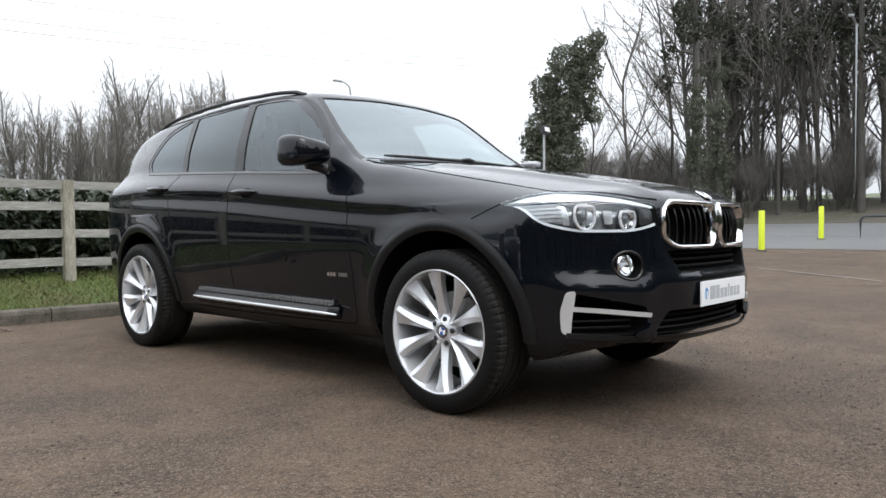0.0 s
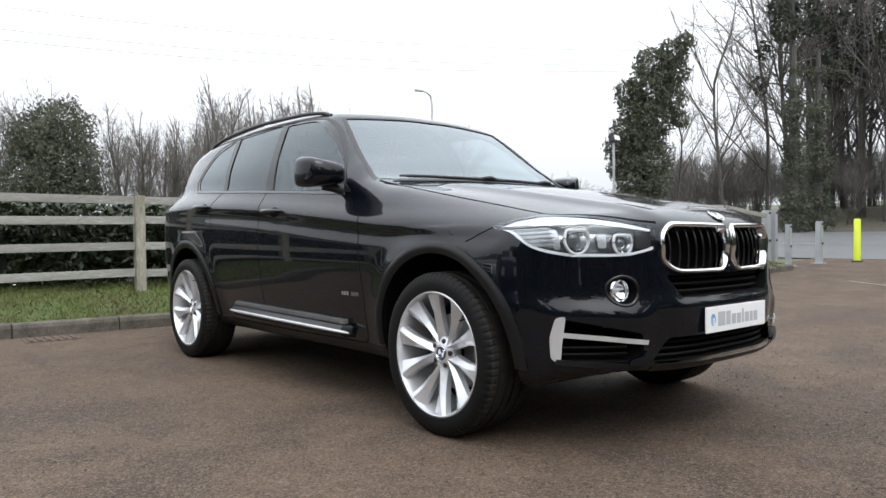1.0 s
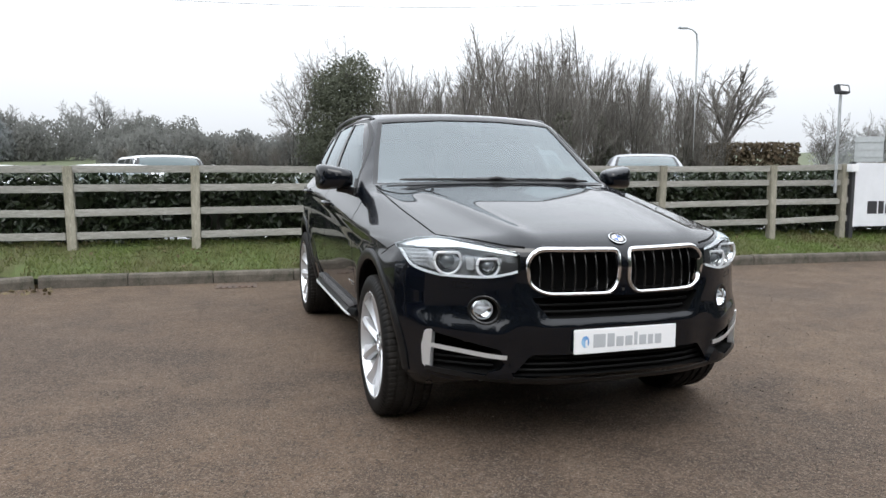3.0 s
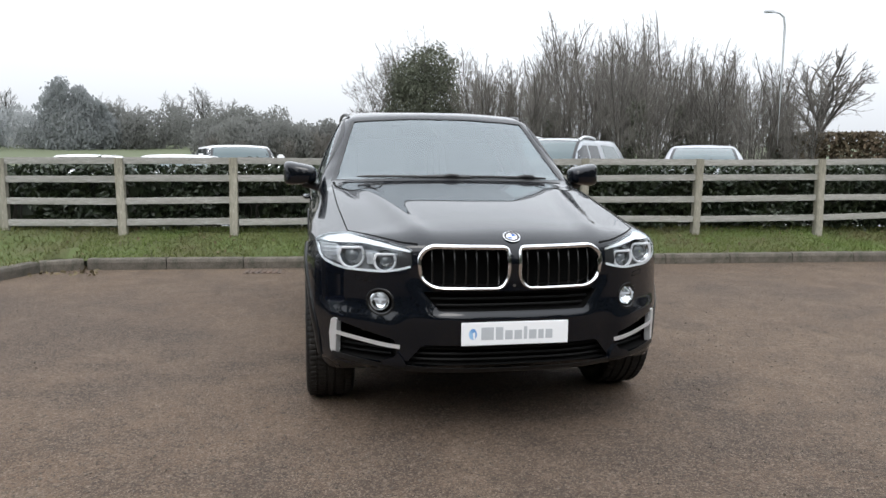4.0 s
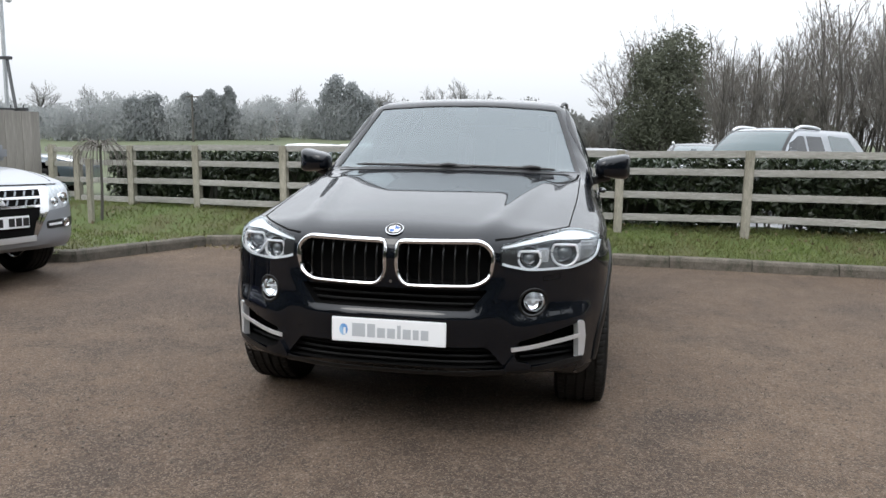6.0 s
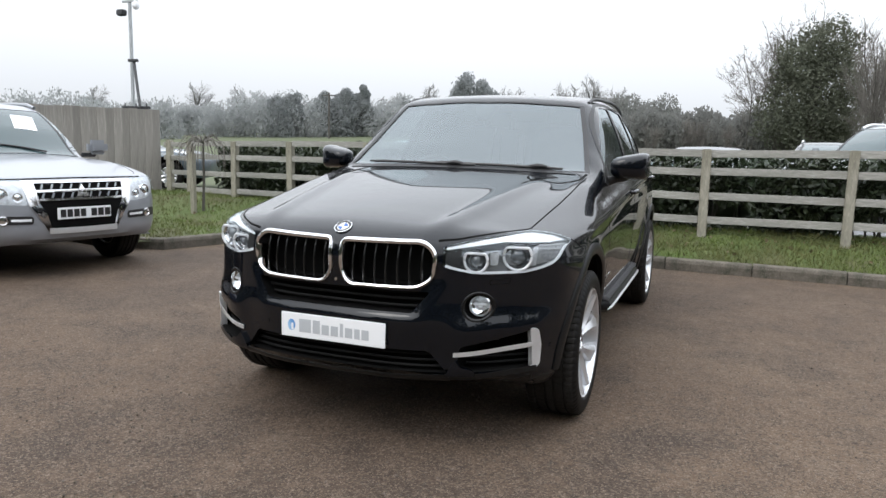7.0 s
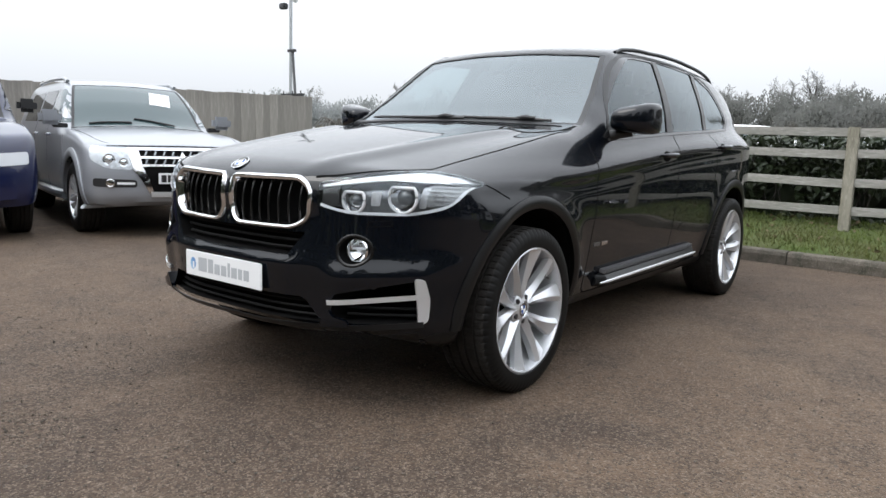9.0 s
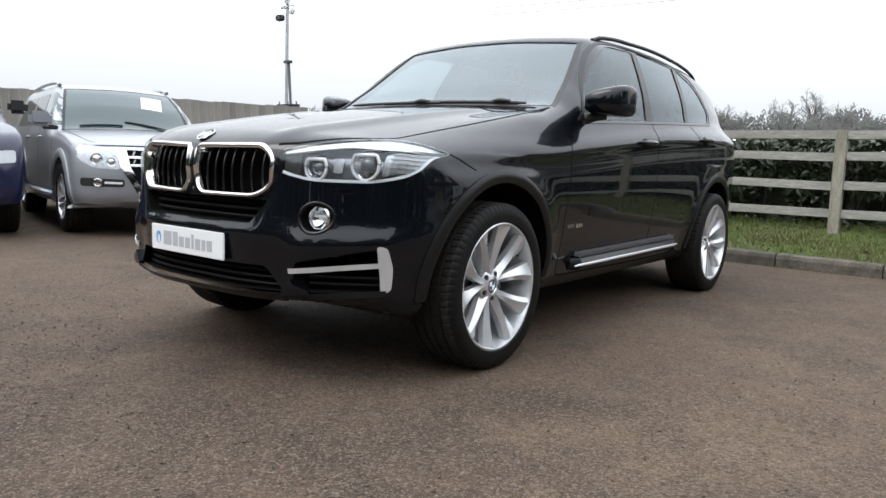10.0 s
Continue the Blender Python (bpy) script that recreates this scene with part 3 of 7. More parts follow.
for (ax, ay, az), (bx, by, bz) in zip(POSTS, POSTS[1:]):
    for r in RAILS:
        a, b = Vector((ax, ay, az + r + random.uniform(-.012, .012))), Vector((bx, by, bz + r + random.uniform(-.012, .012)))
        d = b - a
        if rail_me is None:
            ob = part("rail", block(0, 0, 0, 1, .038, .088, .004), M_TIMBER, fence)
            rail_me = ob.data
        else:
            ob = new("rail", rail_me)
            ob.parent = fence
        ob.matrix_world = Matrix.Translation((a + b) / 2) @ d.to_track_quat("X", "Z").to_matrix().to_4x4() @ Matrix.Diagonal((d.length - .10, 1, 1, 1))


# ---- the black car ----
def closed_prism(poly, r, axis, a, b):
    return prism(rounded(poly, r), axis, a, b)


WIN_FRONT = rounded([(.835, 1.150), (1.678, 1.199), (1.805, 1.636), (1.40, 1.624), (1.13, 1.468), (.890, 1.262)], [.02, .015, .03, .12, .1, .1])
WIN_REAR = rounded([(1.778, 1.202), (2.385, 1.231), (2.545, 1.628), (1.888, 1.646)], [.015, .015, .03, .03])
WIN_QUARTER = rounded([(2.455, 1.236), (2.965, 1.260), (3.055, 1.325), (2.95, 1.535), (2.622, 1.620)], [.015, .05, .05, .10, .03])
KIDNEY = rounded([(.024, .942), (.40, .948), (.452, .90), (.440, .79), (.375, .748), (.06, .745), (.022, .80)], [.03, .035, .05, .045, .05, .045, .035])
UPPER_SLOT = rounded([(-.43, .735), (.43, .735), (.355, .643), (-.355, .643)], .015)
LOWER_SLOT = rounded([(-.43, .482), (.43, .482), (.51, .385), (-.51, .385)], .02)
SIDE_SLOT = rounded([(.56, .505), (.84, .572), (.845, .40), (.545, .392)], [.02, .03, .03, .03])
LAMP = rounded([(.476, .930), (.60, .962), (.76, .990), (.862, .970), (.919, .938), (.898, .853), (.80, .815), (.62, .812), (.51, .836), (.476, .842)],
               [.01, .1, .08, .05, .012, .06, .06, .06, .02, .01])


def side_pair(outline):
    return np.asarray(outline) * (-1, 1)


def build_car():
    car = thing("black_suv", "gleaming black five-door SUV with silver alloy wheels and twin chrome grilles", "car")
    v, f = grid_body(car_shape, (-.52, -.2, .5), (.52, 3.2, .85), (.018, .024, .013), ((34, 34), (30, 16), (10, 44)))
    me = bpy.data.meshes.new("body")
    me.from_pydata([tuple(map(float, q)) for q in v], [], f)
    for m in (M_PAINT, M_VOID, M_CLAD):
        me.materials.append(m)
    cuts = []
    for wy in (0, 2.933):
        a = np.arange(64) * 2 * np.pi / 64
        ring = np.stack([wy + .012 + .458 * np.cos(a), .378 + .458 * np.sin(a)], 1)
        for s in (-1, 1):
            cuts.append((*prism(ring, "x", s * .60, s * 1.3), 1))
    # the hollow cabin and its openings
    inner = lambda x, y, z: np.maximum(np.maximum(car_shape(x, y, z) + .045, .80 - z), np.maximum(.55 - y, y - 3.45))
    iv, i_f = grid_body(inner, (-.4, .95, .9), (.4, 2.9, 1.05), (.10, .10, .06), ((8, 8), (8, 8), (3, 10)))
    cuts.append((iv, i_f, 1))
    for o in (WIN_FRONT, WIN_REAR, WIN_QUARTER):
        for s in (-1, 1):
            cuts.append((*prism(o, "x", s * .45, s * 1.3), 1))
    cuts.append((*windscreen_cut(), 1))
    for o, y in ((UPPER_SLOT, -.80), (LOWER_SLOT, -.78)):
        cuts.append((*prism(o, "y", -1.3, y), 1))
    for s in (1, -1):
        cuts.append((*prism(KIDNEY * (s, 1), "y", -1.3, -.72), 1))
        cuts.append((*prism(SIDE_SLOT * (s, 1), "y", -1.3, -.53), 1))
        cuts.append((*prism(LAMP * (s, 1), "y", -1.3, -.30), 1))
        a = np.arange(32) * 2 * np.pi / 32
        cuts.append((*prism(np.stack([s * .622 + .058 * np.cos(a), .678 + .058 * np.sin(a)], 1), "y", -1.3, -.70), 1))
    me = carve(me, cuts)
    # the sills and the foot of the bumpers are unpainted plastic
    for p in me.polygons:
        if p.material_index == 0 and p.center.z < .352:
            p.material_index = 2
    finish("body", me, None, car, "gloss black paintwork", True, 28)
    return car


SCREEN = [(-.80, .690), (-.60, .640), (-.3, .616), (0, .610), (.3, .616), (.60, .640), (.80, .690), (.728, .97), (.640, 1.255), (.4, 1.224), (0, 1.207), (-.4, 1.224), (-.640, 1.255), (-.728, .97)]


def windscreen_cut():
    o = dense(np.array(SCREEN), .05)
    return prism(o, "z", 1.12, 2.2)


# ---- wheels ----
def tyre_mesh(R=.371, rim=.277, half=.1375, seg=504, blocks=72, tread=True):
    """Verts and faces of a tyre round the x axis, +x outside, with sidewalls, grooves and shoulder blocks."""
    prof = [(-.80, 0), (-.97, .12), (-1.0, .42), (-.965, .68), (-.91, .84), (-.86, .93), (-.80, .975)]
    lo, hi = rim - .004, R
    pts = [(x * half, lo + (hi - lo) * r) for x, r in prof]
    cross = [(-.66, .995), (-.60, 1), (-.595, 0), (-.50, 0), (-.495, 1), (-.22, 1), (-.215, 0), (-.11, 0), (-.105, 1), (.105, 1), (.11, 0), (.215, 0), (.22, 1), (.495, 1), (.50, 0), (.595, 0), (.60, 1), (.66, .995)]
    pts += [(x * half, hi - (.010 if not up else 0) - .006 * abs(x) ** 3) for x, up in cross]
    pts += [(-x * half, lo + (hi - lo) * r) for x, r in prof[::-1]]
    n = len(pts)
    a = np.arange(seg) * 2 * np.pi / seg
    X = np.array([p[0] for p in pts])[:, None] + 0 * a
    Rr = np.array([p[1] for p in pts])[:, None] + 0 * a
    if tread:
        # slanted sipes across the shoulders and the middle ribs
        wave = ((a[None] * blocks / (2 * np.pi) + np.abs(X) / half * .5) % 1) < .20
        edge = (np.abs(X) > .59 * half) & (Rr > lo + .80 * (hi - lo))
        ribs = (np.abs(X) > .21 * half) & (np.abs(X) < .5 * half)
        Rr = Rr - .0055 * (wave & edge) - .004 * (wave & ribs)
    v = np.stack([X, Rr * np.cos(a), Rr * np.sin(a)], -1).reshape(-1, 3)
    f = [(i * seg + k, i * seg + (k + 1) % seg, (i + 1) * seg + (k + 1) % seg, (i + 1) * seg + k) for i in range(n - 1) for k in range(seg)]
    return v, f


def spoke_mesh(hub_a, rim_a, r0, r1, w0, w1, x0, x1, depth, ridge):
    """One spoke of a pair: a sharp ridge with a narrow and a broad facet, fanning out to meet the rim's lip."""
    v, rows = [], 12
    for i in range(rows):
        s = i / (rows - 1)
        r = r0 + (r1 - r0) * s
        a = radians(hub_a + (rim_a - hub_a) * s)
        w = w0 + (w1 - w0) * (.30 * s + .70 * s ** 2.8)
        x = x0 + (x1 - x0) * s ** 1.25
        drop = .012 + .012 * (1 - s)
        edge = ridge * (1.5 - 2.6 * s ** .8)
        d, t = np.array([0, math.cos(a), math.sin(a)]), np.array([0, -math.sin(a), math.cos(a)])
        low = -depth * (1 - .35 * s)
        for q, h in ((-.54, low), (-.5, -drop * (1 + edge * 1.6)), (edge - .03, -.0005), (edge + .03, -.0005), (.5, -drop * (1 - edge * 1.6)), (.54, low)):
            v.append(d * r + t * w * q + np.array([x + h, 0, 0]))
    k = 6
    f = [(i * k + j, i * k + (j + 1) % k, (i + 1) * k + (j + 1) % k, (i + 1) * k + j) for i in range(rows - 1) for j in range(k)]
    f += [tuple(range(k)), tuple(range((rows - 1) * k + k - 1, (rows - 1) * k - 1, -1))]
    return v, f


def roundel(parent, at, r, name="badge", label="round blue and white enamel badge"):
    """A small round badge that faces +x of at: silver ring, dark band, quartered middle."""
    v, f = lathe([(0, r), (.003, r), (.004, r * .93), (.002, r * .90), (.002, r * .66), (.004, r * .63), (.004, r * .58), (.002, r * .56), (.002, 1e-4)], 32)
    me = bpy.data.meshes.new(name)
    me.from_pydata([tuple(q) for q in v], [], f)
    for m in (M_CHROME, M_TRIM, M_BLUE, M_WHITE):
        me.materials.append(m)
    for p in me.polygons:
        c = p.center
        q = math.hypot(c.y, c.z)
        p.material_index = 0 if q > r * .9 or r * .56 < q < r * .66 else 1 if q >= r * .66 else 2 if c.y * c.z > 0 else 3
    ob = finish(name, me, None, parent, label)
    ob.matrix_local = at
    return ob


def worn_tread(me, R, half):
    """The running face of a tyre takes the dusty rubber."""
    if len(me.materials) > 1:
        return
    me.materials.append(M_TREAD)
    for p in me.polygons:
        c = p.center
        if abs(c.x) < .84 * half and math.hypot(c.y, c.z) > R * .955:
            p.material_index = 1


def car_wheel(parent, m, R=.371, rim=.277, half=.1375, face=.11, pairs=5, fine=True):
    """A wheel under a car: tyre, rim with paired spokes, disc, cap, bolts. Local +x points outward."""
    w = new("wheel")
    w.parent = parent
    w.matrix_local = m
    share = car_wheel.made.setdefault((R, rim, half, pairs, fine), {})

    def sub(name, make, mat, label="", at=None, smooth=True, angle=40):
        if name not in share:
            ob = raw(name, *make(), mat, w, label, smooth, angle)
            share[name] = ob.data
        else:
            ob = new(name, share[name])
            ob.parent = w
            if label:
                ob["label"] = label
        if at:
            ob.matrix_local = at
        return ob
    sub("tyre", lambda: tyre_mesh(R, rim, half, 504 if fine else 72, 72, fine), M_RUBBER, "black low-profile road tyre with dusty tread")
    worn_tread(share["tyre"], R, half)
    o = half - .012
    sub("rim", lambda: lathe([(o - .020, rim - .012), (o - .006, rim - .009), (o + .003, rim - .006), (o + .005, rim - .001), (o + .001, rim + .006), (o - .01, rim + .006), (o - .022, rim - .004),
                              (o - .055, rim - .010), (-half * .8, rim - .018), (-half * .8, rim - .026), (o - .06, rim - .020), (o - .020, rim - .012)], 72), M_ALLOY, "silver alloy rim")
    for i in range(pairs):
        for s in (-1, 1):
            a = 360 / pairs * i + 90
            key = "spoke" if s < 0 else "spoke "
            if key not in share:
                v, f = spoke_mesh(s * 14.0, s * 18.0, .040, rim - .003, .031, .094, o - .040, o + .002, .056, -.22 * s)
                me = bpy.data.meshes.new("spoke")
                me.from_pydata([tuple(q) for q in v], [], f)
                bm = bmesh.new()
                bm.from_mesh(me)
                bmesh.ops.recalc_face_normals(bm, faces=bm.faces)
                bm.to_mesh(me)
                bm.free()
                me.polygons.foreach_set("use_smooth", [True] * len(me.polygons))
                me.set_sharp_from_angle(angle=radians(14))
                me.materials.append(M_ALLOY)
                share[key] = me
            ob = new("spoke", share[key])
            ob.parent = w
            ob.matrix_local = pose(0, 0, 0, a, 0, 0)
    sub("hub", lambda: lathe([(o - .09, .078), (o - .052, .074), (o - .044, .060), (o - .038, .044), (o - .036, .038), (o - .041, .036), (o - .041, 1e-4)], 40), M_ALLOY)
    for i in range(5):
        sub("bolt", lambda: lathe([(o - .058, .0125), (o - .040, .0125), (o - .038, .009), (o - .038, 1e-4)], 12), M_TRIM, at=pose(0, 0, 0, 90 + 360 / pairs * .5 + 72 * i, 0, 0) @ Matrix.Translation((0, .056, 0)))
    sub("brake_disc", lambda: lathe([(-.03, .06), (-.03, .175), (-.006, .175), (-.006, .06)], 48), M_STEEL, "grey steel brake disc")
    # black disc added behind the spokes for the dark depth of the wheel
    sub("inner_barrel", lambda: lathe([(-.085, rim - .03), (-.085, .05), (-.083, .05)], 40), M_VOID)
    if fine:
        roundel(w, Matrix.Translation((o - .0405, 0, 0)), .034)
        raw("valve", *pipe([(o - .05, .225 * .906, .225 * .423), (o - .02, .225 * .906 - .008, .225 * .423 - .004)], [.005, .004], 8), M_TRIM, w)
    return w


car_wheel.made = {}
M_BELT = material("grey_belt_trim", (.09, .09, .092), .3, spec=.5)
M_GRIP = material("grey_rubber_grip", (.15, .15, .155), .5)
M_SLAT = material("gloss_black_slat", (.006, .006, .006), .25, spec=.4)
M_BAR = material("matt_black_bar", (.004, .004, .004), .6, spec=.15)
M_BLUE = material("blue_enamel", (.02, .09, .32), .2, coat=.6)
M_EMBLEM = material("sky_blue_print", (.05, .20, .50), .4, var=1.0, size=5, color2=(.38, .58, .74))
M_STEEL = material("brushed_steel", (.30, .29, .28), .45, .8, var=.4, size=20)
M_GREY_BAR = material("grey_print", (.42, .44, .46), .5)
M_SEAT = material("black_leather", (.02, .02, .02), .55, bump=.1, bump_size=300)
M_RINGLIGHT = material("grey_light_ring", (.58, .59, .61), .2, coat=.5)
M_BROW = material("white_light_guide", (.74, .76, .79), .18, coat=.5)
M_REFLECT = material("lamp_reflector", (.66, .67, .69), .28, .5, var=.7, size=26, color2=(.26, .26, .28))
M_LAMPGREY = material("ribbed_lamp_bowl", (.42, .425, .435), .3, .3, var=.6, size=60, color2=(.16, .165, .17))
M_LAMPBOX = material("silvered_lamp_housing", (.36, .37, .385), .22, .55, var=.7, size=34, color2=(.13, .135, .145))
M_BULB = material("projector_glass", (.10, .11, .12), .05, coat=1.0)


def ring_part(name, outer, inner, F, axis, mat, parent, label="", side=1, proud=.004, thick=.012, rise=0.0):
    v, n, rows = band_on(F, outer, inner, axis, side, proud, thick, rise)
    return raw(name, v, ring_faces(n, rows), mat, parent, label, True, 40)


def inset(outline, d):
    """A closed outline moved inward by d."""
    o = np.asarray(outline, float)
    t = np.roll(o, -1, 0) - np.roll(o, 1, 0)
    t /= np.linalg.norm(t, axis=1)[:, None] + 1e-12
    nrm = np.stack([-t[:, 1], t[:, 0]], 1)
    area = .5 * np.sum(o[:, 0] * np.roll(o[:, 1], -1) - np.roll(o[:, 0], -1) * o[:, 1])
    return o + nrm * d * (1 if area > 0 else -1)


def sheet_part(name, outline, F, axis, mat, parent, label="", side=1, proud=.003, thick=.006, rings=7):
    return raw(name, *plate_on(F, outline, axis, side, proud, thick, rings), mat, parent, label, True, 40)


def line_part(name, line, F, axis, mat, parent, side=1, width=.004, proud=.0006, n=40, label=""):
    return raw(name, *ribbon_on(F, line, axis, side, width, proud, n), mat, parent, label, True, 40)


def oval(cx, cy, rx, ry, n=28):
    a = np.arange(n) * 2 * np.pi / n
    return np.stack([cx + rx * np.cos(a), cy + ry * np.sin(a)], 1)


def mirror_shell(s):
    """A door mirror housing, fuller outside and in front."""
    v, f = [], []
    U, V = 28, 18
    for j in range(V + 1):
        ph = -math.pi / 2 + math.pi * j / V
        for i in range(U):
            th = 2 * math.pi * i / U
            c = lambda q, e: math.copysign(abs(q) ** e, q)
            x = c(math.cos(ph), .45) * c(math.cos(th), .5)
            y = c(math.cos(ph), .8) * c(math.sin(th), .75)
            z = c(math.sin(ph), .45) * (1 if ph > 0 else .86)
            zz = z * (.079 + .010 * x) + (.012 if z > 0 else 0) * x
            v.append((s * (1.010 + .112 * x), .93 + (.125 if y < 0 else .075) * y + .03 * x, 1.242 + zz))
    f = [(j * U + i, j * U + (i + 1) % U, (j + 1) * U + (i + 1) % U, (j + 1) * U + i) for j in range(V) for i in range(U)]
    return v, f if s > 0 else flip(f)


def dress_car(car):
    F = car_shape
    for wy in (0.0, 2.933):
        for s in (-1, 1):
            car_wheel(car, pose(s * .846, wy + .007, .371, (23, 9, 47, 31)[(wy > 1) * 2 + (s > 0)], 0, 0 if s > 0 else 180), half=.131, rim=.280)
            a = np.linspace(radians(-2), radians(182), 60)
            arc = lambda r: np.stack([wy + .012 + r * np.cos(a), .378 + r * np.sin(a)], 1)
            v, n, rows = band_on(F, arc(.504), arc(.450), "x", s, .006, .03, .006)
            raw("arch_trim", v, ring_faces(n, rows, False), M_CLAD, car, "satin dark grey wheel-arch trim", True, 40)
    for s in (-1, 1):
        for o, m, lab in ((WIN_FRONT, M_GLASS, "clear front side glass"), (WIN_REAR, M_PRIVACY, "dark tinted rear glass"), (WIN_QUARTER, M_PRIVACY, "dark tinted quarter glass")):
            ob = sheet_part("side_window", inset(o, -.004), F, "x", m, car, lab, s, -.004, .003, 5)
            ob.visible_shadow = False
        sheet_part("door_pillar", rounded([(1.683, 1.197), (1.778, 1.200), (1.883, 1.648), (1.810, 1.640)], .004), F, "x", M_SLAT, car, "gloss black door pillar", s, .002)
        sheet_part("door_pillar", rounded([(2.39, 1.230), (2.453, 1.234), (2.617, 1.620), (2.55, 1.630)], .004), F, "x", M_SLAT, car, "gloss black door pillar", s, .002)
        line_part("window_trim", [(.855, 1.139), (1.3, 1.165), (1.75, 1.190), (2.4, 1.221), (2.9, 1.246), (3.02, 1.257)], F, "x", M_BELT, car, s, .014, .004, 50, "thin grey window trim")
        line_part("window_seal", [(.875, 1.20), (.965, 1.345), (1.125, 1.502), (1.27, 1.598), (1.43, 1.640), (1.85, 1.660), (2.3, 1.656), (2.62, 1.634), (2.95, 1.553), (3.075, 1.36), (3.055, 1.29), (2.98, 1.248)], F, "x", M_TRIM, car, s, .016, .002, 70)
        for l in ([(.628, 1.115), (.64, 1.0), (.637, .85), (.612, .62), (.622, .40), (.66, .345)], [(1.755, 1.20), (1.772, 1.0), (1.765, .7), (1.735, .35)],
                  [(2.44, 1.232), (2.53, 1.10), (2.50, .92), (2.44, .80)], [(.66, .345), (1.2, .338), (1.735, .335), (2.3, .345)]):
            line_part("shut_line", l, F, "x", M_VOID, car, s, .006, .0008)
        # bonnet, wing and bumper joints
        line_part("shut_line", [(s * .805, .60), (s * .80, .3), (s * .79, 0), (s * .775, -.25), (s * .762, -.47)], F, "z", M_VOID, car, 1, .006, .0012)
        line_part("shut_line", [(s * .762, -.475), (s * .66, -.64), (s * .55, -.745), (s * .45, -.80)], F, "z", M_VOID, car, 1, .007, .0012)
        line_part("shut_line", [(s * .795, .655), (s * .775, .50), (s * .715, .37), (s * .62, .325), (s * .53, .36), (s * .50, .44)], F, "z", M_VOID, car, 1, .014, .0014)
        line_part("shut_line", [(-.325, .938), (-.262, .911), (-.225, .893), (-.191, .878)], F, "x", M_VOID, car, s, .005, .001)
        # handles
        for hy, hz in ((1.575, 1.058), (2.66, 1.118)):
            # flat black oval puts the shade behind the handle onto the door skin
            sheet_part("handle_recess", oval(hy - .02, hz - .004, .062, .030), F, "x", M_VOID, car, "", s, .0015, .004)
            p = onto(F, [(hy, hz)], "x", s)[0]
            v, f = pipe([(s * (abs(p[0]) + d), hy + q, hz + h) for q, d, h in ((-.105, .002, .002), (-.09, .022, .002), (-.03, .034, .003), (.04, .034, .004), (.095, .022, .006), (.112, .002, .007))],
                        [.008, .0135, .0155, .0155, .0135, .009], 12)
            raw("door_handle", v, f, M_PAINT, car, "gloss black pull handle", True)
        # mirror
        raw("mirror", *mirror_shell(s), M_PAINT, car, "gloss black door mirror", True, 0)
        v, f = pipe([(s * .885, .88, 1.158), (s * .93, .90, 1.168), (s * .99, .92, 1.180)], [.030, .022, .022], 12)
        raw("mirror_arm", v, f, M_TRIM, car, "", True)
        sheet_part("mirror_base", rounded([(.80, 1.145), (.955, 1.155), (.97, 1.25), (.90, 1.215)], .02), F, "x", M_TRIM, car, "", s, .004)
        # roof rail
        ys = np.linspace(1.36, 3.25, 26)
        xr = s * np.interp(ys, [1.36, 1.8, 2.6, 3.25], [.655, .682, .668, .615])
        top = onto(F, np.stack([xr, ys], 1), "z")
        lift = .042 * np.sin(np.linspace(0, math.pi, 26)) ** .45 - .004
        v, f = pipe(top + np.stack([0 * ys, 0 * ys, lift], 1), .012, 10)
        raw("roof_rail", v, f, M_TRIM, car, "satin black roof rail", True)
        # running board
        prof = [(.80, .36), (.80, .42), (.885, .442), (.945, .430), (.962, .405), (.958, .382), (.93, .366)]
        st = [(.76, .70), (.80, 1), (2.14, 1), (2.22, .80)]
        v = [(s * (.80 + (px - .80) * k), y, pz + .016 * (y - .73) / 1.45 - .004) for y, k in st for px, pz in prof]
        n = len(prof)
        f = [(i * n + j, i * n + (j + 1) % n, (i + 1) * n + (j + 1) % n, (i + 1) * n + j) for i in range(3) for j in range(n)] + [tuple(range(n)), tuple(range(3 * n, 4 * n))]
        board = raw("running_board", v, f, M_CLAD, car, "black running board with rubber grips", True, 30)
        rib = None
        for i in range(44):
            y = .80 + i * .031
            if rib is None:
                rib = part("grip", block(0, 0, 0, .060, .011, .024, .002), M_GRIP, board)
                ob = rib
            else:
                ob = new("grip", rib.data)
                ob.parent = board
            ob.matrix_local = pose(s * .918, y, .448 + .016 * (y - .73) / 1.45, 0, s * 11, 0)
        v, f = pipe([(s * .953, .73, .393), (s * .962, .80, .396), (s * .965, 1.45, .403), (s * .965, 2.1, .411), (s * .958, 2.18, .413)], [.005, .008, .009, .009, .005], 10)
        raw("board_strip", v, f, M_SATIN, board, "brushed silver edge strip", True)
        # name badge on the door, as small bars
        for i, (q, w) in enumerate(((.655, .014), (.675, .010), (.693, .010), (.711, .010), (.745, .020), (.772, .018), (.797, .016))):
            sheet_part("badge_bar", rounded([(q, .592), (q + w, .592), (q + w, .612), (q, .612)], .004, 3), F, "x", M_CHROME if i > 3 else M_STEEL, car, "", s, .003, .004, 2)
        # wheel-well liners close the arches
    # ---- front ----
    for s in (-1, 1):
        k = KIDNEY * (s, 1)
        kid = ring_part("grille_frame", inset(k, -.006), inset(k, .013), F, "y", M_CHROME, car, "bright chrome kidney-shaped grille frame", 1, .006, .05, .008)
        for i in range(7):
            x = .072 + i * .052
            pts = [(s * x, float(NOSE(abs(x)) + LEAN_Z(z)) + .026 + .012 * ((z - .845) / .1) ** 2, z) for z in np.linspace(.758 + .012 * (x > .36), .940, 9)]
            v, f = pipe(pts, .005, 8)
            raw("slat", v, f, M_SLAT, kid, "", True)
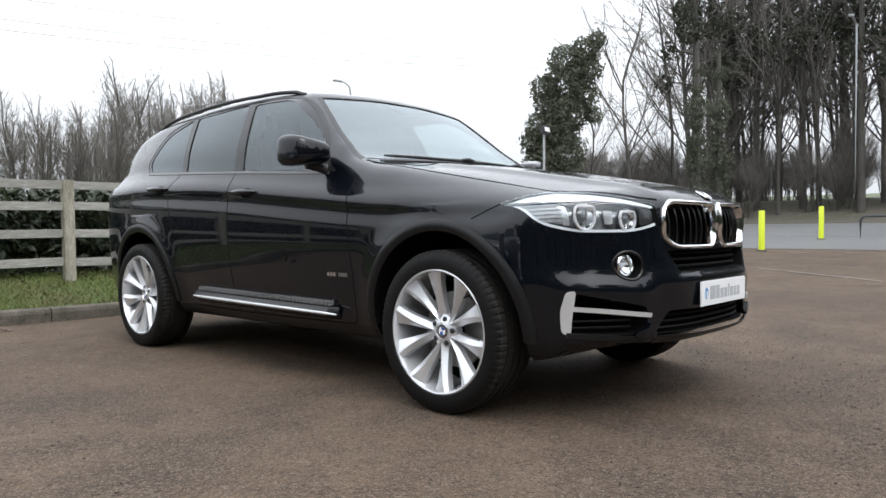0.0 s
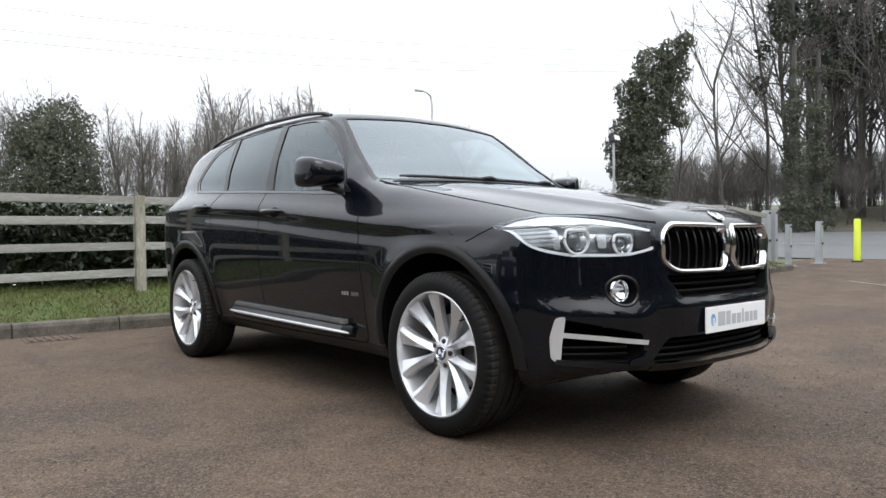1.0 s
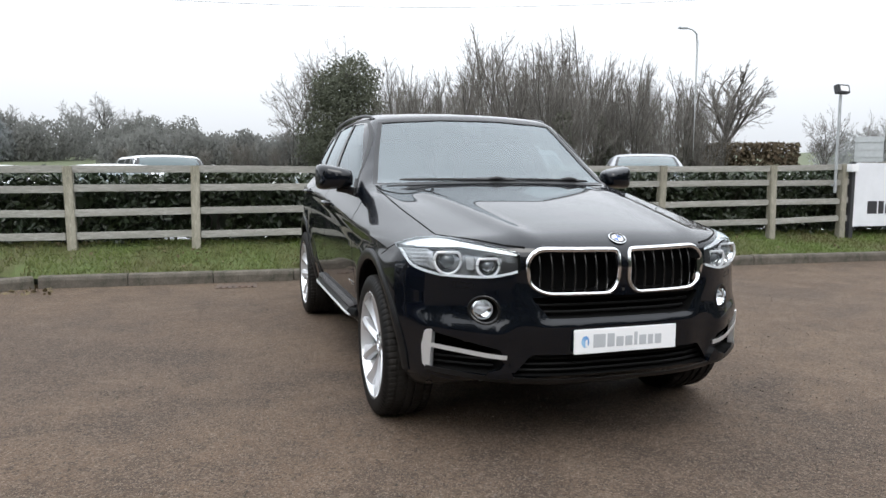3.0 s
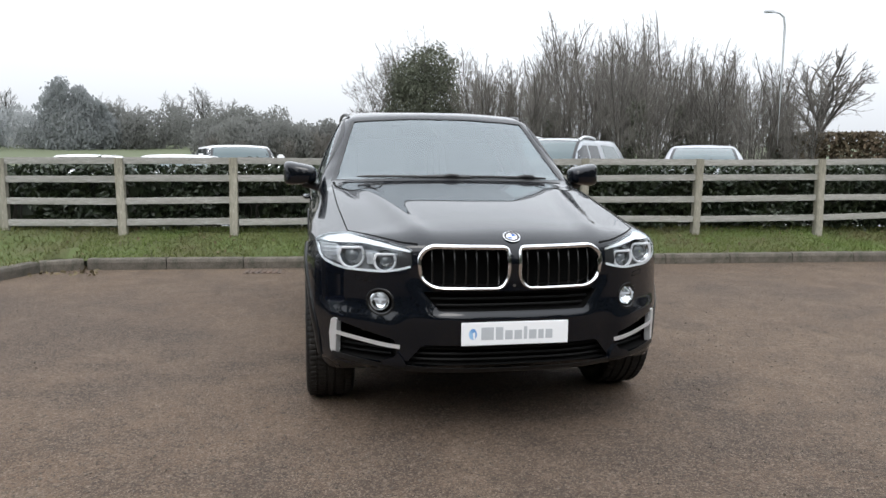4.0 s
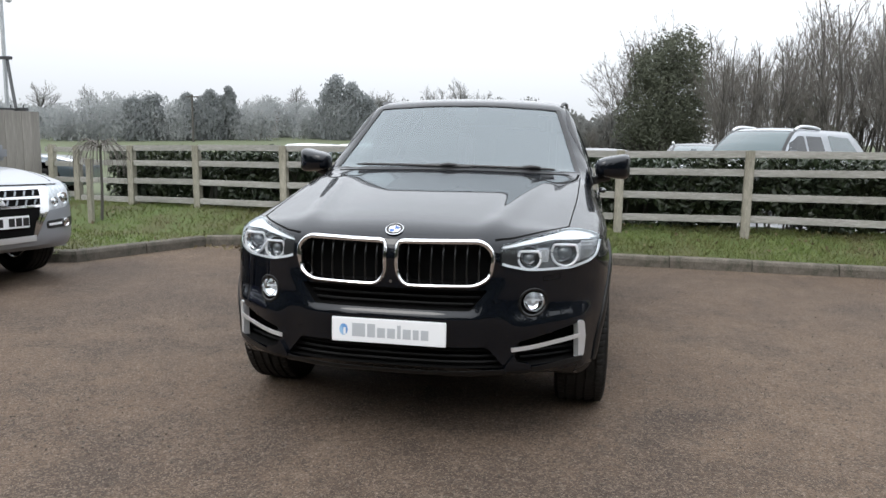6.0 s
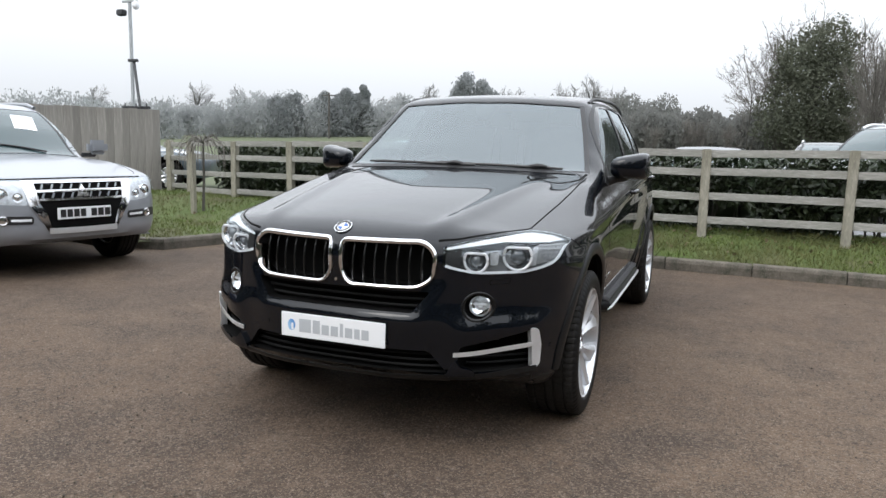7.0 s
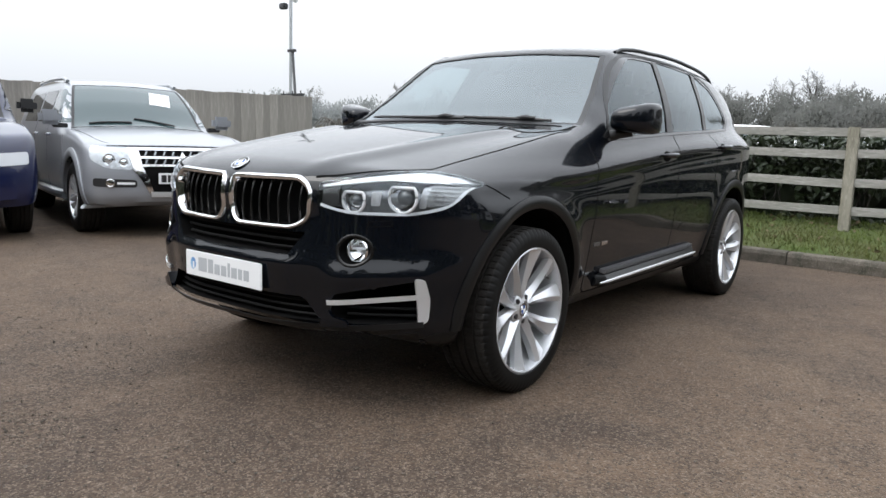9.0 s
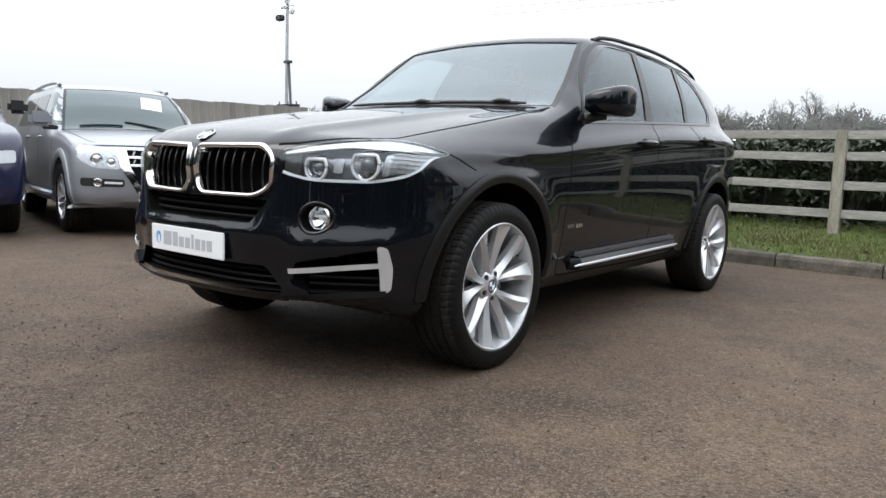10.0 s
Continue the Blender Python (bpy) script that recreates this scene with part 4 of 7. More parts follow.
        # blade in the side intake
        so = SIDE_SLOT * (s, 1)
        sheet_part("intake_fin", rounded(np.array([(.819, .580), (.846, .574), (.855, .50), (.851, .41), (.835, .394), (.826, .398)]) * (s, 1), .012), F, "y", M_SATIN, car, "satin aluminium intake fin", 1, .006, .03, 5)
        line = [(s * .835, .507), (s * .78, .501), (s * .72, .494), (s * .63, .482), (s * .535, .470)]
        line_part("intake_blade", line, F, "y", M_SATIN, car, 1, .019, .007, 30, "satin aluminium intake blade")
        for z in (.42, .447, .535):
            pts = [(s * x, float(NOSE(x) + LEAN_Z(z)) + .05, z + .10 * (x - .56) * (z > .5)) for x in np.linspace(.57, .80, 8)]
            raw("intake_bar", *pipe(pts, .006, 6), M_BAR, car, "", True)
        line_part("bumper_lip", [(s * .50, .374), (s * .60, .378), (s * .72, .387), (s * .84, .398)], F, "y", M_CLAD, car, 1, .022, .010, 30)
        sheet_part("bumper_foot", rounded(np.array([(.500, .378), (.520, .412), (.545, .446), (.562, .420), (.615, .405), (.620, .384)]) * (s, 1), .008), F, "y", M_PAINT, car, "gloss black foot beside the intake", 1, .016, .02, 4)
        # fog lamp
        c = onto(F, [(s * .622, .678)], "y")[0]
        nrm = normal_of(F, c[None])[0] * .35 + np.array([0, -.65, 0])
        m = Matrix.Translation(c + np.array([0, .022, 0])) @ Vector(nrm).to_track_quat("X", "Z").to_matrix().to_4x4()
        fog = new("fog_lamp")
        fog.parent = car
        fog.matrix_local = m
        ring_part("fog_surround", oval(s * .622, .678, .064, .064, 40), oval(s * .622, .678, .052, .052, 40), F, "y", M_SLAT, car, "", 1, .002, .02, .002)
        raw("bezel", *lathe([(-.03, .050), (.004, .049), (.010, .044), (.004, .041), (-.012, .039)], 36), M_CHROME, fog, "", True)
        raw("lens", *lathe([(.002, .042), (.008, .030), (.011, .012), (.011, 1e-4)], 36), M_LENS, fog, "", True)
        raw("reflector", *lathe([(-.004, .040), (-.020, .024), (-.024, .010), (-.024, 1e-4)], 36), M_CHROME, fog, "", True)
        bar = part("reflector_bar", block(0, 0, 0, .006, .060, .010, .002), M_BROW, fog)
        bar.matrix_local = Matrix.Translation((-.006, 0, .006))
        raw("bulb", *lathe([(-.024, .012), (-.008, .011), (-.004, 1e-4)], 16), M_BROW, fog, "", True)
        # headlamp
        head = new("headlamp")
        head.parent = car
        head["label"] = "clear headlamp with twin ringed projectors"
        lo = LAMP * (s, 1)
        sheet_part("housing", inset(lo, .004), lambda x, y, z: F(x, y, z) + .055 - .035 * step01(.78, .88, np.abs(x)), "y", M_LAMPBOX, head, "", 1, 0, .01, 8)
        for cx, cz, r in ((.748, .886, .060), (.597, .870, .050)):
            c = onto(F, [(s * cx, cz)], "y")[0]
            nn = normal_of(F, c[None])[0]
            d = Vector((nn[0] * .35, -1, .05)).normalized()
            m = Matrix.Translation(Vector(c) + Vector((0, .030, 0))) @ d.to_track_quat("X", "Z").to_matrix().to_4x4()
            for nm, pr, mt in (("surround", [(-.004, r * .98), (.0, r * .95), (-.002, r * .90)], M_SLAT), ("bowl", [(.004, r * .92), (-.012, r * .74), (-.022, r * .62)], M_CHROME),
                               ("projector", [(-.024, r * .60), (-.006, r * .54), (.004, r * .36), (.008, r * .15), (.009, 1e-4)], M_BULB)):
                ob = raw(nm, *lathe(pr, 40), mt, head, "", True)
                ob.matrix_local = m
            q = np.radians(np.linspace(142, 398, 40))
            ring = [(.010, r * math.cos(w), r * math.sin(w)) for w in q]
            ob = raw("light_ring", *pipe(ring, .0065, 8, True), M_RINGLIGHT, head, "", True)
            ob.matrix_local = m
        sheet_part("light_brow", rounded(np.array([(.482, .924), (.62, .957), (.77, .984), (.86, .962), (.910, .936), (.86, .946), (.77, .965), (.62, .942), (.486, .916)]) * (s, 1), .008), lambda x, y, z: F(x, y, z) + .008, "y", M_BROW, head, "white light guide along the brow", 1, 0, .012, 4)
        line_part("light_strip", [(s * .486, .850), (s * .525, .838), (s * .60, .824), (s * .72, .822), (s * .80, .827), (s * .886, .860), (s * .912, .925)], lambda x, y, z: F(x, y, z) + .004, "y", M_BROW, head, 1, .011, 0, 50, "white light guide along the lower edge")
        sheet_part("indicator", rounded(np.array([(.812, .938), (.900, .924), (.884, .868), (.815, .846)]) * (s, 1), .02), lambda x, y, z: F(x, y, z) + .020, "y", M_LAMPGREY, head, "silvered indicator bowl", 1, 0, .008, 4)
        for i in range(5):
            z = .930 - .017 * i
            line_part("indicator_rib", [(s * .818, z), (s * .85, z - .002), (s * (.896 - .003 * i), z - .006)], lambda x, y, z: F(x, y, z) + .014, "y", M_LAMPGREY, head, 1, .003, .002, 8)
        sheet_part("lamp_bridge", rounded(np.array([(.650, .905), (.682, .905), (.678, .850), (.652, .850)]) * (s, 1), .006), lambda x, y, z: F(x, y, z) + .028, "y", M_REFLECT, head, "", 1, 0, .012, 3)
        sheet_part("lamp_bridge", rounded(np.array([(.803, .925), (.822, .925), (.818, .845), (.800, .845)]) * (s, 1), .006), lambda x, y, z: F(x, y, z) + .018, "y", M_REFLECT, head, "", 1, 0, .02, 3)
        sheet_part("inner_cover", rounded(np.array([(.479, .908), (.540, .920), (.548, .846), (.51, .843), (.480, .850)]) * (s, 1), .01), lambda x, y, z: F(x, y, z) + .02, "y", M_TRIM, head, "", 1, 0, .008, 4)
        ln = sheet_part("lens", inset(lo, -.002), F, "y", M_LENS, head, "clear polycarbonate lens", 1, .001, .003, 9)
        ln.visible_shadow = False
        # washer cap and parking sensors
        ring_part("washer_cap", rounded(np.array([(.66, .792), (.735, .800), (.735, .775), (.66, .770)]) * (s, 1), .004), rounded(np.array([(.663, .789), (.732, .797), (.732, .778), (.663, .773)]) * (s, 1), .004), F, "y", M_VOID, car, "", 1, .0008, .003)
        for x, z in ((.36, .535), (.82, .318), (.70, .545)):
            sheet_part("sensor", oval(s * x, z, .011, .011, 16), F, "y", M_PAINT, car, "", 1, .0015, .004, 2)
    for z0, half, dy in ((.665, .362, .055), (.695, .39, .055), (.722, .405, .055), (.405, .49, .04), (.432, .47, .04), (.459, .45, .04)):
        pts = [(x, float(NOSE(abs(x)) + LEAN_Z(z0)) + dy, z0) for x in np.linspace(-half, half, 21)]
        raw("grille_bar", *pipe(pts, .0065, 6), M_BAR, car, "", True)
    line_part("bumper_lip", [(-.515, .372), (-.3, .366), (0, .364), (.3, .366), (.515, .372)], F, "y", M_CLAD, car, 1, .026, .014, 40, "satin dark grey front lip")
    line_part("skid_strip", [(-.50, .335), (-.3, .330), (0, .328), (.3, .330), (.50, .335)], F, "y", M_CLAD, car, 1, .03, .006, 40)
    # plate
    plate = part("number_plate", block(0, -.9135, .5415, .52, .007, .111, .003), M_WHITE, car, "white show plate with a blue emblem and grey lettering bars")
    emblem = raw("emblem", *lathe([(0, .026), (.0012, .026), (.0012, 1e-4)], 28), M_EMBLEM, plate)
    emblem.matrix_local = Matrix.Translation((-.205, -.9165, .5415)) @ Vector((0, -1, 0)).to_track_quat("X", "Z").to_matrix().to_4x4() @ Matrix.Diagonal((1, .75, 1, 1))
    part("emblem_swoosh", block(-.20, -.9185, .535, .010, .0012, .030, 0), M_WHITE, plate)
    x = -.165
    for w, h in ((.060, .060), (.036, .060), (.036, .044), (.036, .044), (.016, .060), (.036, .044), (.026, .044), (.034, .044)):
        part("letter_bar", block(x + w / 2, -.9175, .5125 + h / 2, w, .0016, h, .0006), M_GREY_BAR, plate)
        x += w + .0095
    c = onto(F, [(0, -.815)], "z")[0]
    nn = Vector(normal_of(F, c[None])[0])
    roundel(car, Matrix.Translation(Vector(c) + nn * .003) @ nn.to_track_quat("X", "Z").to_matrix().to_4x4(), .041)
    sheet_part("camera_eye", oval(0, .762, .007, .007, 14), F, "y", M_CHROME, car, "", 1, .002, .004, 2)
    # ---- glass, wipers, cowl ----
    so = dense(np.array(SCREEN), .05)
    ob = sheet_part("windscreen", so * 1.0, F, "z", M_SCREEN, car, "clear raked windscreen reflecting the sky", 1, -.004, .003, 12)
    ob.visible_shadow = False
    so2 = so.mean(0) + (so - so.mean(0)) * (.972, .968)
    ring_part("screen_seal", so.mean(0) + (so - so.mean(0)) * 1.012, so2, F, "z", M_TRIM, car, "", 1, .0012, .006)
    sheet_part("cowl", rounded([(-.74, .616), (-.55, .582), (-.3, .566), (0, .56), (.3, .566), (.55, .582), (.74, .616), (.60, .652), (.3, .631), (0, .626), (-.3, .631), (-.60, .652)], .004), F, "z", M_TRIM, car, "", 1, .004, .006, 4)
    for px, dx in ((-.02, -.62), (.50, -.68)):
        a = onto(F, [(px, .622 + .065 * (px / .8) ** 2)], "z")[0] + np.array([0, 0, .018])
        line = [(px + dx * q, .626 + .07 * ((px + dx * q) / .8) ** 2 + .02 * q) for q in np.linspace(-.22, 1, 14)]
        p = onto(F, line, "z") + np.array([0, -.004, .010])
        wiper = raw("wiper", *pipe(p, [.007] + [.009] * 12 + [.005], 8), M_TRIM, car, "black windscreen wiper", True)
        raw("wiper_pivot", *pipe([a + (-.05, .0, .0), a + (0, -.008, .004), a + (.06, .0, .0)], [.008, .013, .008], 10), M_TRIM, wiper, "", True)
    sheet_part("mirror_housing", rounded([(-.085, 1.20), (.085, 1.20), (.055, 1.10), (.03, 1.06), (-.03, 1.06), (-.055, 1.10)], .02), lambda x, y, z: F(x, y, z) + .008, "z", M_TRIM, car, "", 1, 0, .03, 4)
    # ---- inside ----
    part("dashboard", block(0, .88, 1.02, 1.40, .40, .22, .06), M_SEAT, car, "black dashboard")
    raw("steering_wheel", *pipe([(-.37 + .18 * math.cos(q), 1.12 + .07 * math.sin(q), 1.10 + .165 * math.sin(q)) for q in np.linspace(0, 2 * math.pi, 40, endpoint=False)], .016, 8, True), M_SEAT, car, "", True)
    for x, y in ((-.37, 1.62), (.37, 1.62), (-.40, 2.45), (.40, 2.45)):
        seat = part("seat", block(0, 0, 0, .50, .50, .16, .05), M_SEAT, car, "black leather seat")
        seat.matrix_local = pose(x, y, .88)
        part("seat_back", block(0, 0, 0, .48, .13, .58, .05, pose(0, .28, .33, -14, 0, 0)), M_SEAT, seat)
        part("headrest", block(0, 0, 0, .27, .10, .17, .04, pose(0, .37, .68, -8, 0, 0)), M_SEAT, seat)
    fin = raw("aerial_fin", [(-.02, 3.05, 1.66), (.02, 3.05, 1.66), (.02, 3.25, 1.66), (-.02, 3.25, 1.66), (0, 3.22, 1.745), (0, 3.18, 1.74)], [(0, 1, 5), (1, 2, 4, 5), (2, 3, 4), (3, 0, 5, 4), (0, 3, 2, 1)], M_PAINT, car)


car = build_car()
dress_car(car)


# ---- road beyond the entrance ----
M_ROAD = material("pale_wet_asphalt", (.12, .12, .12), .6, var=.5, size=.4, color2=(.09, .09, .0938), bump=.2, bump_size=60, fine=.3, fine_size=60)
M_LINE = material("worn_road_paint", (.55, .55, .53), .7, var=.8, size=6, color2=(.3, .3, .29))
M_YELLOW = material("lime_yellow_plastic", (.62, .72, .03), .45)
M_GALV = material("galvanised_steel", (.46, .48, .49), .45, .6, var=.5, size=8, color2=(.34, .36, .37))
M_DARKSTEEL = material("dark_grey_steel", (.05, .052, .055), .5, .3)
M_SIGN = material("pale_sign_board", (.70, .72, .75), .4, var=.2, size=3)
M_LITTER = material("fallen_leaves", (.15, .118, .066), .9, var=.7, size=3, color2=(.09, .075, .04))
M_BANK = material("leafy_bank", (.0875, .0784, .0595), .95, var=.7, size=.8, color2=(.049, .0525, .0315), fine=.4, fine_size=6)
M_FAINT = material("worn_line_paint", (.27, .245, .22), .9, var=.9, size=9, color2=(.13, .10, .08))
M_IRON = material("rusty_iron", (.075, .06, .05), .8, var=.6, size=20, color2=(.14, .075, .04))
road = sheet("road", np.arange(22.0, 33.1, .5), np.arange(-40, 60, 2.0), lambda x, y: ground_z(x, y) + .015, M_ROAD, "pale damp asphalt road beyond the entrance")
apron = sheet("road_apron", np.arange(16.0, 22.3, .5), np.arange(-6, 14, 1.0), lambda x, y: ground_z(x, y) + .010, M_ROAD, "pale worn asphalt entrance apron")
bank = sheet("bank", np.arange(33.2, 60, 1.0), np.arange(-40, 60, 2.0), lambda x, y: ground_z(x, y) + .02, M_BANK, "leaf-strewn bank below the wood")
for x0, y0, y1 in [(22.6, y, y + 2.2) for y in np.arange(-30, 40, 4.2)] + [(27.5, y, y + 2.0) for y in np.arange(-30, 40, 6)]:
    g = float(ground_z(x0, y0))
    tagged(part("road_marking", block(x0, (y0 + y1) / 2, g + .021, .12, y1 - y0, .004), M_LINE), "worn white road marking on the asphalt", "road marking", "road markings", "structure")
for a, b in (((10.7, 2.6), (8.9, .2)), ((14.8, 3.3), (15.2, -1.0))):
    d = Vector((b[0] - a[0], b[1] - a[1], 0))
    ob = part("bay_line", block(0, 0, 0, 1, .07, .004), M_FAINT)
    za, zb = float(ground_z(*a)), float(ground_z(*b))
    ob.matrix_world = Matrix.Translation(((a[0] + b[0]) / 2, (a[1] + b[1]) / 2, (za + zb) / 2 + .006)) @ Vector((d.x, d.y, zb - za)).to_track_quat("X", "Z").to_matrix().to_4x4() @ Matrix.Diagonal((d.length, 1, 1, 1))
    tagged(ob, "faint white parking bay line on tarmac", "bay line", "bay lines", "structure")

# ---- bollards, hoop, gate posts ----
for bx, by in ((15.2, 4.05), (20.3, 4.05)):
    z = float(ground_z(bx, by))
    b = thing("bollard", "lime-yellow plastic bollard on the entrance apron", "bollard", pose(bx, by, z), "yellow bollards")
    v, f = lathe([(-.05, .075), (.98, .072), (1.0, .06), (1.0, 1e-4)], 16, "z")
    raw("post", v, f, M_YELLOW, b, "", True)
    v, f = lathe([(-.02, .13), (.03, .12), (.035, .075)], 16, "z")
    raw("base", v, f, M_DARKSTEEL, b, "", True)
hoop = thing("hoop_barrier", "low black steel hoop barrier by the road", "barrier", pose(20.8, 2.7, float(ground_z(20.8, 2.7))))
raw("tube", *pipe([(0, -.42, -.05), (0, -.42, .55), (0, -.36, .64), (0, -.26, .67), (0, .26, .67), (0, .36, .64), (0, .42, .55), (0, .42, -.05)], .04, 10), M_DARKSTEEL, hoop, "", True)

for i, (gx, gy, h, r) in enumerate(((12.75, 5.02, 1.28, .075), (12.98, 4.96, 1.28, .06), (13.45, 4.85, .95, .055), (14.35, 4.55, .98, .065))):
    z = float(ground_z(gx, gy))
    g = thing("steel_post", "galvanised steel gate post with black catches" if i < 2 else "galvanised steel barrier post with black caps", "post", pose(gx, gy, z), "steel entrance posts")
    part("tube", block(0, 0, h / 2 - .1, 2 * r, 2 * r, h + .2, .008), M_GALV, g)
    for q in (h - .06, h * .48):
        part("catch", block(-.01, -r - .012, q, .05, .03, .05, .006), M_DARKSTEEL, g)
    if i > 1:
        part("base_plate", block(0, 0, .012, .30, .30, .02, .003), M_GALV, g)
# sloping end rails of the timber fence
end = thing("fence_end", "short sloping end bay of the timber fence", "fence")
part("post", block(0, 0, 0, .10, .10, 1.32, .006, pose(11.45, 5.35, .78)), M_POST, end)
for dz0, dz1 in ((1.44, 1.24), (1.20, 1.02), (.92, .78), (.64, .54)):
    a, b = Vector((11.15, 5.06, dz0)), Vector((12.66, 5.0, dz1 + .05))
    ob = part("rail", block(0, 0, 0, (b - a).length, .038, .088, .004), M_TIMBER, end)
    ob.matrix_world = Matrix.Translation((a + b) / 2) @ (b - a).to_track_quat("X", "Z").to_matrix().to_4x4()

# ---- sign board and flood light ----
ang = math.degrees(math.atan2(-.06, 1))
sign = thing("sign_board", "pale rectangular sign board with blue emblem and dark lettering bars", "sign", pose(8.66, 5.20, .965, 0, 0, ang))
part("panel", block(0, 0, 0, 1.56, .025, 1.0, .004), M_SIGN, sign)
disc = raw("emblem", *lathe([(0, .165), (.004, .165), (.004, 1e-4)], 40), M_EMBLEM, sign)
disc.matrix_local = Matrix.Translation((-.02, -.0135, .20)) @ Vector((0, -1, 0)).to_track_quat("X", "Z").to_matrix().to_4x4() @ Matrix.Diagonal((1, .9, 1.05, 1))
part("emblem_swoosh", block(.02, -.0195, .13, .05, .003, .17, 0, Matrix()), M_SIGN, sign)
M_DARKBAR = material("dark_print", (.035, .035, .04), .5)
x = -.52
for w, h in ((.185, .20), (.105, .20), (.115, .15), (.115, .15), (.045, .20), (.115, .15), (.08, .15), (.105, .15)):
    part("letter_bar", block(x + w / 2, -.0145, -.30 + h / 2, w, .003, h, .001), M_DARKBAR, sign)
    x += w + .026
for q in (-.80, .80):
    part("post", block(q, .03, -.13, .075, .075, 1.30, .005), M_DARKSTEEL, sign)
junction = part("junction_box", block(7.80, 5.22, 1.385, .15, .10, .12, .008), M_WHITE)
tagged(junction, "small white junction box on the fence post", "junction box")
lamp = thing("flood_light", "small black floodlight on a slim galvanised pole", "lamp", pose(7.42, 5.17, 0))
raw("pole", *pipe([(0, 0, 1.0), (0, 0, 1.8), (0, 0, 2.52)], .022, 10), M_GALV, lamp, "", True)
part("bracket", block(0, .02, 1.12, .05, .08, .03, .003), M_GALV, lamp)
head = part("head", block(0, 0, 0, .255, .09, .135, .012, pose(0, -.02, 2.57, -14, 0, 6)), M_DARKSTEEL, lamp)
part("glass", block(0, -.047, 0, .17, .006, .08, .002, pose(0, -.02, 2.57, -14, 0, 6)), M_WHITE, head, "pale lamp glass")

# ---- close-boarded fence ----
W0, W1 = np.array([-8.25, 7.05]), np.array([-11.6, .2])
boards = thing("board_fence", "tall grey close-boarded timber fence", "fence")
d = W1 - W0
L = np.linalg.norm(d)
u = d / L
nrm = np.array([-u[1], u[0]])
board_me = None
q, i = 0.0, 0
while q < L:
    w = .135
    p = W0 + u * (q + w / 2) + nrm * (.012 if i % 2 else 0)
    if board_me is None:
        ob = part("board", block(0, 0, 0, .146, .018, 1, .002), M_BOARD, boards)
        board_me = ob.data
    else:
        ob = new("board", board_me)
        ob.parent = boards
    h = 1.74 + random.uniform(-.012, .012)
    ob.matrix_world = pose(p[0], p[1], .1 + h / 2, 0, random.uniform(-.5, .5), math.degrees(math.atan2(u[1], u[0]))) @ Matrix.Diagonal((1, 1, h, 1))
    q += w
    i += 1
for z in (.5, 1.55):
    ob = part("rail", block(0, 0, 0, L, .05, .08, .004), M_BOARD, boards)
    m = (W0 + W1) / 2 - nrm * .05
    ob.matrix_world = pose(m[0], m[1], z, 0, 0, math.degrees(math.atan2(u[1], u[0])))
# low return bay between the board fence and the field fence
low = thing("low_fence_bay", "short pale timber rails joining the two fences", "fence")
part("post", block(-8.0, 7.02, .72, .10, .10, 1.16, .005), M_POST, low)
for z in (1.22, .98, .72, .48):
    a, b = Vector((-8.15, 7.05, z)), Vector((-7.45, 6.93, z))
    ob = part("rail", block(0, 0, 0, (b - a).length, .035, .085, .004), M_TIMBER, low)
    ob.matrix_world = Matrix.Translation((a + b) / 2) @ (b - a).to_track_quat("X", "Z").to_matrix().to_4x4()

# ---- camera mast ----
mast = thing("camera_mast", "slim steel mast with security cameras and a braced foot", "mast", pose(-8.75, 6.95, 0))
raw("pole", *pipe([(0, 0, 0), (0, 0, 2.7), (0, 0, 4.0)], .032, 10), M_GALV, mast, "", True)
raw("brace", *pipe([(.03, .02, 2.72), (.17, -.06, 2.2), (.27, -.12, 1.88)], .026, 8), M_DARKSTEEL, mast, "", True)
part("collar", block(.03, 0, 2.72, .20, .07, .05, .006), M_DARKSTEEL, mast)
part("foot_rail", block(.12, -.06, 1.87, .62, .07, .05, .006), M_DARKSTEEL, mast)
for q in (-.14, .12, .36):
    raw("foot_bolt", *pipe([(q, -.06, 1.88), (q, -.06, 1.95)], .012, 6), M_DARKSTEEL, mast)
part("arm", block(.03, -.03, 3.76, .34, .04, .04, .004), M_GALV, mast)
cam1 = part("camera_head", block(-.14, -.06, 3.56, .17, .12, .11, .02, pose(0, 0, 0)), M_DARKSTEEL, mast, "dark boxed floodlight")
raw("camera_bracket", *pipe([(.16, -.04, 3.76), (.18, -.05, 3.72)], .02, 8), M_WHITE, mast)
v, f = lathe([(3.60, 1e-4), (3.61, .035), (3.64, .055), (3.68, .062), (3.73, .05), (3.75, .02)], 16, "z")
raw("dome_camera", np.asarray(v) + (.19, -.05, 0), f, M_WHITE, mast, "white dome camera", True)
raw("dome_camera", np.asarray(v) + (.05, -.05, .22), f, M_WHITE, mast, "white dome camera", True)

# ---- gully grate ----
grate = thing("drain_grate", "rusty cast-iron gully grate in the tarmac", "drain", pose(-1.52, 4.70, 0, 0, 0, -3))
part("frame", block(0, 0, .002, .44, .30, .012, .003), M_IRON, grate)
for i in range(6):
    part("bar", block(-.17 + .068 * i, 0, .012, .030, .25, .014, .003, pose(0, 0, 0)), M_IRON, grate)

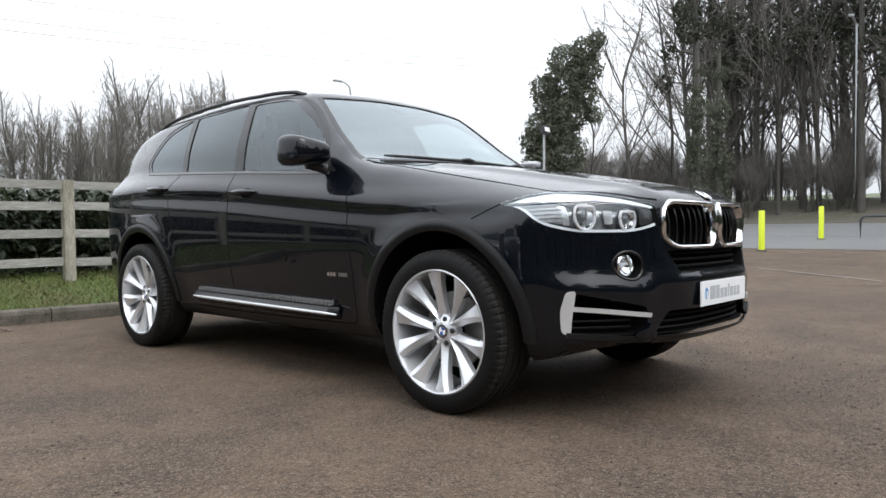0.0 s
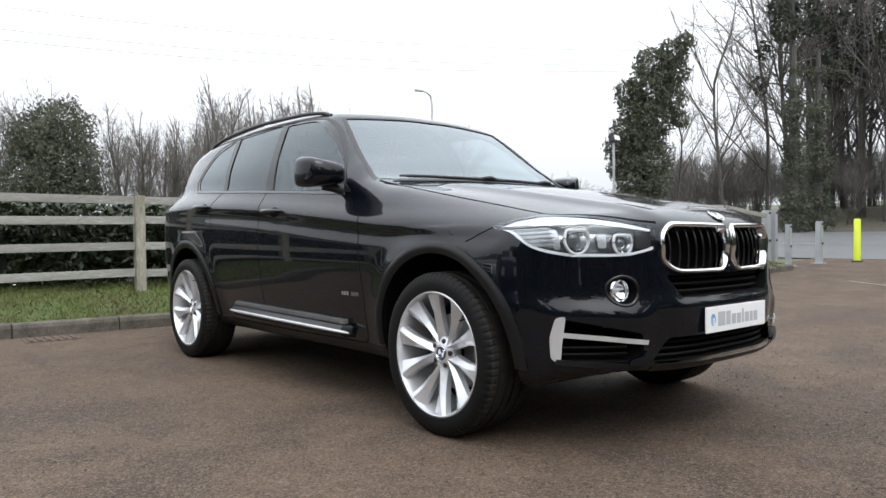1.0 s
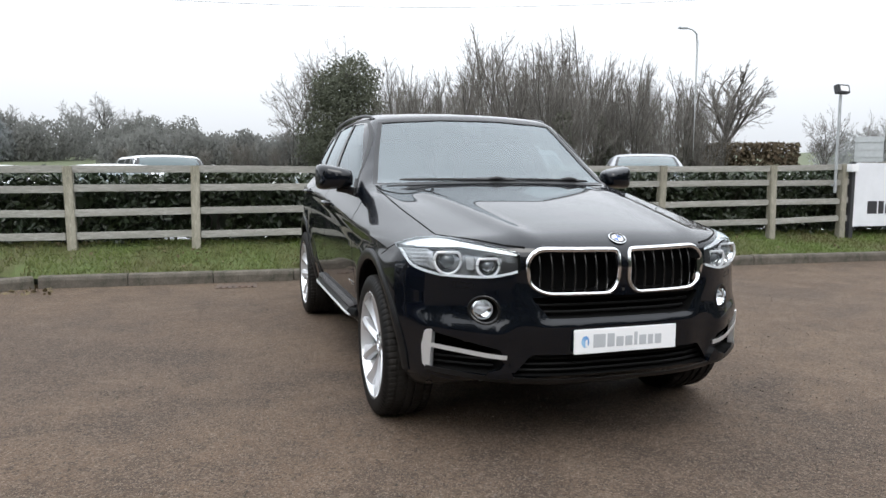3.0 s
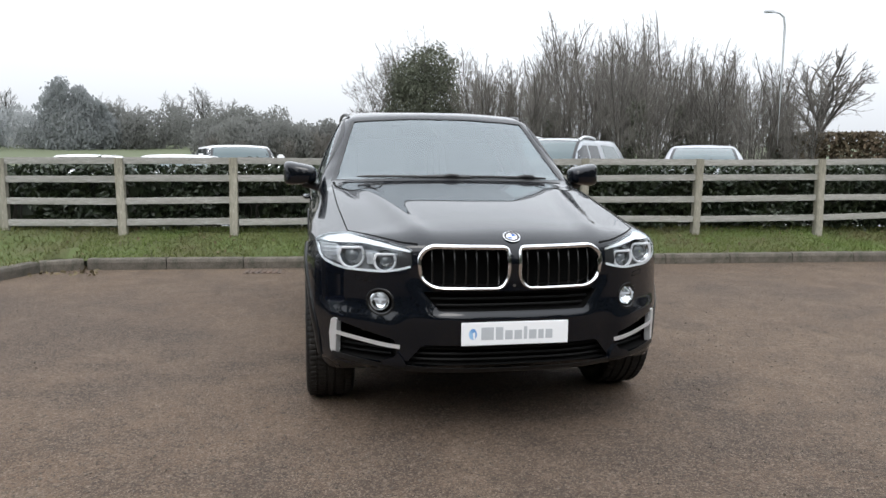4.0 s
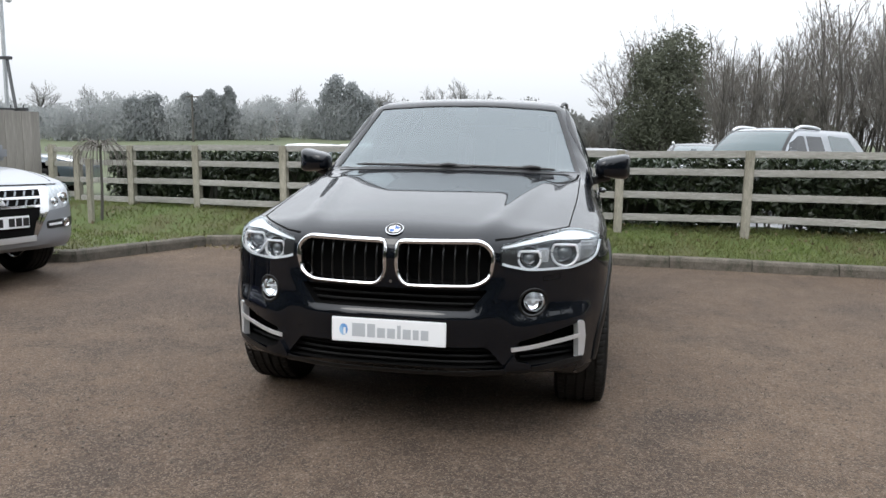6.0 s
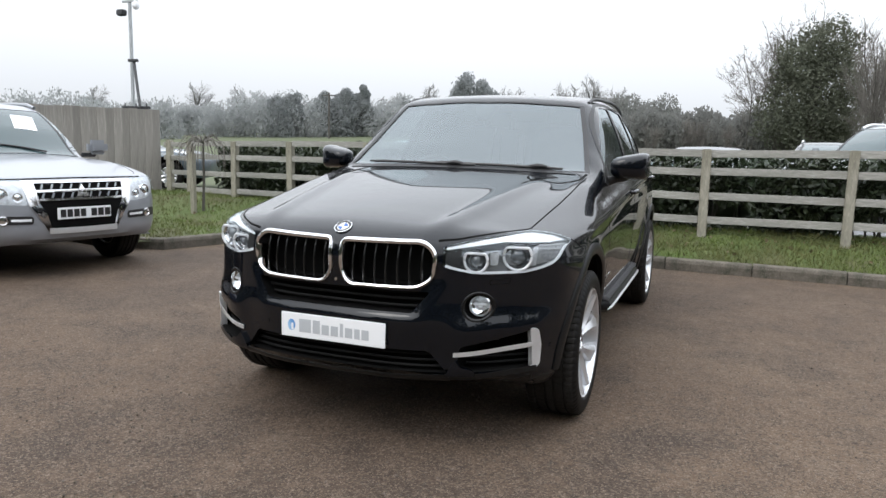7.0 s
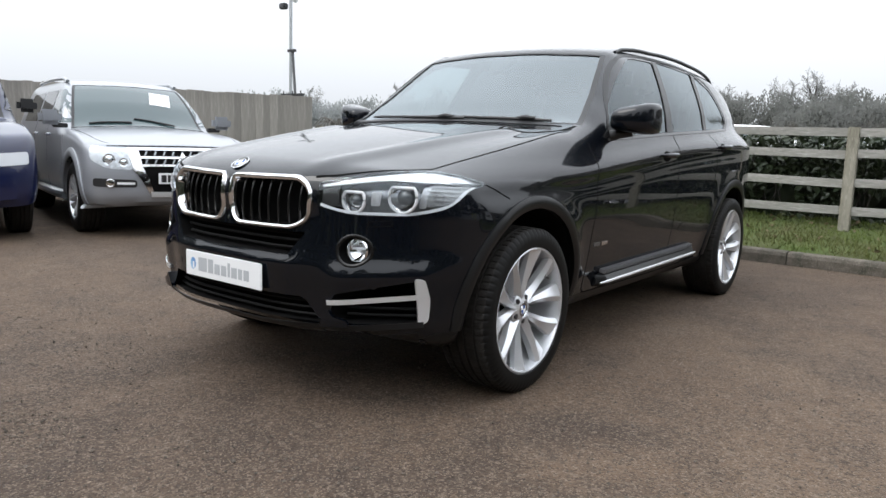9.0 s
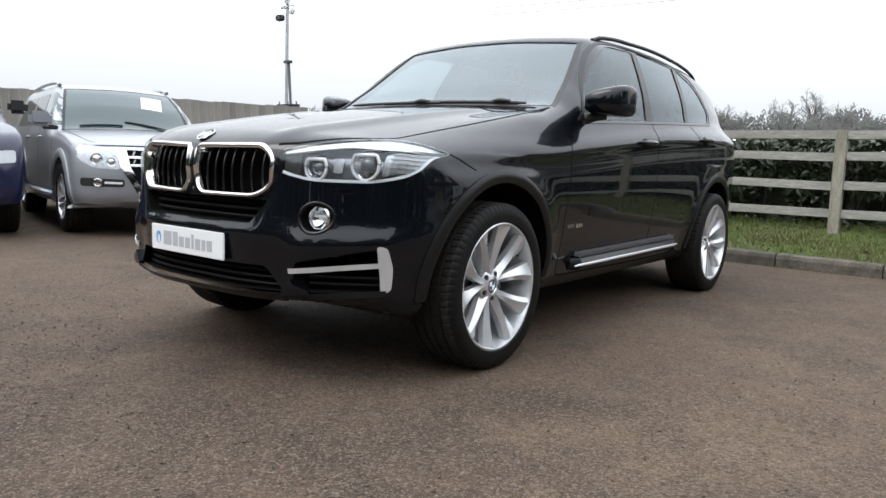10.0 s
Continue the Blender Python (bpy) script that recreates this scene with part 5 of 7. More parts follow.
# ---- telegraph pole and wires ----
tele = thing("telegraph_pole", "distant wooden telegraph pole with a crossarm", "pole", pose(-26, 43.5, .9))
raw("pole", *pipe([(0, 0, 0), (0, 0, 3.9)], [.09, .06], 8), M_BARK, tele)
part("crossarm", block(0, 0, 3.72, 1.0, .08, .08), M_BARK, tele)
for k, (za, zb) in enumerate(((13.5, 15.0), (12.6, 14.0), (12.2, 13.6))):
    pts = [(-30 + 75 * s, 44 - 14 * s + k * .5, za + (zb - za) * s - 2.2 * math.sin(math.pi * s)) for s in np.linspace(0, 1, 24)]
    tagged(raw("overhead_wire", *pipe(pts, .012, 4), M_DARKSTEEL), "thin overhead wire crossing the sky", "wire", "overhead wires")

# ---- street lamps and road sign ----
def street_lamp(x, y, h, reach, turn):
    z = float(ground_z(x, y))
    s = thing("street_lamp", "tall slim grey street lamp with a curved arm", "lamp", pose(x, y, z, 0, 0, turn), "street lamps")
    raw("column", *pipe([(0, 0, -.1), (0, 0, 1.4), (0, 0, 1.45), (0, 0, h - .5), (.05, 0, h - .15), (reach * .5, 0, h), (reach, 0, h + .05)], [.085, .085, .055, .045, .04, .035, .03], 10), M_GALV, s, "", True)
    part("lantern", block(reach + .18, 0, h + .05, .42, .16, .09, .03), M_GALV, s)


street_lamp(17.0, 21.65, 6.75, .45, 170)
street_lamp(35.5, 6.6, 9.5, .8, 180)
rs = thing("road_sign", "back of a grey road sign on posts", "sign", pose(23.2, 18.9, float(ground_z(23.2, 18.9)), 0, 0, -42))
part("panel", block(0, 0, 1.75, 1.0, .03, 1.0, .01), M_GALV, rs, "weathered green-grey sign back")
for z in (1.45, 1.75, 2.05):
    part("stiffener", block(0, -.03, z, .96, .03, .04), M_GALV, rs)
for q in (-.3, .3):
    raw("post", *pipe([(q, .04, -.1), (q, .04, 2.1)], .03, 8), M_GALV, rs)


# ---- plants ----
def limb_tubes(segs, sides):
    """Verts and faces for many tapered limbs: each a list of points and radii."""
    V, Fc, n0 = [], [], 0
    for pts, rad, k in segs:
        v, f = pipe(pts, rad, k)
        V.append(v)
        Fc += [tuple(i + n0 for i in q) for q in f[:len(f) - 2]]
        n0 += len(v)
    return np.vstack(V), Fc


def grow(rng, start, way, length, radius, level, out, tips, spec):
    """One limb and, in turn, the limbs that it bears."""
    n = 5 if level < 2 else 4
    pts, d = [np.array(start, float)], np.array(way, float) / np.linalg.norm(way)
    for i in range(n):
        d = d + rng.normal(0, spec["wander"], 3) + np.array([0, 0, spec["lift"][min(level, len(spec["lift"]) - 1)]])
        d /= np.linalg.norm(d)
        pts.append(pts[-1] + d * length / n)
    pts = np.array(pts)
    rad = np.linspace(radius, radius * (.55 if level < spec["depth"] else .5), n + 1)
    out.append((pts, np.maximum(rad, spec["thin"]), (6, 5, 4, 3, 3, 3)[level]))
    if level >= spec["depth"]:
        tips.append(pts[-1])
        return
    for c in range(spec["kids"][level]):
        s = rng.uniform(spec["first"][level], 1.0) if c else 1.0
        i = min(int(s * n), n - 1)
        p = pts[i] + (pts[i + 1] - pts[i]) * (s * n - i)
        side = rng.normal(0, 1, 3)
        side -= d * (side @ d)
        side /= np.linalg.norm(side) + 1e-9
        spread = spec["spread"][level] * rng.uniform(.6, 1.25) * (.4 if c == 0 else 1)
        kid = d + side * spread
        k = spec["shrink"] * rng.uniform(.75, 1.15)
        grow(rng, p, kid, length * k, radius * (.70 if c == 0 else spec.get("slim", .40)), level + 1, out, tips, spec)


SPECS = {
    "upright": dict(depth=4, kids=(15, 6, 4, 3), first=(.22, .2, .2, .2), spread=(.62, .65, .75, .8), shrink=.37, wander=.045, lift=(.04, .07, .05, .04), thin=.0046, slim=.28),
    "oak": dict(depth=5, kids=(8, 5, 4, 4, 3), first=(.50, .3, .3, .3, .3), spread=(.95, .8, .8, .8, .8), shrink=.58, wander=.10, lift=(.03, .03, .02, .02), thin=.007),
    "wood": dict(depth=4, kids=(11, 5, 4, 3), first=(.28, .25, .25, .2), spread=(.8, .75, .8, .85), shrink=.47, wander=.06, lift=(.04, .04, .03, .02), thin=.008),
    "bush": dict(depth=3, kids=(6, 5, 5), first=(.1, .2, .2), spread=(.6, .6, .7), shrink=.62, wander=.08, lift=(.05, .05, .05), thin=.006),
}


def bare_mesh(seed, kind, height, stems=1):
    rng = np.random.default_rng(seed)
    spec, trunk, fine, tips = SPECS[kind], [], [], []
    for s in range(stems):
        out = []
        way = np.array([0, 0, 1.0]) + (rng.normal(0, .05 if kind == "upright" else .16, 3) if stems > 1 else rng.normal(0, .03, 3)) * (1, 1, 0)
        r = height * (.009 if kind == "upright" else .034 if kind == "oak" else .009 if kind == "bush" else .0085) / max(1, stems) ** .3
        grow(rng, rng.normal(0, .12, 3) * (1, 1, 0) * (stems > 1), way, height * (.62 if kind in ("upright", "wood") else .42), r, 0, out, tips, spec)
        trunk += [o for o in out if o[2] >= 5]
        fine += [o for o in out if o[2] < 5]
    return limb_tubes(trunk, 6), limb_tubes(fine, 3), np.array(tips)


def leaf_cards(rng, centres, size, flat=.35, stretch=1.7, hang=False):
    """Small bent leaves, two triangles folded along the middle, at the given places."""
    n = len(centres)
    a = rng.normal(0, 1, (n, 3))
    a[:, 2] -= .3
    if hang:
        a[:, 2] *= 6
    a /= np.linalg.norm(a, axis=1)[:, None]
    b = np.cross(a, rng.normal(0, 1, (n, 3)) * ((1, 1, .02) if hang else (1, 1, 1)))
    b /= np.linalg.norm(b, axis=1)[:, None]
    c = np.cross(a, b)
    s = size * rng.uniform(.6, 1.3, n)[:, None]
    p = np.asarray(centres)
    v = np.stack([p - a * s * stretch * .5, p + b * s * .5 + c * s * .12, p + a * s * stretch * .5, p - b * s * .5 + c * s * .12], 1).reshape(-1, 3)
    f = np.arange(4 * n).reshape(-1, 4)
    faces = np.concatenate([f[:, [0, 1, 2]], f[:, [0, 2, 3]]])
    return v, faces


TREES = {}


def bare_tree(kind, seed, height, stems, at, scale=1.0, label="bare winter tree with fine upright twigs", name="bare_tree", twig=None, group="bare winter trees"):
    key = (kind, seed, height, stems, name)
    x, y, turn = at
    m = pose(x, y, float(ground_z(x, y)) - .05, 0, 0, turn) @ Matrix.Scale(scale, 4)
    if key in TREES:
        return copy_thing(TREES[key], pose(x, y, float(ground_z(x, y)) - .05, 0, 0, turn)) if scale == 1 else scaled_copy(TREES[key], m)
    t, f, _ = bare_mesh(seed, kind, height, stems)
    tree = thing(name, label, "tree", m, group)
    raw("trunk", *t, M_BARK, tree, "", True, 0)
    raw("crown", *f, twig or M_TWIG, tree, "", False)
    TREES[key] = tree
    return tree


def scaled_copy(src, m):
    c = copy_thing(src, m)
    c.matrix_world = m
    return c


def ivy_tree(at, lumps, n, leaf, label, seed, trunk=None, mat=None, name="ivy_clad_tree", cat="tree", hang=False):
    """A tree under ivy: trunk and limbs, and leaf clumps round a set of lumps (x, y, z, radius)."""
    rng = np.random.default_rng(seed)
    x, y = at
    tree = thing(name, label, cat, pose(x, y, float(ground_z(x, y)) - .05))
    segs = []
    for pts, r in trunk or []:
        p = spline(pts, 8)
        segs.append((p, np.linspace(r, r * .4, 8), 6))
    if segs:
        raw("trunk", *limb_tubes(segs, 6), M_BARK, tree, "", True, 0)
    vol = np.array([l[3] ** 2 for l in lumps])
    pick = rng.choice(len(lumps), n, p=vol / vol.sum())
    d = rng.normal(0, 1, (n, 3))
    d /= np.linalg.norm(d, axis=1)[:, None]
    L = np.array(lumps)
    r = L[pick, 3] * (1 - .45 * rng.random(n) ** 2.2)
    bump = 1 + .18 * np.sin(d[:, 0] * 7 + pick) * np.sin(d[:, 2] * 6 + pick * 2) + .10 * np.sin(d[:, 1] * 13)
    c = L[pick, :3] + d * (r * bump)[:, None]
    raw("crown", *leaf_cards(rng, c, leaf, hang=hang), mat or M_IVY, tree, "")
    return tree


# -- laurel hedge behind the fence --
def hedge_stuff():
    rng = np.random.default_rng(5)
    n = 42000
    x = rng.uniform(-7.0, 11.3, n)
    top = 1.30 + .03 * x / 5 + np.array([.10 * noise.noise((q * .9, 3, 0)) + .05 * noise.noise((q * 3.1, 7, 0)) for q in x])
    foot = .36 + np.array([.55 * max(0, noise.noise((q * 1.1, 11, 0)) - .12) + .06 * noise.noise((q * 4.0, 17, 0)) for q in x])
    s = rng.random(n) ** .85
    z = foot + (top - foot) * s
    face = np.where(x < -3.4, 5.98 - .24 * (x + 3.4), fence_y(x))
    dep = .22 + .75 * rng.random(n) ** 1.6 + np.array([.12 * noise.noise((a * 1.6, b * 2.2, 5)) for a, b in zip(x, z)])
    topfill = s > .9
    dep[topfill] = .2 + rng.random(topfill.sum()) * .9
    hole = np.array([noise.noise((a * 1.9, 31, b * 2.4)) for a, b in zip(x, z)])
    keep = (hole < np.where(z < .80, .30, .40)) | (z > .98)
    p = np.stack([x, face + dep, z], 1)[keep]
    hedge = thing("laurel_hedge", "dense dark green laurel hedge behind the fence", "hedge", kind="stuff")
    v, f = leaf_cards(rng, p, .054, stretch=2.0)
    raw("foliage", v, f, M_LEAF, hedge)
    xs = np.arange(-7.0, 11.4, .16)
    stems = []
    for q in xs:
        fy = (5.98 - .24 * (q + 3.4) if q < -3.4 else float(fence_y(q))) + .55
        for k in range(2):
            a = np.array([q + rng.uniform(-.1, .1), fy + rng.uniform(-.12, .12), .30])
            stems.append((np.array([a, a + (rng.uniform(-.1, .1), rng.uniform(-.1, .1), .35), a + (rng.uniform(-.2, .2), rng.uniform(-.2, .2), .8)]), np.array([.014, .011, .006]), 4))
    raw("stems", *limb_tubes(stems, 4), M_BARK, hedge)
    # sheet in the leaf colour, added for the dense shaded depth behind the leaves
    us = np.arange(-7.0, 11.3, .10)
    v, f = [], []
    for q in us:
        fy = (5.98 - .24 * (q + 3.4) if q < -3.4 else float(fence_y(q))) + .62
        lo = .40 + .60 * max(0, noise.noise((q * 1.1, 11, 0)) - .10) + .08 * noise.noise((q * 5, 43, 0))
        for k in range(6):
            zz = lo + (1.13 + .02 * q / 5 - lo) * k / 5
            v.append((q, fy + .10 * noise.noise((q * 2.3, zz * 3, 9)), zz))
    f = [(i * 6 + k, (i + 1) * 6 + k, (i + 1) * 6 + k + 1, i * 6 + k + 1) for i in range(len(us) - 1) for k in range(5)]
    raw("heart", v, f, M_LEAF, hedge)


hedge_stuff()


# -- grass --
def grass_stuff():
    rng = np.random.default_rng(8)
    n = 60000
    x = rng.uniform(-9.0, 12.4, n)
    edge = np.where(x > -3.8, kerb_y(x) + .12, np.interp(x, [p[0] for p in ISLAND[:7]][::-1], [p[1] for p in ISLAND[:7]][::-1]) + .12)
    far = np.where(x > -3.8, fence_y(x) + .45, 7.2)
    y = edge + (far - edge) * rng.random(n)
    z = grass_z(x, y)
    h = rng.uniform(.02, .055, n) * (1 + .6 * np.array([noise.noise((a * 2, b * 2, 3)) for a, b in zip(x, y)]))
    a = rng.uniform(0, 2 * np.pi, n)
    w = .006
    dx, dy = np.cos(a) * w, np.sin(a) * w
    lx, ly = rng.normal(0, .022, n), rng.normal(0, .022, n)
    v = np.stack([np.stack([x - dx, y - dy, z - .004], 1), np.stack([x + dx, y + dy, z - .004], 1), np.stack([x + lx, y + ly, z + h], 1)], 1).reshape(-1, 3)
    g = raw("grass", v, np.arange(3 * n).reshape(-1, 3), M_GRASS)
    tagged(g, "short damp winter grass on the verge", "grass", kind="stuff")
    m = 450
    x = rng.uniform(-9.0, 12.4, m)
    edge = np.where(x > -3.8, kerb_y(x) + .10, np.interp(x, [p[0] for p in ISLAND[:7]][::-1], [p[1] for p in ISLAND[:7]][::-1]) + .12)
    far = np.where(x > -3.8, fence_y(x) + .3, 7.0)
    y = edge + (far - edge) * rng.random(m) ** .6
    v, f = leaf_cards(rng, np.stack([x, y, grass_z(x, y) + .025], 1), .035, stretch=1.4)
    tagged(raw("fallen_leaves", v, f, M_LITTER), "scattered brown fallen leaves on the grass", "leaves", kind="stuff")


grass_stuff()


def grit_stuff():
    """Loose chippings and bits of leaf on the tarmac."""
    rng = np.random.default_rng(12)
    n = 9000
    x, y = rng.uniform(-5.5, 6.5, n), np.concatenate([rng.uniform(-3.4, 4.8, n - 3000), rng.uniform(-2.6, .2, 3000)])
    s = .0024 + .0062 * rng.random(n) ** 4
    base = np.array([(0, 0, 1), (1, 0, -.3), (-.5, .87, -.3), (-.5, -.87, -.3)])
    a = rng.uniform(0, 6.28, n)
    c, q = np.cos(a), np.sin(a)
    v = np.stack([np.stack([x + s * (b[0] * c - b[1] * q) * 1.3, y + s * (b[0] * q + b[1] * c), s * (b[2] + .3) * .8], 1) for b in base], 1).reshape(-1, 3)
    o = np.arange(n)[:, None] * 4
    f = np.concatenate([o + t for t in ((0, 1, 2), (0, 2, 3), (0, 3, 1))])
    tagged(raw("chippings", v, f, M_GRIT), "loose pale and dark chippings on the tarmac", "gravel", kind="stuff")
    x, y = rng.uniform(-4.4, -3.4, 90), rng.uniform(4.6, 5.3, 90)
    v, f = leaf_cards(rng, np.stack([x, y, np.full(90, .012)], 1), .04)
    tagged(raw("leaf_litter", v, f, M_LITTER), "drift of brown leaves in the kerb corner", "leaves", kind="stuff")


def gravel_drift(cx, cy, w, n, seed):
    """A drift of loose broken stones that has gathered on the tarmac."""
    rng = np.random.default_rng(seed)
    x, y = cx + rng.normal(0, w, n), cy + rng.normal(0, w * .7, n)
    s = .0022 + .0058 * rng.random(n) ** 3
    base = np.array([(0, 0, 1), (1, 0, .1), (.1, 1, .15), (-1, .1, .05), (-.1, -1, .2), (0, 0, -.5)])
    jit = base[None] * rng.uniform(.6, 1.25, (n, 6, 1)) + rng.normal(0, .16, (n, 6, 3))
    v = jit * s[:, None, None] * (1.1, 1.1, .8) + np.stack([x, y, s * .45], 1)[:, None]
    o = np.arange(n)[:, None] * 6
    f = np.concatenate([o + t for t in ((0, 1, 2), (0, 2, 3), (0, 3, 4), (0, 4, 1), (5, 2, 1), (5, 3, 2), (5, 4, 3), (5, 1, 4))])
    tagged(raw("gravel_drift", v.reshape(-1, 3), f, M_GRIT), "drift of loose broken stone on the tarmac", "gravel", kind="stuff")


M_GRIT = material("stone_chippings", (.125, .100, .080), .9, var=.9, size=40, color2=(.03, .026, .022))
grit_stuff()
for k, (cx, cy, w, n) in enumerate(((-.30, -1.75, .20, 900), (.55, -1.30, .35, 500), (1.30, -1.40, .30, 450), (-.75, -1.15, .35, 450), (-1.6, -1.0, .4, 400), (1.5, -.45, .4, 400), (-2.4, .6, .5, 350), (2.3, .8, .5, 350), (3.4, 2.6, .6, 300))):
    gravel_drift(cx, cy, w, n, 60 + k)

# -- weeping sapling with stake --
sap = thing("weeping_sapling", "small bare weeping sapling tied to a timber stake", "tree", pose(-6.05, 5.55, .22))
raw("trunk", *pipe([(0, 0, 0), (.01, .02, .5), (.0, .03, 1.0), (.03, .02, 1.12)], [.022, .02, .017, .012], 8), M_BARK, sap, "", True)
rng = np.random.default_rng(3)
segs = []
for i in range(46):
    a, r = rng.uniform(0, 6.28), rng.uniform(.18, .42)
    h = rng.uniform(1.08, 1.2)
    segs.append((spline([(0, .02, 1.05), (r * .5 * math.cos(a), r * .5 * math.sin(a), h), (r * math.cos(a), r * math.sin(a), h - rng.uniform(.08, .3)), (r * 1.05 * math.cos(a), r * 1.05 * math.sin(a), h - rng.uniform(.25, .6))], 7), np.linspace(.007, .003, 7), 4))
raw("crown", *limb_tubes(segs, 4), M_TWIG, sap)
part("stake", block(-.10, -.10, .42, .07, .07, .95, .005), M_POST, sap, "pale square timber stake")

# -- trees behind the fence --
rng = np.random.default_rng(21)
for i in range(70):
    az = 12.5 + 25.5 * (i + rng.uniform(-.5, 1.5)) / 70
    dist = rng.uniform(27, 38)
    x, y = dist * math.sin(radians(az)) - 1, dist * math.cos(radians(az)) - 3
    bare_tree("upright", 100 + i % 5, 6.6, 2, (x, y, float(rng.uniform(0, 360))), float(rng.uniform(.78, 1.10)) * (1.13 if 20 < az < 29 else .92 if az < 36 else .74) * dist / 33)
for i in range(40):
    az, dist = rng.uniform(11, 41), rng.uniform(25, 35)
    x, y = dist * math.sin(radians(az)) - 1, dist * math.cos(radians(az)) - 3
    bare_tree("bush", 200 + i % 3, 3.2, 4, (x, y, float(rng.uniform(0, 360))), float(rng.uniform(.35, .6)), "tangled bare winter thicket below the trees", "bare_thicket", None, "bare thickets")
for x, y, s, k in ((11.6, 22.6, 1.0, 0), (14.2, 24.2, 1.0, 1), (9.0, 24.5, .8, 2), (20.2, 26.5, .7, 3), (16.8, 27.2, .9, 4)):
    lump = [(0.2 * math.sin(j * 2 + k), .2 * math.cos(j * 3), .5 + .55 * j * s, .55 - .03 * j) for j in range(6)]
    ivy_tree((x, y), lump, 1500, .11, "slender trunk wrapped in dull green ivy", 300 + k, [([(0, 0, 0), (.1, 0, 2), (0, .1, 4.2 * s)], .10)])
ivy_tree((4.9, 34.5), [(0, 0, 1.4, 1.7), (.3, 0, 2.9, 2.1), (.2, .2, 4.3, 1.9), (.5, 0, 5.2, 1.3), (-1.2, 0, 2.0, 1.3), (1.2, 0, 2.0, 1.4), (-.6, 0, 4.4, 1.2)], 26000, .085, "broad round tree swathed in dark ivy", 7,
         [([(0, 0, 0), (.1, 0, 2.5), (.2, 0, 5.5)], .3)])
for q, (x, y, h) in enumerate(((2.4, 35.0, .75), (3.2, 36.5, .9), (4.7, 35.8, 1.02), (6.5, 35.0, .7))):
    bare_tree("wood", 410, 6.6, 2, (x, y, 70.0 * q), h)
bare_tree("oak", 501, 7.2, 1, (22.9, 27.0, 20.0), 1.0, "broad bare oak with crooked limbs", "bare_oak")
for q, (x, y, s) in enumerate(((26.5, 24.5, .55), (27.8, 22.8, .5), (20.6, 29.5, .6))):
    bare_tree("wood", 411, 6.6, 3, (x, y, 50.0 * q), s)
M_HEDGE_BROWN = material("clipped_beech", (.10, .072, .045), .9, var=.7, size=1.5, color2=(.06, .055, .03))
rng2 = np.random.default_rng(33)
pts = np.stack([rng2.uniform(-2.6, 2.6, 5200), rng2.uniform(-.5, .5, 5200), rng2.uniform(.0, 2.25, 5200)], 1)
hb = thing("clipped_hedge", "clipped brown beech hedge in the distance", "hedge", pose(22.2, 25.2, float(ground_z(22.2, 25.2)), 0, 0, -38), kind="stuff")
raw("foliage", *leaf_cards(rng2, pts, .14), M_HEDGE_BROWN, hb)

# -- ivy giant, big bare tree and the wood across the road --
lean = lambda u, z, r: (.536 * u, -.844 * u, z, r)
ivy_tree((26.0, 16.4), [lean(-1.19, 3.67, 0.76), lean(-1.72, 4.35, 0.66), lean(-1.37, 5.01, 0.76), lean(-0.66, 4.72, 1.01), lean(-1.23, 6.73, 0.67), lean(-0.92, 5.93, 0.76), lean(-0.26, 5.51, 1.01), lean(-0.26, 6.96, 0.98), lean(-0.18, 7.96, 0.87), lean(0.52, 6.40, 0.76), lean(0.66, 8.45, 0.67), lean(1.20, 8.95, 0.44), lean(-0.27, 3.78, 0.96), lean(1.04, 5.46, 0.41), lean(0.79, 7.58, 0.67), lean(-1.59, 3.41, 0.66), lean(-.9, .7, .95), lean(-.8, 1.7, 1.0), lean(-.9, 2.7, 1.0), lean(-.2, 2.6, .8)], 34000, .085,
         "tall leaning tree smothered in dark ivy", 9, [([lean(-.7, 0, 0)[:3], lean(-.6, 4, 0)[:3], lean(1.2, 8.9, 0)[:3]], .3), ([lean(-.6, 3, 0)[:3], lean(-1.2, 6.9, 0)[:3]], .12)])
bare_tree("wood", 601, 13.0, 1, (33.0, 17.0, 10.0), 1.0, "large spreading bare tree beside the road", "bare_tree")
bare_tree("wood", 602, 13.0, 1, (36.5, 16.2, 130.0), 1.05, "large spreading bare tree beside the road", "bare_tree")
bare_tree("wood", 601, 13.0, 1, (29.5, 17.6, 200.0), .62)
rng = np.random.default_rng(44)
for i in range(58):
    az = rng.uniform(66, 90)
    dist = rng.uniform(43, 60)
    x, y = -3.3 + dist * math.sin(radians(az)), -2.2 + dist * math.cos(radians(az))
    bare_tree("wood", 610 + i % 4, 15.0, 1, (x, y, float(rng.uniform(0, 360))), float(rng.uniform(.8, 1.25)), "tall dark bare woodland tree across the road", "woodland_tree", None, "woodland trees")
for i in range(110):
    az, dist = rng.uniform(58, 91), rng.uniform(44, 62)
    x, y = -3.3 + dist * math.sin(radians(az)), -2.2 + dist * math.cos(radians(az))
    bare_tree("bush", 220 + i % 3, 4.5, 5, (x, y, float(rng.uniform(0, 360))), float(rng.uniform(.8, 1.3)), "tangled woodland undergrowth across the road", "undergrowth", None, "woodland undergrowth")


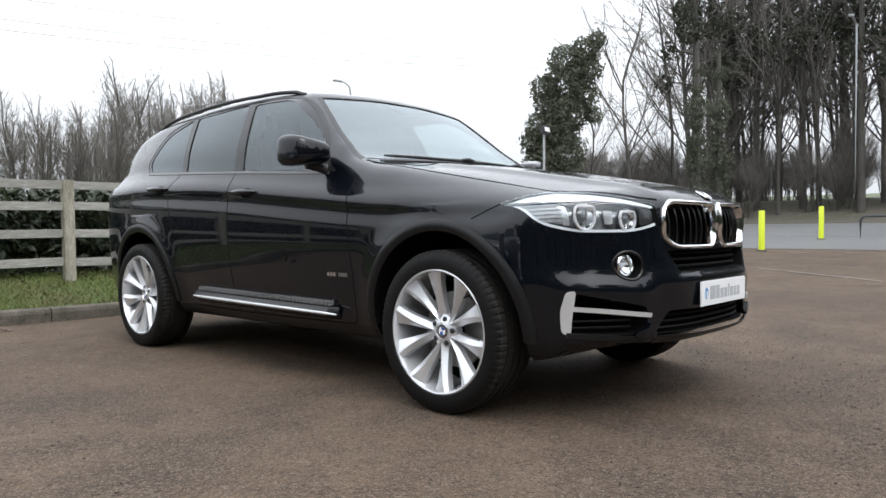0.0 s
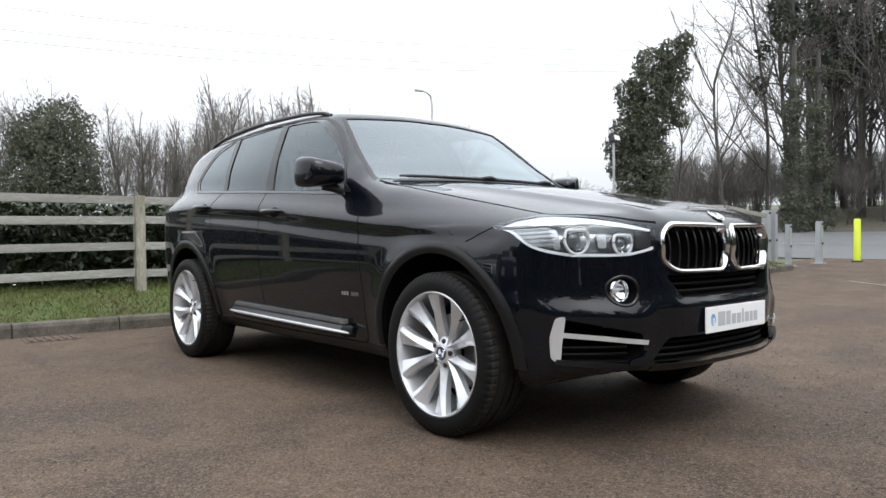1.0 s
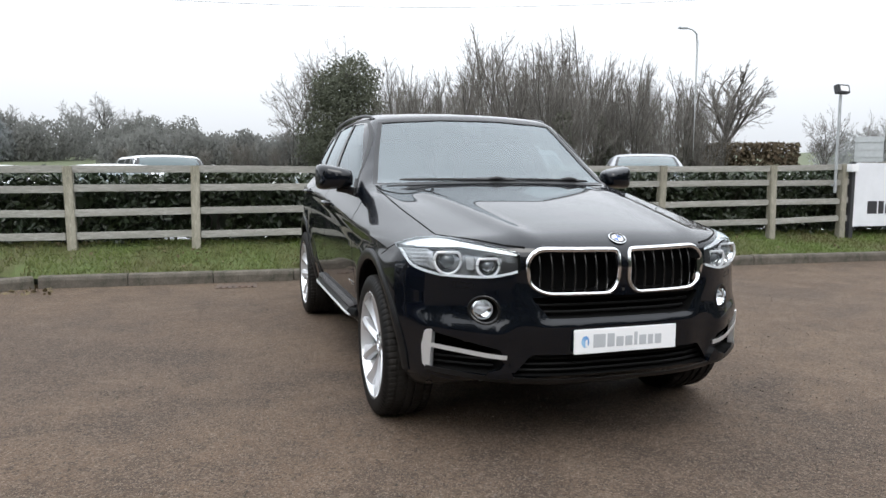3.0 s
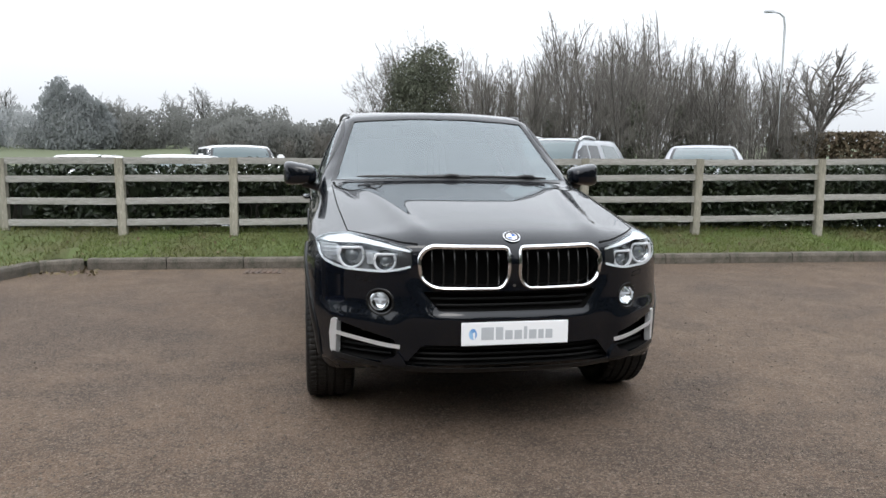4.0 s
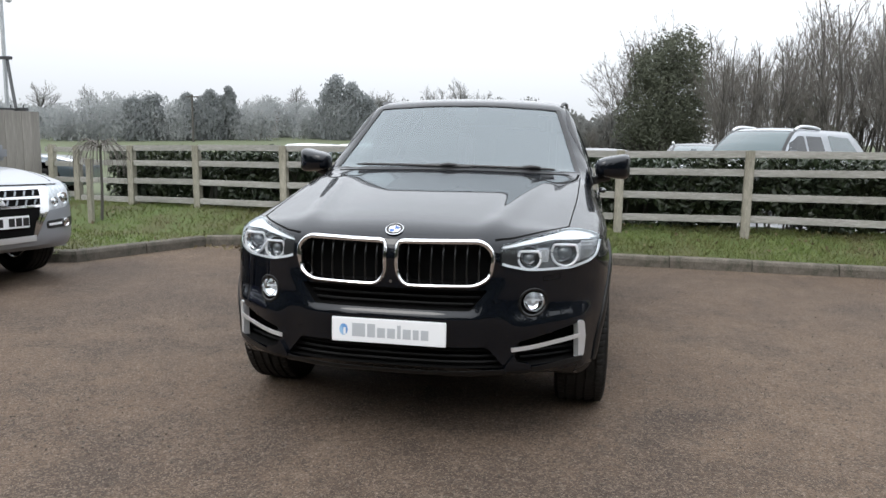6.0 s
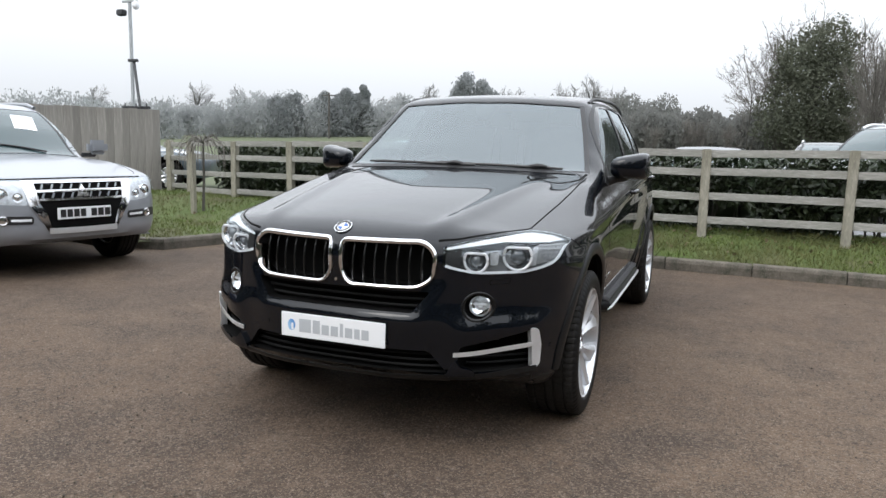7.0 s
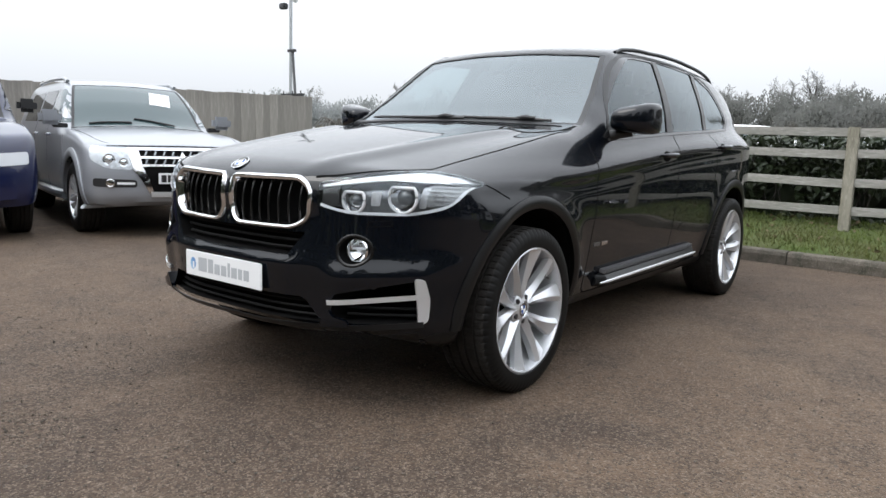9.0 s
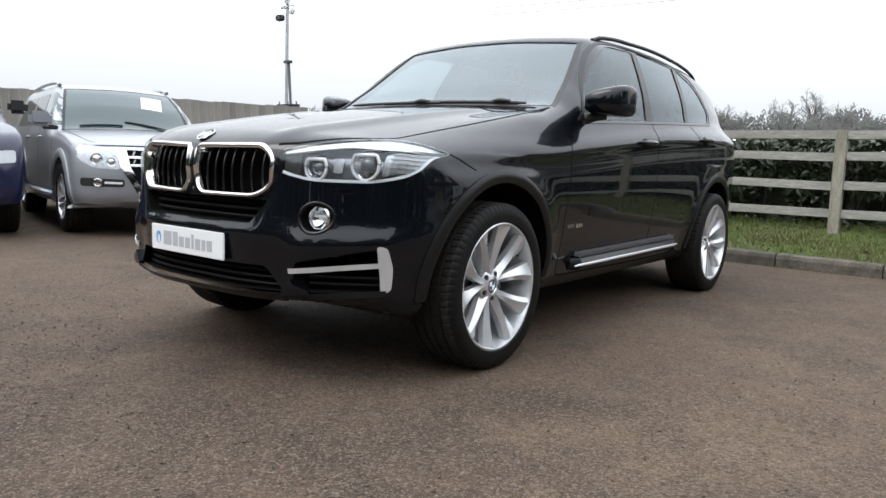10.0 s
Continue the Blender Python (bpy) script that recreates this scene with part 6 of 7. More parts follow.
M_PINE = material("pine_needles", (.044, .0496, .036), .8, var=.6, size=.8, color2=(.052, .052, .036), spec=.2, through_light=.25)
for k, (az, dist, h, w) in enumerate(((66.8, 41, 15, 1), (67.8, 46, 16, 1), (71, 47, 17, 1.2), (74, 46, 17, 1.3), (76.5, 48, 16, 1.2), (79, 46, 17, 1.3), (69, 52, 17, 1.2), (72.5, 54, 18, 1.3), (81.5, 50, 17, 1.3), (77.6, 44, 15, 1.2))):
    r3 = np.random.default_rng(700 + k)
    lumps = []
    for j in range(13):
        zz = h * (.52 + .44 * j / 12)
        a = r3.uniform(0, 6.28)
        q = (h - zz) * .16 + .6
        lumps.append((q * math.cos(a), q * math.sin(a), zz, r3.uniform(.40, .85) * w))
    ivy_tree((-3.3 + dist * math.sin(radians(az)), -2.2 + dist * math.cos(radians(az))), lumps, 2000, .15, "tall dark pine with a high ragged crown", 720 + k,
             [([(0, 0, 0), (.1, .1, h * .5), (0, 0, h * .97)], .22)] + [([(0, 0, l[2] - .4), (l[0] * .6, l[1] * .6, l[2] - .1), l[:3]], .06) for l in lumps], M_PINE, "pine_tree")
for k, (az, dist) in enumerate(((66.9, 39), (68.4, 40.5))):
    ivy_tree((-3.3 + dist * math.sin(radians(az)), -2.2 + dist * math.cos(radians(az))), [(.15 * math.sin(j), 0, .6 + .9 * j, .62 - .03 * j + .15 * math.sin(j * 2.3 + k)) for j in range(9)], 3200, .11, "tall trunk wrapped in dark ivy", 740 + k, [([(0, 0, 0), (0, 0, 9)], .25)])

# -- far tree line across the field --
# pale base colours put the haze of distance into these plants
M_FAR = material("mist_coloured_evergreen", (.37, .383, .38), .95, var=.25, size=.1, color2=(.33, .343, .34), spec=.05, through_light=.5)
M_FAR_BROWN = material("mist_coloured_scrub", (.215, .218, .205), .95, var=.4, size=.2, color2=(.16, .163, .152), spec=.05, through_light=.5)
M_FAR_DARK = material("mist_coloured_conifer", (.28, .295, .295), .95, var=.3, size=.3, color2=(.25, .265, .265), spec=.05, through_light=.5)
M_FAR_TWIG = material("mist_coloured_twigs", (.25, .25, .245), .95, var=.5, size=.3, color2=(.19, .19, .19))
rng = np.random.default_rng(55)


def far_clump(x, y, w, h, n, k, mat, conical=False, label="mist-coloured evergreen clump across the field", name="far_tree"):
    g = float(ground_z(x, y))
    lumps = []
    for j in range(14):
        s = j / 13
        lumps.append((rng.uniform(-.5, .5) * w * (.8 if conical else 1) * (1 - s * (.85 if conical else .35)), rng.uniform(-.4, .4), h * (.12 + .80 * s), max(.3, w * (.36 - .24 * s if conical else .30))))
    return tagged(ivy_tree((x, y), lumps, int(n * 8), .12, label, 800 + k, None, mat, name, hang=True), group="far trees")


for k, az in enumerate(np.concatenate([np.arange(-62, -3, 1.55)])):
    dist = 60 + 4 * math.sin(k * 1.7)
    far_clump(-1 + dist * math.sin(radians(az)), -4 + dist * math.cos(radians(az)), rng.uniform(2.4, 3.6), rng.uniform(1.8, 2.9), 420, k, M_FAR_BROWN if az > -15 else M_FAR, False, "mist-coloured far hedgerow across the field", "far_hedgerow")
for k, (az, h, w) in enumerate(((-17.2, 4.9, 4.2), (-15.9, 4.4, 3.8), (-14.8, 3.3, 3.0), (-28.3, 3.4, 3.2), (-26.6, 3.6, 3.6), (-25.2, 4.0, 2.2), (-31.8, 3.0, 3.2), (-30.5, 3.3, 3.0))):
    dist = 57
    far_clump(-1 + dist * math.sin(radians(az)), -4 + dist * math.cos(radians(az)), w, h, 1300, 60 + k, M_FAR_DARK, True, "mist-coloured conifer standing above the far hedgerow")
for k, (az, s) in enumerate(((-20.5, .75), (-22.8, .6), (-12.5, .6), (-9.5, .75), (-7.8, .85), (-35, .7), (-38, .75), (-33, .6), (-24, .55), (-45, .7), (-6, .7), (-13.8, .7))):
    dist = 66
    bare_tree("oak", 510, 6.4, 1, (-1 + dist * math.sin(radians(az)), -4 + dist * math.cos(radians(az)), 40.0 * k), s, "pale mist-coloured bare tree beyond the hedgerow", "far_bare_tree", M_FAR_TWIG, "far bare trees")
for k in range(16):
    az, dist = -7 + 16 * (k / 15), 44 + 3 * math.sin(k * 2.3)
    far_clump(-1 + dist * math.sin(radians(az)), -4 + dist * math.cos(radians(az)), 2.4, 1.45 + .5 * abs(math.sin(k)), 420, 80 + k, M_FAR_BROWN, False, "mist-coloured scrub at the edge of the field", "far_scrub")
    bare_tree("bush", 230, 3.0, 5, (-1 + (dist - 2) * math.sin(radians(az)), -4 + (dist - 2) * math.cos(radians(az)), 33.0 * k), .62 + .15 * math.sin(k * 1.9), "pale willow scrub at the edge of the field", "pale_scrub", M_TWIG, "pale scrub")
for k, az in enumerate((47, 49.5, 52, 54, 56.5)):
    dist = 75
    far_clump(-2 + dist * math.sin(radians(az)), -3 + dist * math.cos(radians(az)), 5, 2.0, 420, 110 + k, M_FAR, False, "mist-coloured far trees beyond the road", "far_tree")
# -- trees and hedges behind the viewer, seen in the paintwork --
for k in range(26):
    az = 100 + 165 * k / 25
    dist = 20 + 4 * math.sin(k * 2.1)
    x, y = dist * math.sin(radians(az)), dist * math.cos(radians(az))
    lumps = [(1.2 * math.sin(j * 2.1 + k), 1.0 * math.cos(j * 1.7), .9 + .62 * j, 1.5) for j in range(7 + k % 3)]
    ivy_tree((x, y), lumps, 1100, .40, "dense dark evergreen tree round the car park", 900 + k, [([(0, 0, 0), (0, 0, 3)], .2)], M_IVY, "evergreen_tree")
# -- small house, the mist put into its brick colour --
house = thing("far_house", "small mist-coloured brick house with a pitched roof", "house", pose(-24.5, 52, float(ground_z(-24.5, 52)), 0, 0, 20))
M_FARBRICK = material("mist_coloured_brick", (.22, .19, .18), .9, var=.4, size=2)
part("wall", block(0, 0, .6, 2.2, 1.6, 1.4), M_FARBRICK, house)
raw("roof", [(-1.2, -.95, 1.2), (1.2, -.95, 1.2), (1.2, .95, 1.2), (-1.2, .95, 1.2), (-1.2, 0, 2.1), (1.2, 0, 2.1)], [(0, 1, 5, 4), (2, 3, 4, 5), (0, 4, 3), (1, 2, 5), (0, 3, 2, 1)], M_FARBRICK, house)


# ---- other vehicles ----
M_SILVER = material("silver_metallic_paint", (.30, .312, .335), .34, .4, coat=.5, var=.15, size=6, color2=(.27, .28, .30))
M_NAVY = material("navy_paint", (.006, .010, .045), .3, coat=1.0, spec=.3)
M_PALEBLUE = material("pale_blue_paint", (.06, .08, .095), .35, .3, coat=.5)
M_WHITEPAINT = material("white_paint", (.74, .75, .75), .3, coat=.8)
M_GREYPAINT = material("grey_metallic_paint", (.24, .26, .28), .3, .4, coat=.8)
M_DARKPAINT = material("dark_grey_paint", (.03, .033, .038), .3, coat=.8)
M_DARKGLASS = material("dark_glass", (.012, .014, .016), .06, spec=.5)
M_PALEGLASS = material("teal_tinted_glass", (.040, .066, .070), .06, spec=.6, coat=.4)
M_BLACKBAR = material("black_print", (.01, .01, .01), .5)


def boxy_shape(W, H, hood, nose, tail, screen0, screen1, roof_end, belt, floor_z=.30, lean=.16, roof_drop=.04, back_lean=.25, kr=.10, hood_front=None, kf=.10):
    """A signed car shape. Front axle at y 0; nose, tail: ends; screen0, screen1: foot and head of the windscreen; belt: height of the glass."""
    hf = hood_front or hood - .12
    ridge = curve((nose, hf - .03), (nose + .12, hf), (screen0 - .5, hood - .03), (screen0, hood), ((screen0 + screen1) / 2, (hood + H) / 2 + .02), (screen1, H - .05), (screen1 + .25, H), (roof_end - .5, H), (roof_end, H - roof_drop))
    flank = curve((floor_z - .1, W - .12), (floor_z, W - .05), (floor_z + .15, W - .01), (.62, W), (belt - .12, W - .015), (belt, W - .045), (H, W - .045 - lean))

    def shape(x, y, z):
        x = np.abs(x)
        bow = .16 * (x / W) ** 2 * step01(screen0 - .3, screen0, y) * (1 - step01(screen1 + .3, screen1 + 1, y))
        f = smax(x - flank(z), z - (ridge(y - bow) - .05 * (x / W) ** 2), kr)
        f = smax(f, nose + .22 * (x / W) ** 4 + .06 * step01(.62, 1.0, z) + .05 * step01(.45, .3, z) - y, kf)
        f = smax(f, y - (tail - .08 * (x / W) ** 4 - back_lean * step01(belt, H, z)), .10)
        return smax(f, floor_z - z, .05)
    return shape


def shell(F, box_lo, box_hi, gap, fans, mat, axles, r, W, parent, label):
    v, f = grid_body(F, box_lo, box_hi, gap, fans)
    me = bpy.data.meshes.new("body")
    me.from_pydata([tuple(map(float, q)) for q in v], [], f)
    for m in (mat, M_VOID):
        me.materials.append(m)
    a = np.arange(40) * 2 * np.pi / 40
    cuts = [(*prism(np.stack([wy + r * np.cos(a), .37 + r * np.sin(a)], 1), "x", s * (W - .36), s * 1.4), 1) for wy in axles for s in (-1, 1)]
    return finish("body", carve(me, cuts), None, parent, label, True, 30)


def silver_suv():
    F = boxy_shape(.905, 1.70, 1.135, -.86, 3.95, .58, 1.30, 3.9, 1.14, .33, .20, .05, .18, .09, .965, .12)
    car2 = thing("silver_suv", "silver boxy off-road SUV with grey arches and chrome grille", "car", pose(-5.08, 1.87, 0, 0, 0, 75))
    shell(F, (-.5, -.2, .5), (.5, 3.2, .85), (.05, .06, .06), ((18, 18), (14, 10), (8, 24)), M_SILVER, (0, 2.78), .43, .905, car2, "silver metallic bodywork")
    for wy in (0, 2.78):
        for s in (-1, 1):
            car_wheel(car2, pose(s * .775, wy, .375, 20, 0, 0 if s > 0 else 180), .375, .235, .13, pairs=6, fine=False)
            a = np.linspace(radians(-8), radians(188), 40)
            arc = lambda q: np.stack([wy + q * np.cos(a), .375 + q * np.sin(a)], 1)
            v, n, rows = band_on(F, arc(.52), arc(.425), "x", s, .012, .05, .018)
            raw("arch_flare", v, ring_faces(n, rows, False), M_SILVER, car2, "flared silver wheel arch", True, 40)
    for s in (-1, 1):
        for o, m in (([(.72, 1.16), (1.42, 1.165), (1.50, 1.55), (1.28, 1.56), (1.0, 1.42)], M_PALEGLASS), ([(1.52, 1.165), (2.30, 1.17), (2.32, 1.55), (1.59, 1.555)], M_DARKGLASS), ([(2.42, 1.17), (3.42, 1.175), (3.30, 1.53), (2.44, 1.55)], M_DARKGLASS)):
            sheet_part("side_window", rounded(o, .03), F, "x", m, car2, "dark side glass", s, .003, .006, 4)
        line_part("side_moulding", [(.52, .62), (1.2, .62), (2.25, .62)], F, "x", M_SILVER, car2, s, .17, .02, 20, "silver door moulding")
        for l in ([(.50, 1.12), (.52, .8), (.50, .42)], [(1.47, 1.16), (1.47, .8), (1.45, .40)], [(2.36, 1.17), (2.38, .95), (2.30, .80)]):
            line_part("shut_line", l, F, "x", M_VOID, car2, s, .008, .001, 20)
        for hy in (1.30, 2.18):
            p = onto(F, [(hy, 1.02)], "x", s)[0]
            raw("door_handle", *pipe([(p[0], hy - .1, 1.02), (p[0] + s * .03, hy - .06, 1.02), (p[0] + s * .03, hy + .06, 1.02), (p[0], hy + .1, 1.02)], .014, 8), M_CHROME, car2, "chrome pull handle", True)
        raw("running_board", *pipe([(s * .88, .48, .36), (s * .93, .60, .37), (s * .94, 1.4, .37), (s * .93, 2.2, .37), (s * .88, 2.34, .36)], .055, 10), M_GREYPAINT, car2, "grey tubular running board", True)
        m = part("mirror", block(0, 0, 0, .24, .13, .17, .045), M_SILVER, car2, "silver door mirror", True, 80)
        m.matrix_local = pose(s * .98, .66, 1.215)
        part("mirror_foot", block(s * -.10, .02, -.09, .16, .06, .05, .01), M_TRIM, m)
        rail = onto(F, [(s * .64, y) for y in np.linspace(1.45, 3.3, 12)], "z") + np.array([0, 0, .055]) * np.sin(np.linspace(.15, math.pi - .15, 12))[:, None] ** .4
        raw("roof_rail", *pipe(rail, .022, 8), M_GREYPAINT, car2, "grey roof rail", True)
        # front lamps
        head = new("headlamp")
        head.parent = car2
        o = rounded(np.array([(.53, .915), (.84, .925), (.86, .80), (.74, .715), (.50, .70)]) * (s, 1), [.02, .05, .08, .06, .02])
        sheet_part("reflector", o, F, "y", M_REFLECT, head, "", 1, .004, .01, 5)
        for cx, cz, r in ((.70, .80, .062), (.575, .775, .045)):
            c = onto(F, [(s * cx, cz)], "y")[0]
            ob = raw("lamp_bowl", *lathe([(.0, r), (.012, r * .95), (.006, r * .7), (.012, r * .45), (.016, 1e-4)], 24), M_CHROME, head, "", True)
            ob.matrix_local = Matrix.Translation(Vector(c) + Vector((0, -.004, 0))) @ Vector((s * .25, -1, 0)).to_track_quat("X", "Z").to_matrix().to_4x4()
        ln = sheet_part("lens", inset(o, -.004), F, "y", M_LENS, head, "clear headlamp lens", 1, .022, .003, 6)
        ln.visible_shadow = False
        sheet_part("fog_bezel", rounded(np.array([(.46, .60), (.84, .615), (.84, .53), (.46, .525)]) * (s, 1), .03), F, "y", M_TRIM, car2, "dark fog lamp bezel", 1, .004, .02, 4)
        c = onto(F, [(s * .70, .568)], "y")[0]
        ob = raw("fog_lamp", *lathe([(0, .045), (.016, .043), (.018, .036), (.006, .03), (.01, 1e-4)], 24), M_CHROME, car2, "round chrome fog lamp", True)
        ob.matrix_local = Matrix.Translation(Vector(c) + Vector((0, -.004, 0))) @ Vector((s * .3, -1, 0)).to_track_quat("X", "Z").to_matrix().to_4x4()
        line_part("running_lamp", [(s * .48, .565), (s * .56, .566), (s * .64, .568)], F, "y", M_WHITE, car2, 1, .022, .012, 12, "white running lamp strip")
        sheet_part("grille_side", rounded(np.array([(.43, .92), (.535, .918), (.49, .70), (.42, .60), (.335, .45), (.30, .45), (.345, .62), (.40, .72)]) * (s, 1), .02), F, "y", M_CHROME, car2, "bright chrome grille side", 1, .012, .03, 4)
    sheet_part("grille_void", rounded([(-.44, .915), (.44, .915), (.40, .72), (.33, .45), (-.33, .45), (-.40, .72)], .02), F, "y", M_VOID, car2, "", 1, .004, .02, 5)
    for z, w in ((.905, .44), (.825, .42), (.745, .40)):
        line_part("grille_bar", [(-w, z), (-w / 2, z), (0, z), (w / 2, z), (w, z)], F, "y", M_CHROME, car2, 1, .022, .016, 24, "bright chrome grille bar")
    for i in range(9):
        x = -.36 + .09 * i
        for z in (.865, .785):
            line_part("grille_rib", [(x - .012, z - .022), (x, z), (x + .012, z + .022)], F, "y", M_GREYPAINT, car2, 1, .016, .010, 5)
    for k in range(3):
        a = radians(90 + 120 * k)
        p = np.array([(0, 0), (.030, .028), (0, .075), (-.030, .028)])
        q = np.stack([p[:, 0] * math.cos(a - math.pi / 2) - p[:, 1] * math.sin(a - math.pi / 2), p[:, 0] * math.sin(a - math.pi / 2) + p[:, 1] * math.cos(a - math.pi / 2) + .80], 1)
        sheet_part("badge", dense(q, .02), F, "y", M_CHROME, car2, "", 1, .030, .012, 2)
    line_part("skid_bar", [(-.33, .455), (0, .45), (.33, .455)], F, "y", M_SATIN, car2, 1, .05, .018, 16, "silver skid bar")
    c = onto(F, [(0, .615)], "y")[0]
    plate = part("number_plate", block(0, float(c[1]) - .024, .615, .52, .012, .111, .003), M_WHITE, car2, "white number plate with black bars")
    x = -.235
    for w in (.052, .052, .052, .052, 0, .056, .056, .056):
        if w:
            part("letter_bar", block(x + w / 2, float(c[1]) - .0315, .615, w, .002, .074, .0006), M_BLACKBAR, plate)
        x += (w or .028) + .012
    scr = [(-.74, .70), (-.4, .62), (0, .60), (.4, .62), (.74, .70), (.60, 1.31), (.3, 1.245), (0, 1.23), (-.3, 1.245), (-.60, 1.31)]
    sheet_part("windscreen", dense(np.array(scr), .06), F, "z", M_PALEGLASS, car2, "misted windscreen", 1, .004, .008, 8)
    so = dense(np.array(scr), .06)
    ring_part("screen_seal", so.mean(0) + (so - so.mean(0)) * 1.03, so.mean(0) + (so - so.mean(0)) * .985, F, "z", M_TRIM, car2, "", 1, .006, .01)
    sheet_part("price_card", rounded([(.22, 1.13), (.47, 1.145), (.42, .92), (.17, .91)], .005), F, "z", M_WHITE, car2, "white price card in the windscreen", 1, .007, .002, 3)
    for px in (-.15, .35):
        p = onto(F, [(px - .42 * q, .665 + .05 * q) for q in np.linspace(-.1, 1, 9)], "z") + np.array([0, 0, .02])
        raw("wiper", *pipe(p, .010, 6), M_TRIM, car2, "black windscreen wiper", True)
    for s in (-1, 1):
        line_part("shut_line", [(s * .80, .52), (s * .79, 0), (s * .74, -.45), (s * .68, -.62)], F, "z", M_VOID, car2, 1, .008, .001, 24)
    line_part("shut_line", [(-.70, .935), (-.35, .94), (0, .943), (.35, .94), (.70, .935)], F, "y", M_VOID, car2, 1, .010, .002, 24)


silver_suv()


def plain_car(name, label, F, at, paint, W, glass_sets, screen, wheelbase, R=.33, rails=None, low=(-.5, -.1, .5), high=(.5, 2.6, .8)):
    c = thing(name, label, "car", at)
    shell(F, low, high, (.07, .09, .08), ((12, 12), (10, 8), (6, 16)), paint, (0, wheelbase), R + .06, W, c, "")
    for wy in (0, wheelbase):
        for s in (-1, 1):
            car_wheel(c, pose(s * (W - .13), wy, R, 10, 0, 0 if s > 0 else 180), R, R * .63, .11, pairs=5, fine=False)
    for s in (-1, 1):
        for o, m in glass_sets:
            sheet_part("side_window", rounded(o, .03), F, "x", m, c, "", s, .003, .006, 4)
        m = part("mirror", block(s * (W + .09), .62, glass_sets[0][0][0][1] + .06, .20, .11, .15, .04), paint if name != "navy_van" else M_TRIM, c, "", True, 80)
        if rails:
            q = onto(F, [(s * rails[0], y) for y in np.linspace(rails[1], rails[2], 9)], "z") + np.array([0, 0, .06]) * np.sin(np.linspace(.1, math.pi - .1, 9))[:, None] ** .4
            raw("roof_rail", *pipe(q, .028, 8), M_SATIN, c, "silver roof rail", True)
        o = onto(F, [(s * (W - .22), .78)], "y")[0]
        sheet_part("headlamp", rounded(np.array([(W - .42, .84), (W - .10, .86), (W - .10, .74), (W - .40, .72)]) * (s, 1), .03), F, "y", M_LENS_PALE, c, "", 1, .004, .01, 3)
    so = dense(np.array(screen), .08)
    ring_part("screen_seal", so.mean(0) + (so - so.mean(0)) * 1.06, so.mean(0) + (so - so.mean(0)) * .97, F, "z", M_TRIM, c, "", 1, .006, .012)
    sheet_part("windscreen", dense(np.array(screen), .08), F, "z", M_PALEGLASS, c, "misted windscreen", 1, .004, .008, 6)
    sheet_part("grille", rounded([(-.35, .80), (.35, .80), (.32, .66), (-.32, .66)], .03), F, "y", M_TRIM, c, "", 1, .004, .02, 3)
    return c


M_LENS_PALE = material("pale_lamp_lens", (.55, .57, .60), .1, coat=1.0)


def screen_of(w0, w1, y0, y1):
    return [(-w0, y0 + .10), (-w0 / 2, y0 + .03), (0, y0), (w0 / 2, y0 + .03), (w0, y0 + .10), (w1, y1 + .10), (w1 / 2, y1 + .03), (0, y1), (-w1 / 2, y1 + .03), (-w1, y1 + .10)]


# navy van beside the silver car
F = boxy_shape(.93, 1.95, 1.20, -.85, 4.2, .35, 1.05, 4.15, 1.25, .33, .14, .04, .10, .10, 1.02, .12)
van = plain_car("navy_van", "dark navy van with black door mirrors", F, pose(-5.8, -.22, 0, 0, 0, 75), M_NAVY, .93, [([(.60, 1.27), (1.45, 1.27), (1.45, 1.72), (1.05, 1.72)], M_DARKGLASS)], screen_of(.74, .64, .42, 1.02), 3.0, .35)
# silver crew-cab pickup with a canopy, beyond the hedge
gz = lambda x, y: float(ground_z(x, y))
F = boxy_shape(.90, 1.66, 1.05, -.85, 4.2, .50, 1.28, 4.1, 1.08, .36, .19, .05, .45, .12, .90, .12)
pick = plain_car("grey_pickup", "grey double-cab pickup with canopy and silver roof rails", F, pose(3.35, 10.1, gz(3.35, 10.1), 0, 0, -41), M_GREYPAINT, .90,
                 [([(.78, 1.10), (1.50, 1.11), (1.52, 1.50), (1.32, 1.50), (1.02, 1.36)], M_DARKGLASS), ([(1.60, 1.11), (2.25, 1.12), (2.22, 1.50), (1.62, 1.50)], M_DARKGLASS), ([(2.55, 1.13), (3.75, 1.15), (3.40, 1.50), (2.52, 1.53)], M_PALEGLASS)],
                 screen_of(.72, .60, .55, 1.22), 3.0, .37, (.62, 1.35, 2.35))
F = boxy_shape(.90, 1.52, 1.02, -.85, 3.75, .45, 1.25, 3.5, 1.0, .25, .20, .08, .5, .12, .82, .15)
plain_car("silver_estate", "pale silver estate car parked beyond the hedge", F, pose(6.6, 8.9, gz(6.6, 8.9), 0, 0, -28), M_SILVER, .87, [([(.72, 1.02), (1.42, 1.02), (1.42, 1.28), (1.18, 1.28)], M_DARKGLASS), ([(1.50, 1.02), (2.25, 1.02), (2.22, 1.28), (1.50, 1.28)], M_DARKGLASS)],
          screen_of(.68, .56, .50, 1.18), 2.7, .31)
F = boxy_shape(.95, 1.52, 1.10, -.85, 3.85, .42, .85, 3.8, 1.12, .40, .10, .02, .10, .09, 1.02, .10)
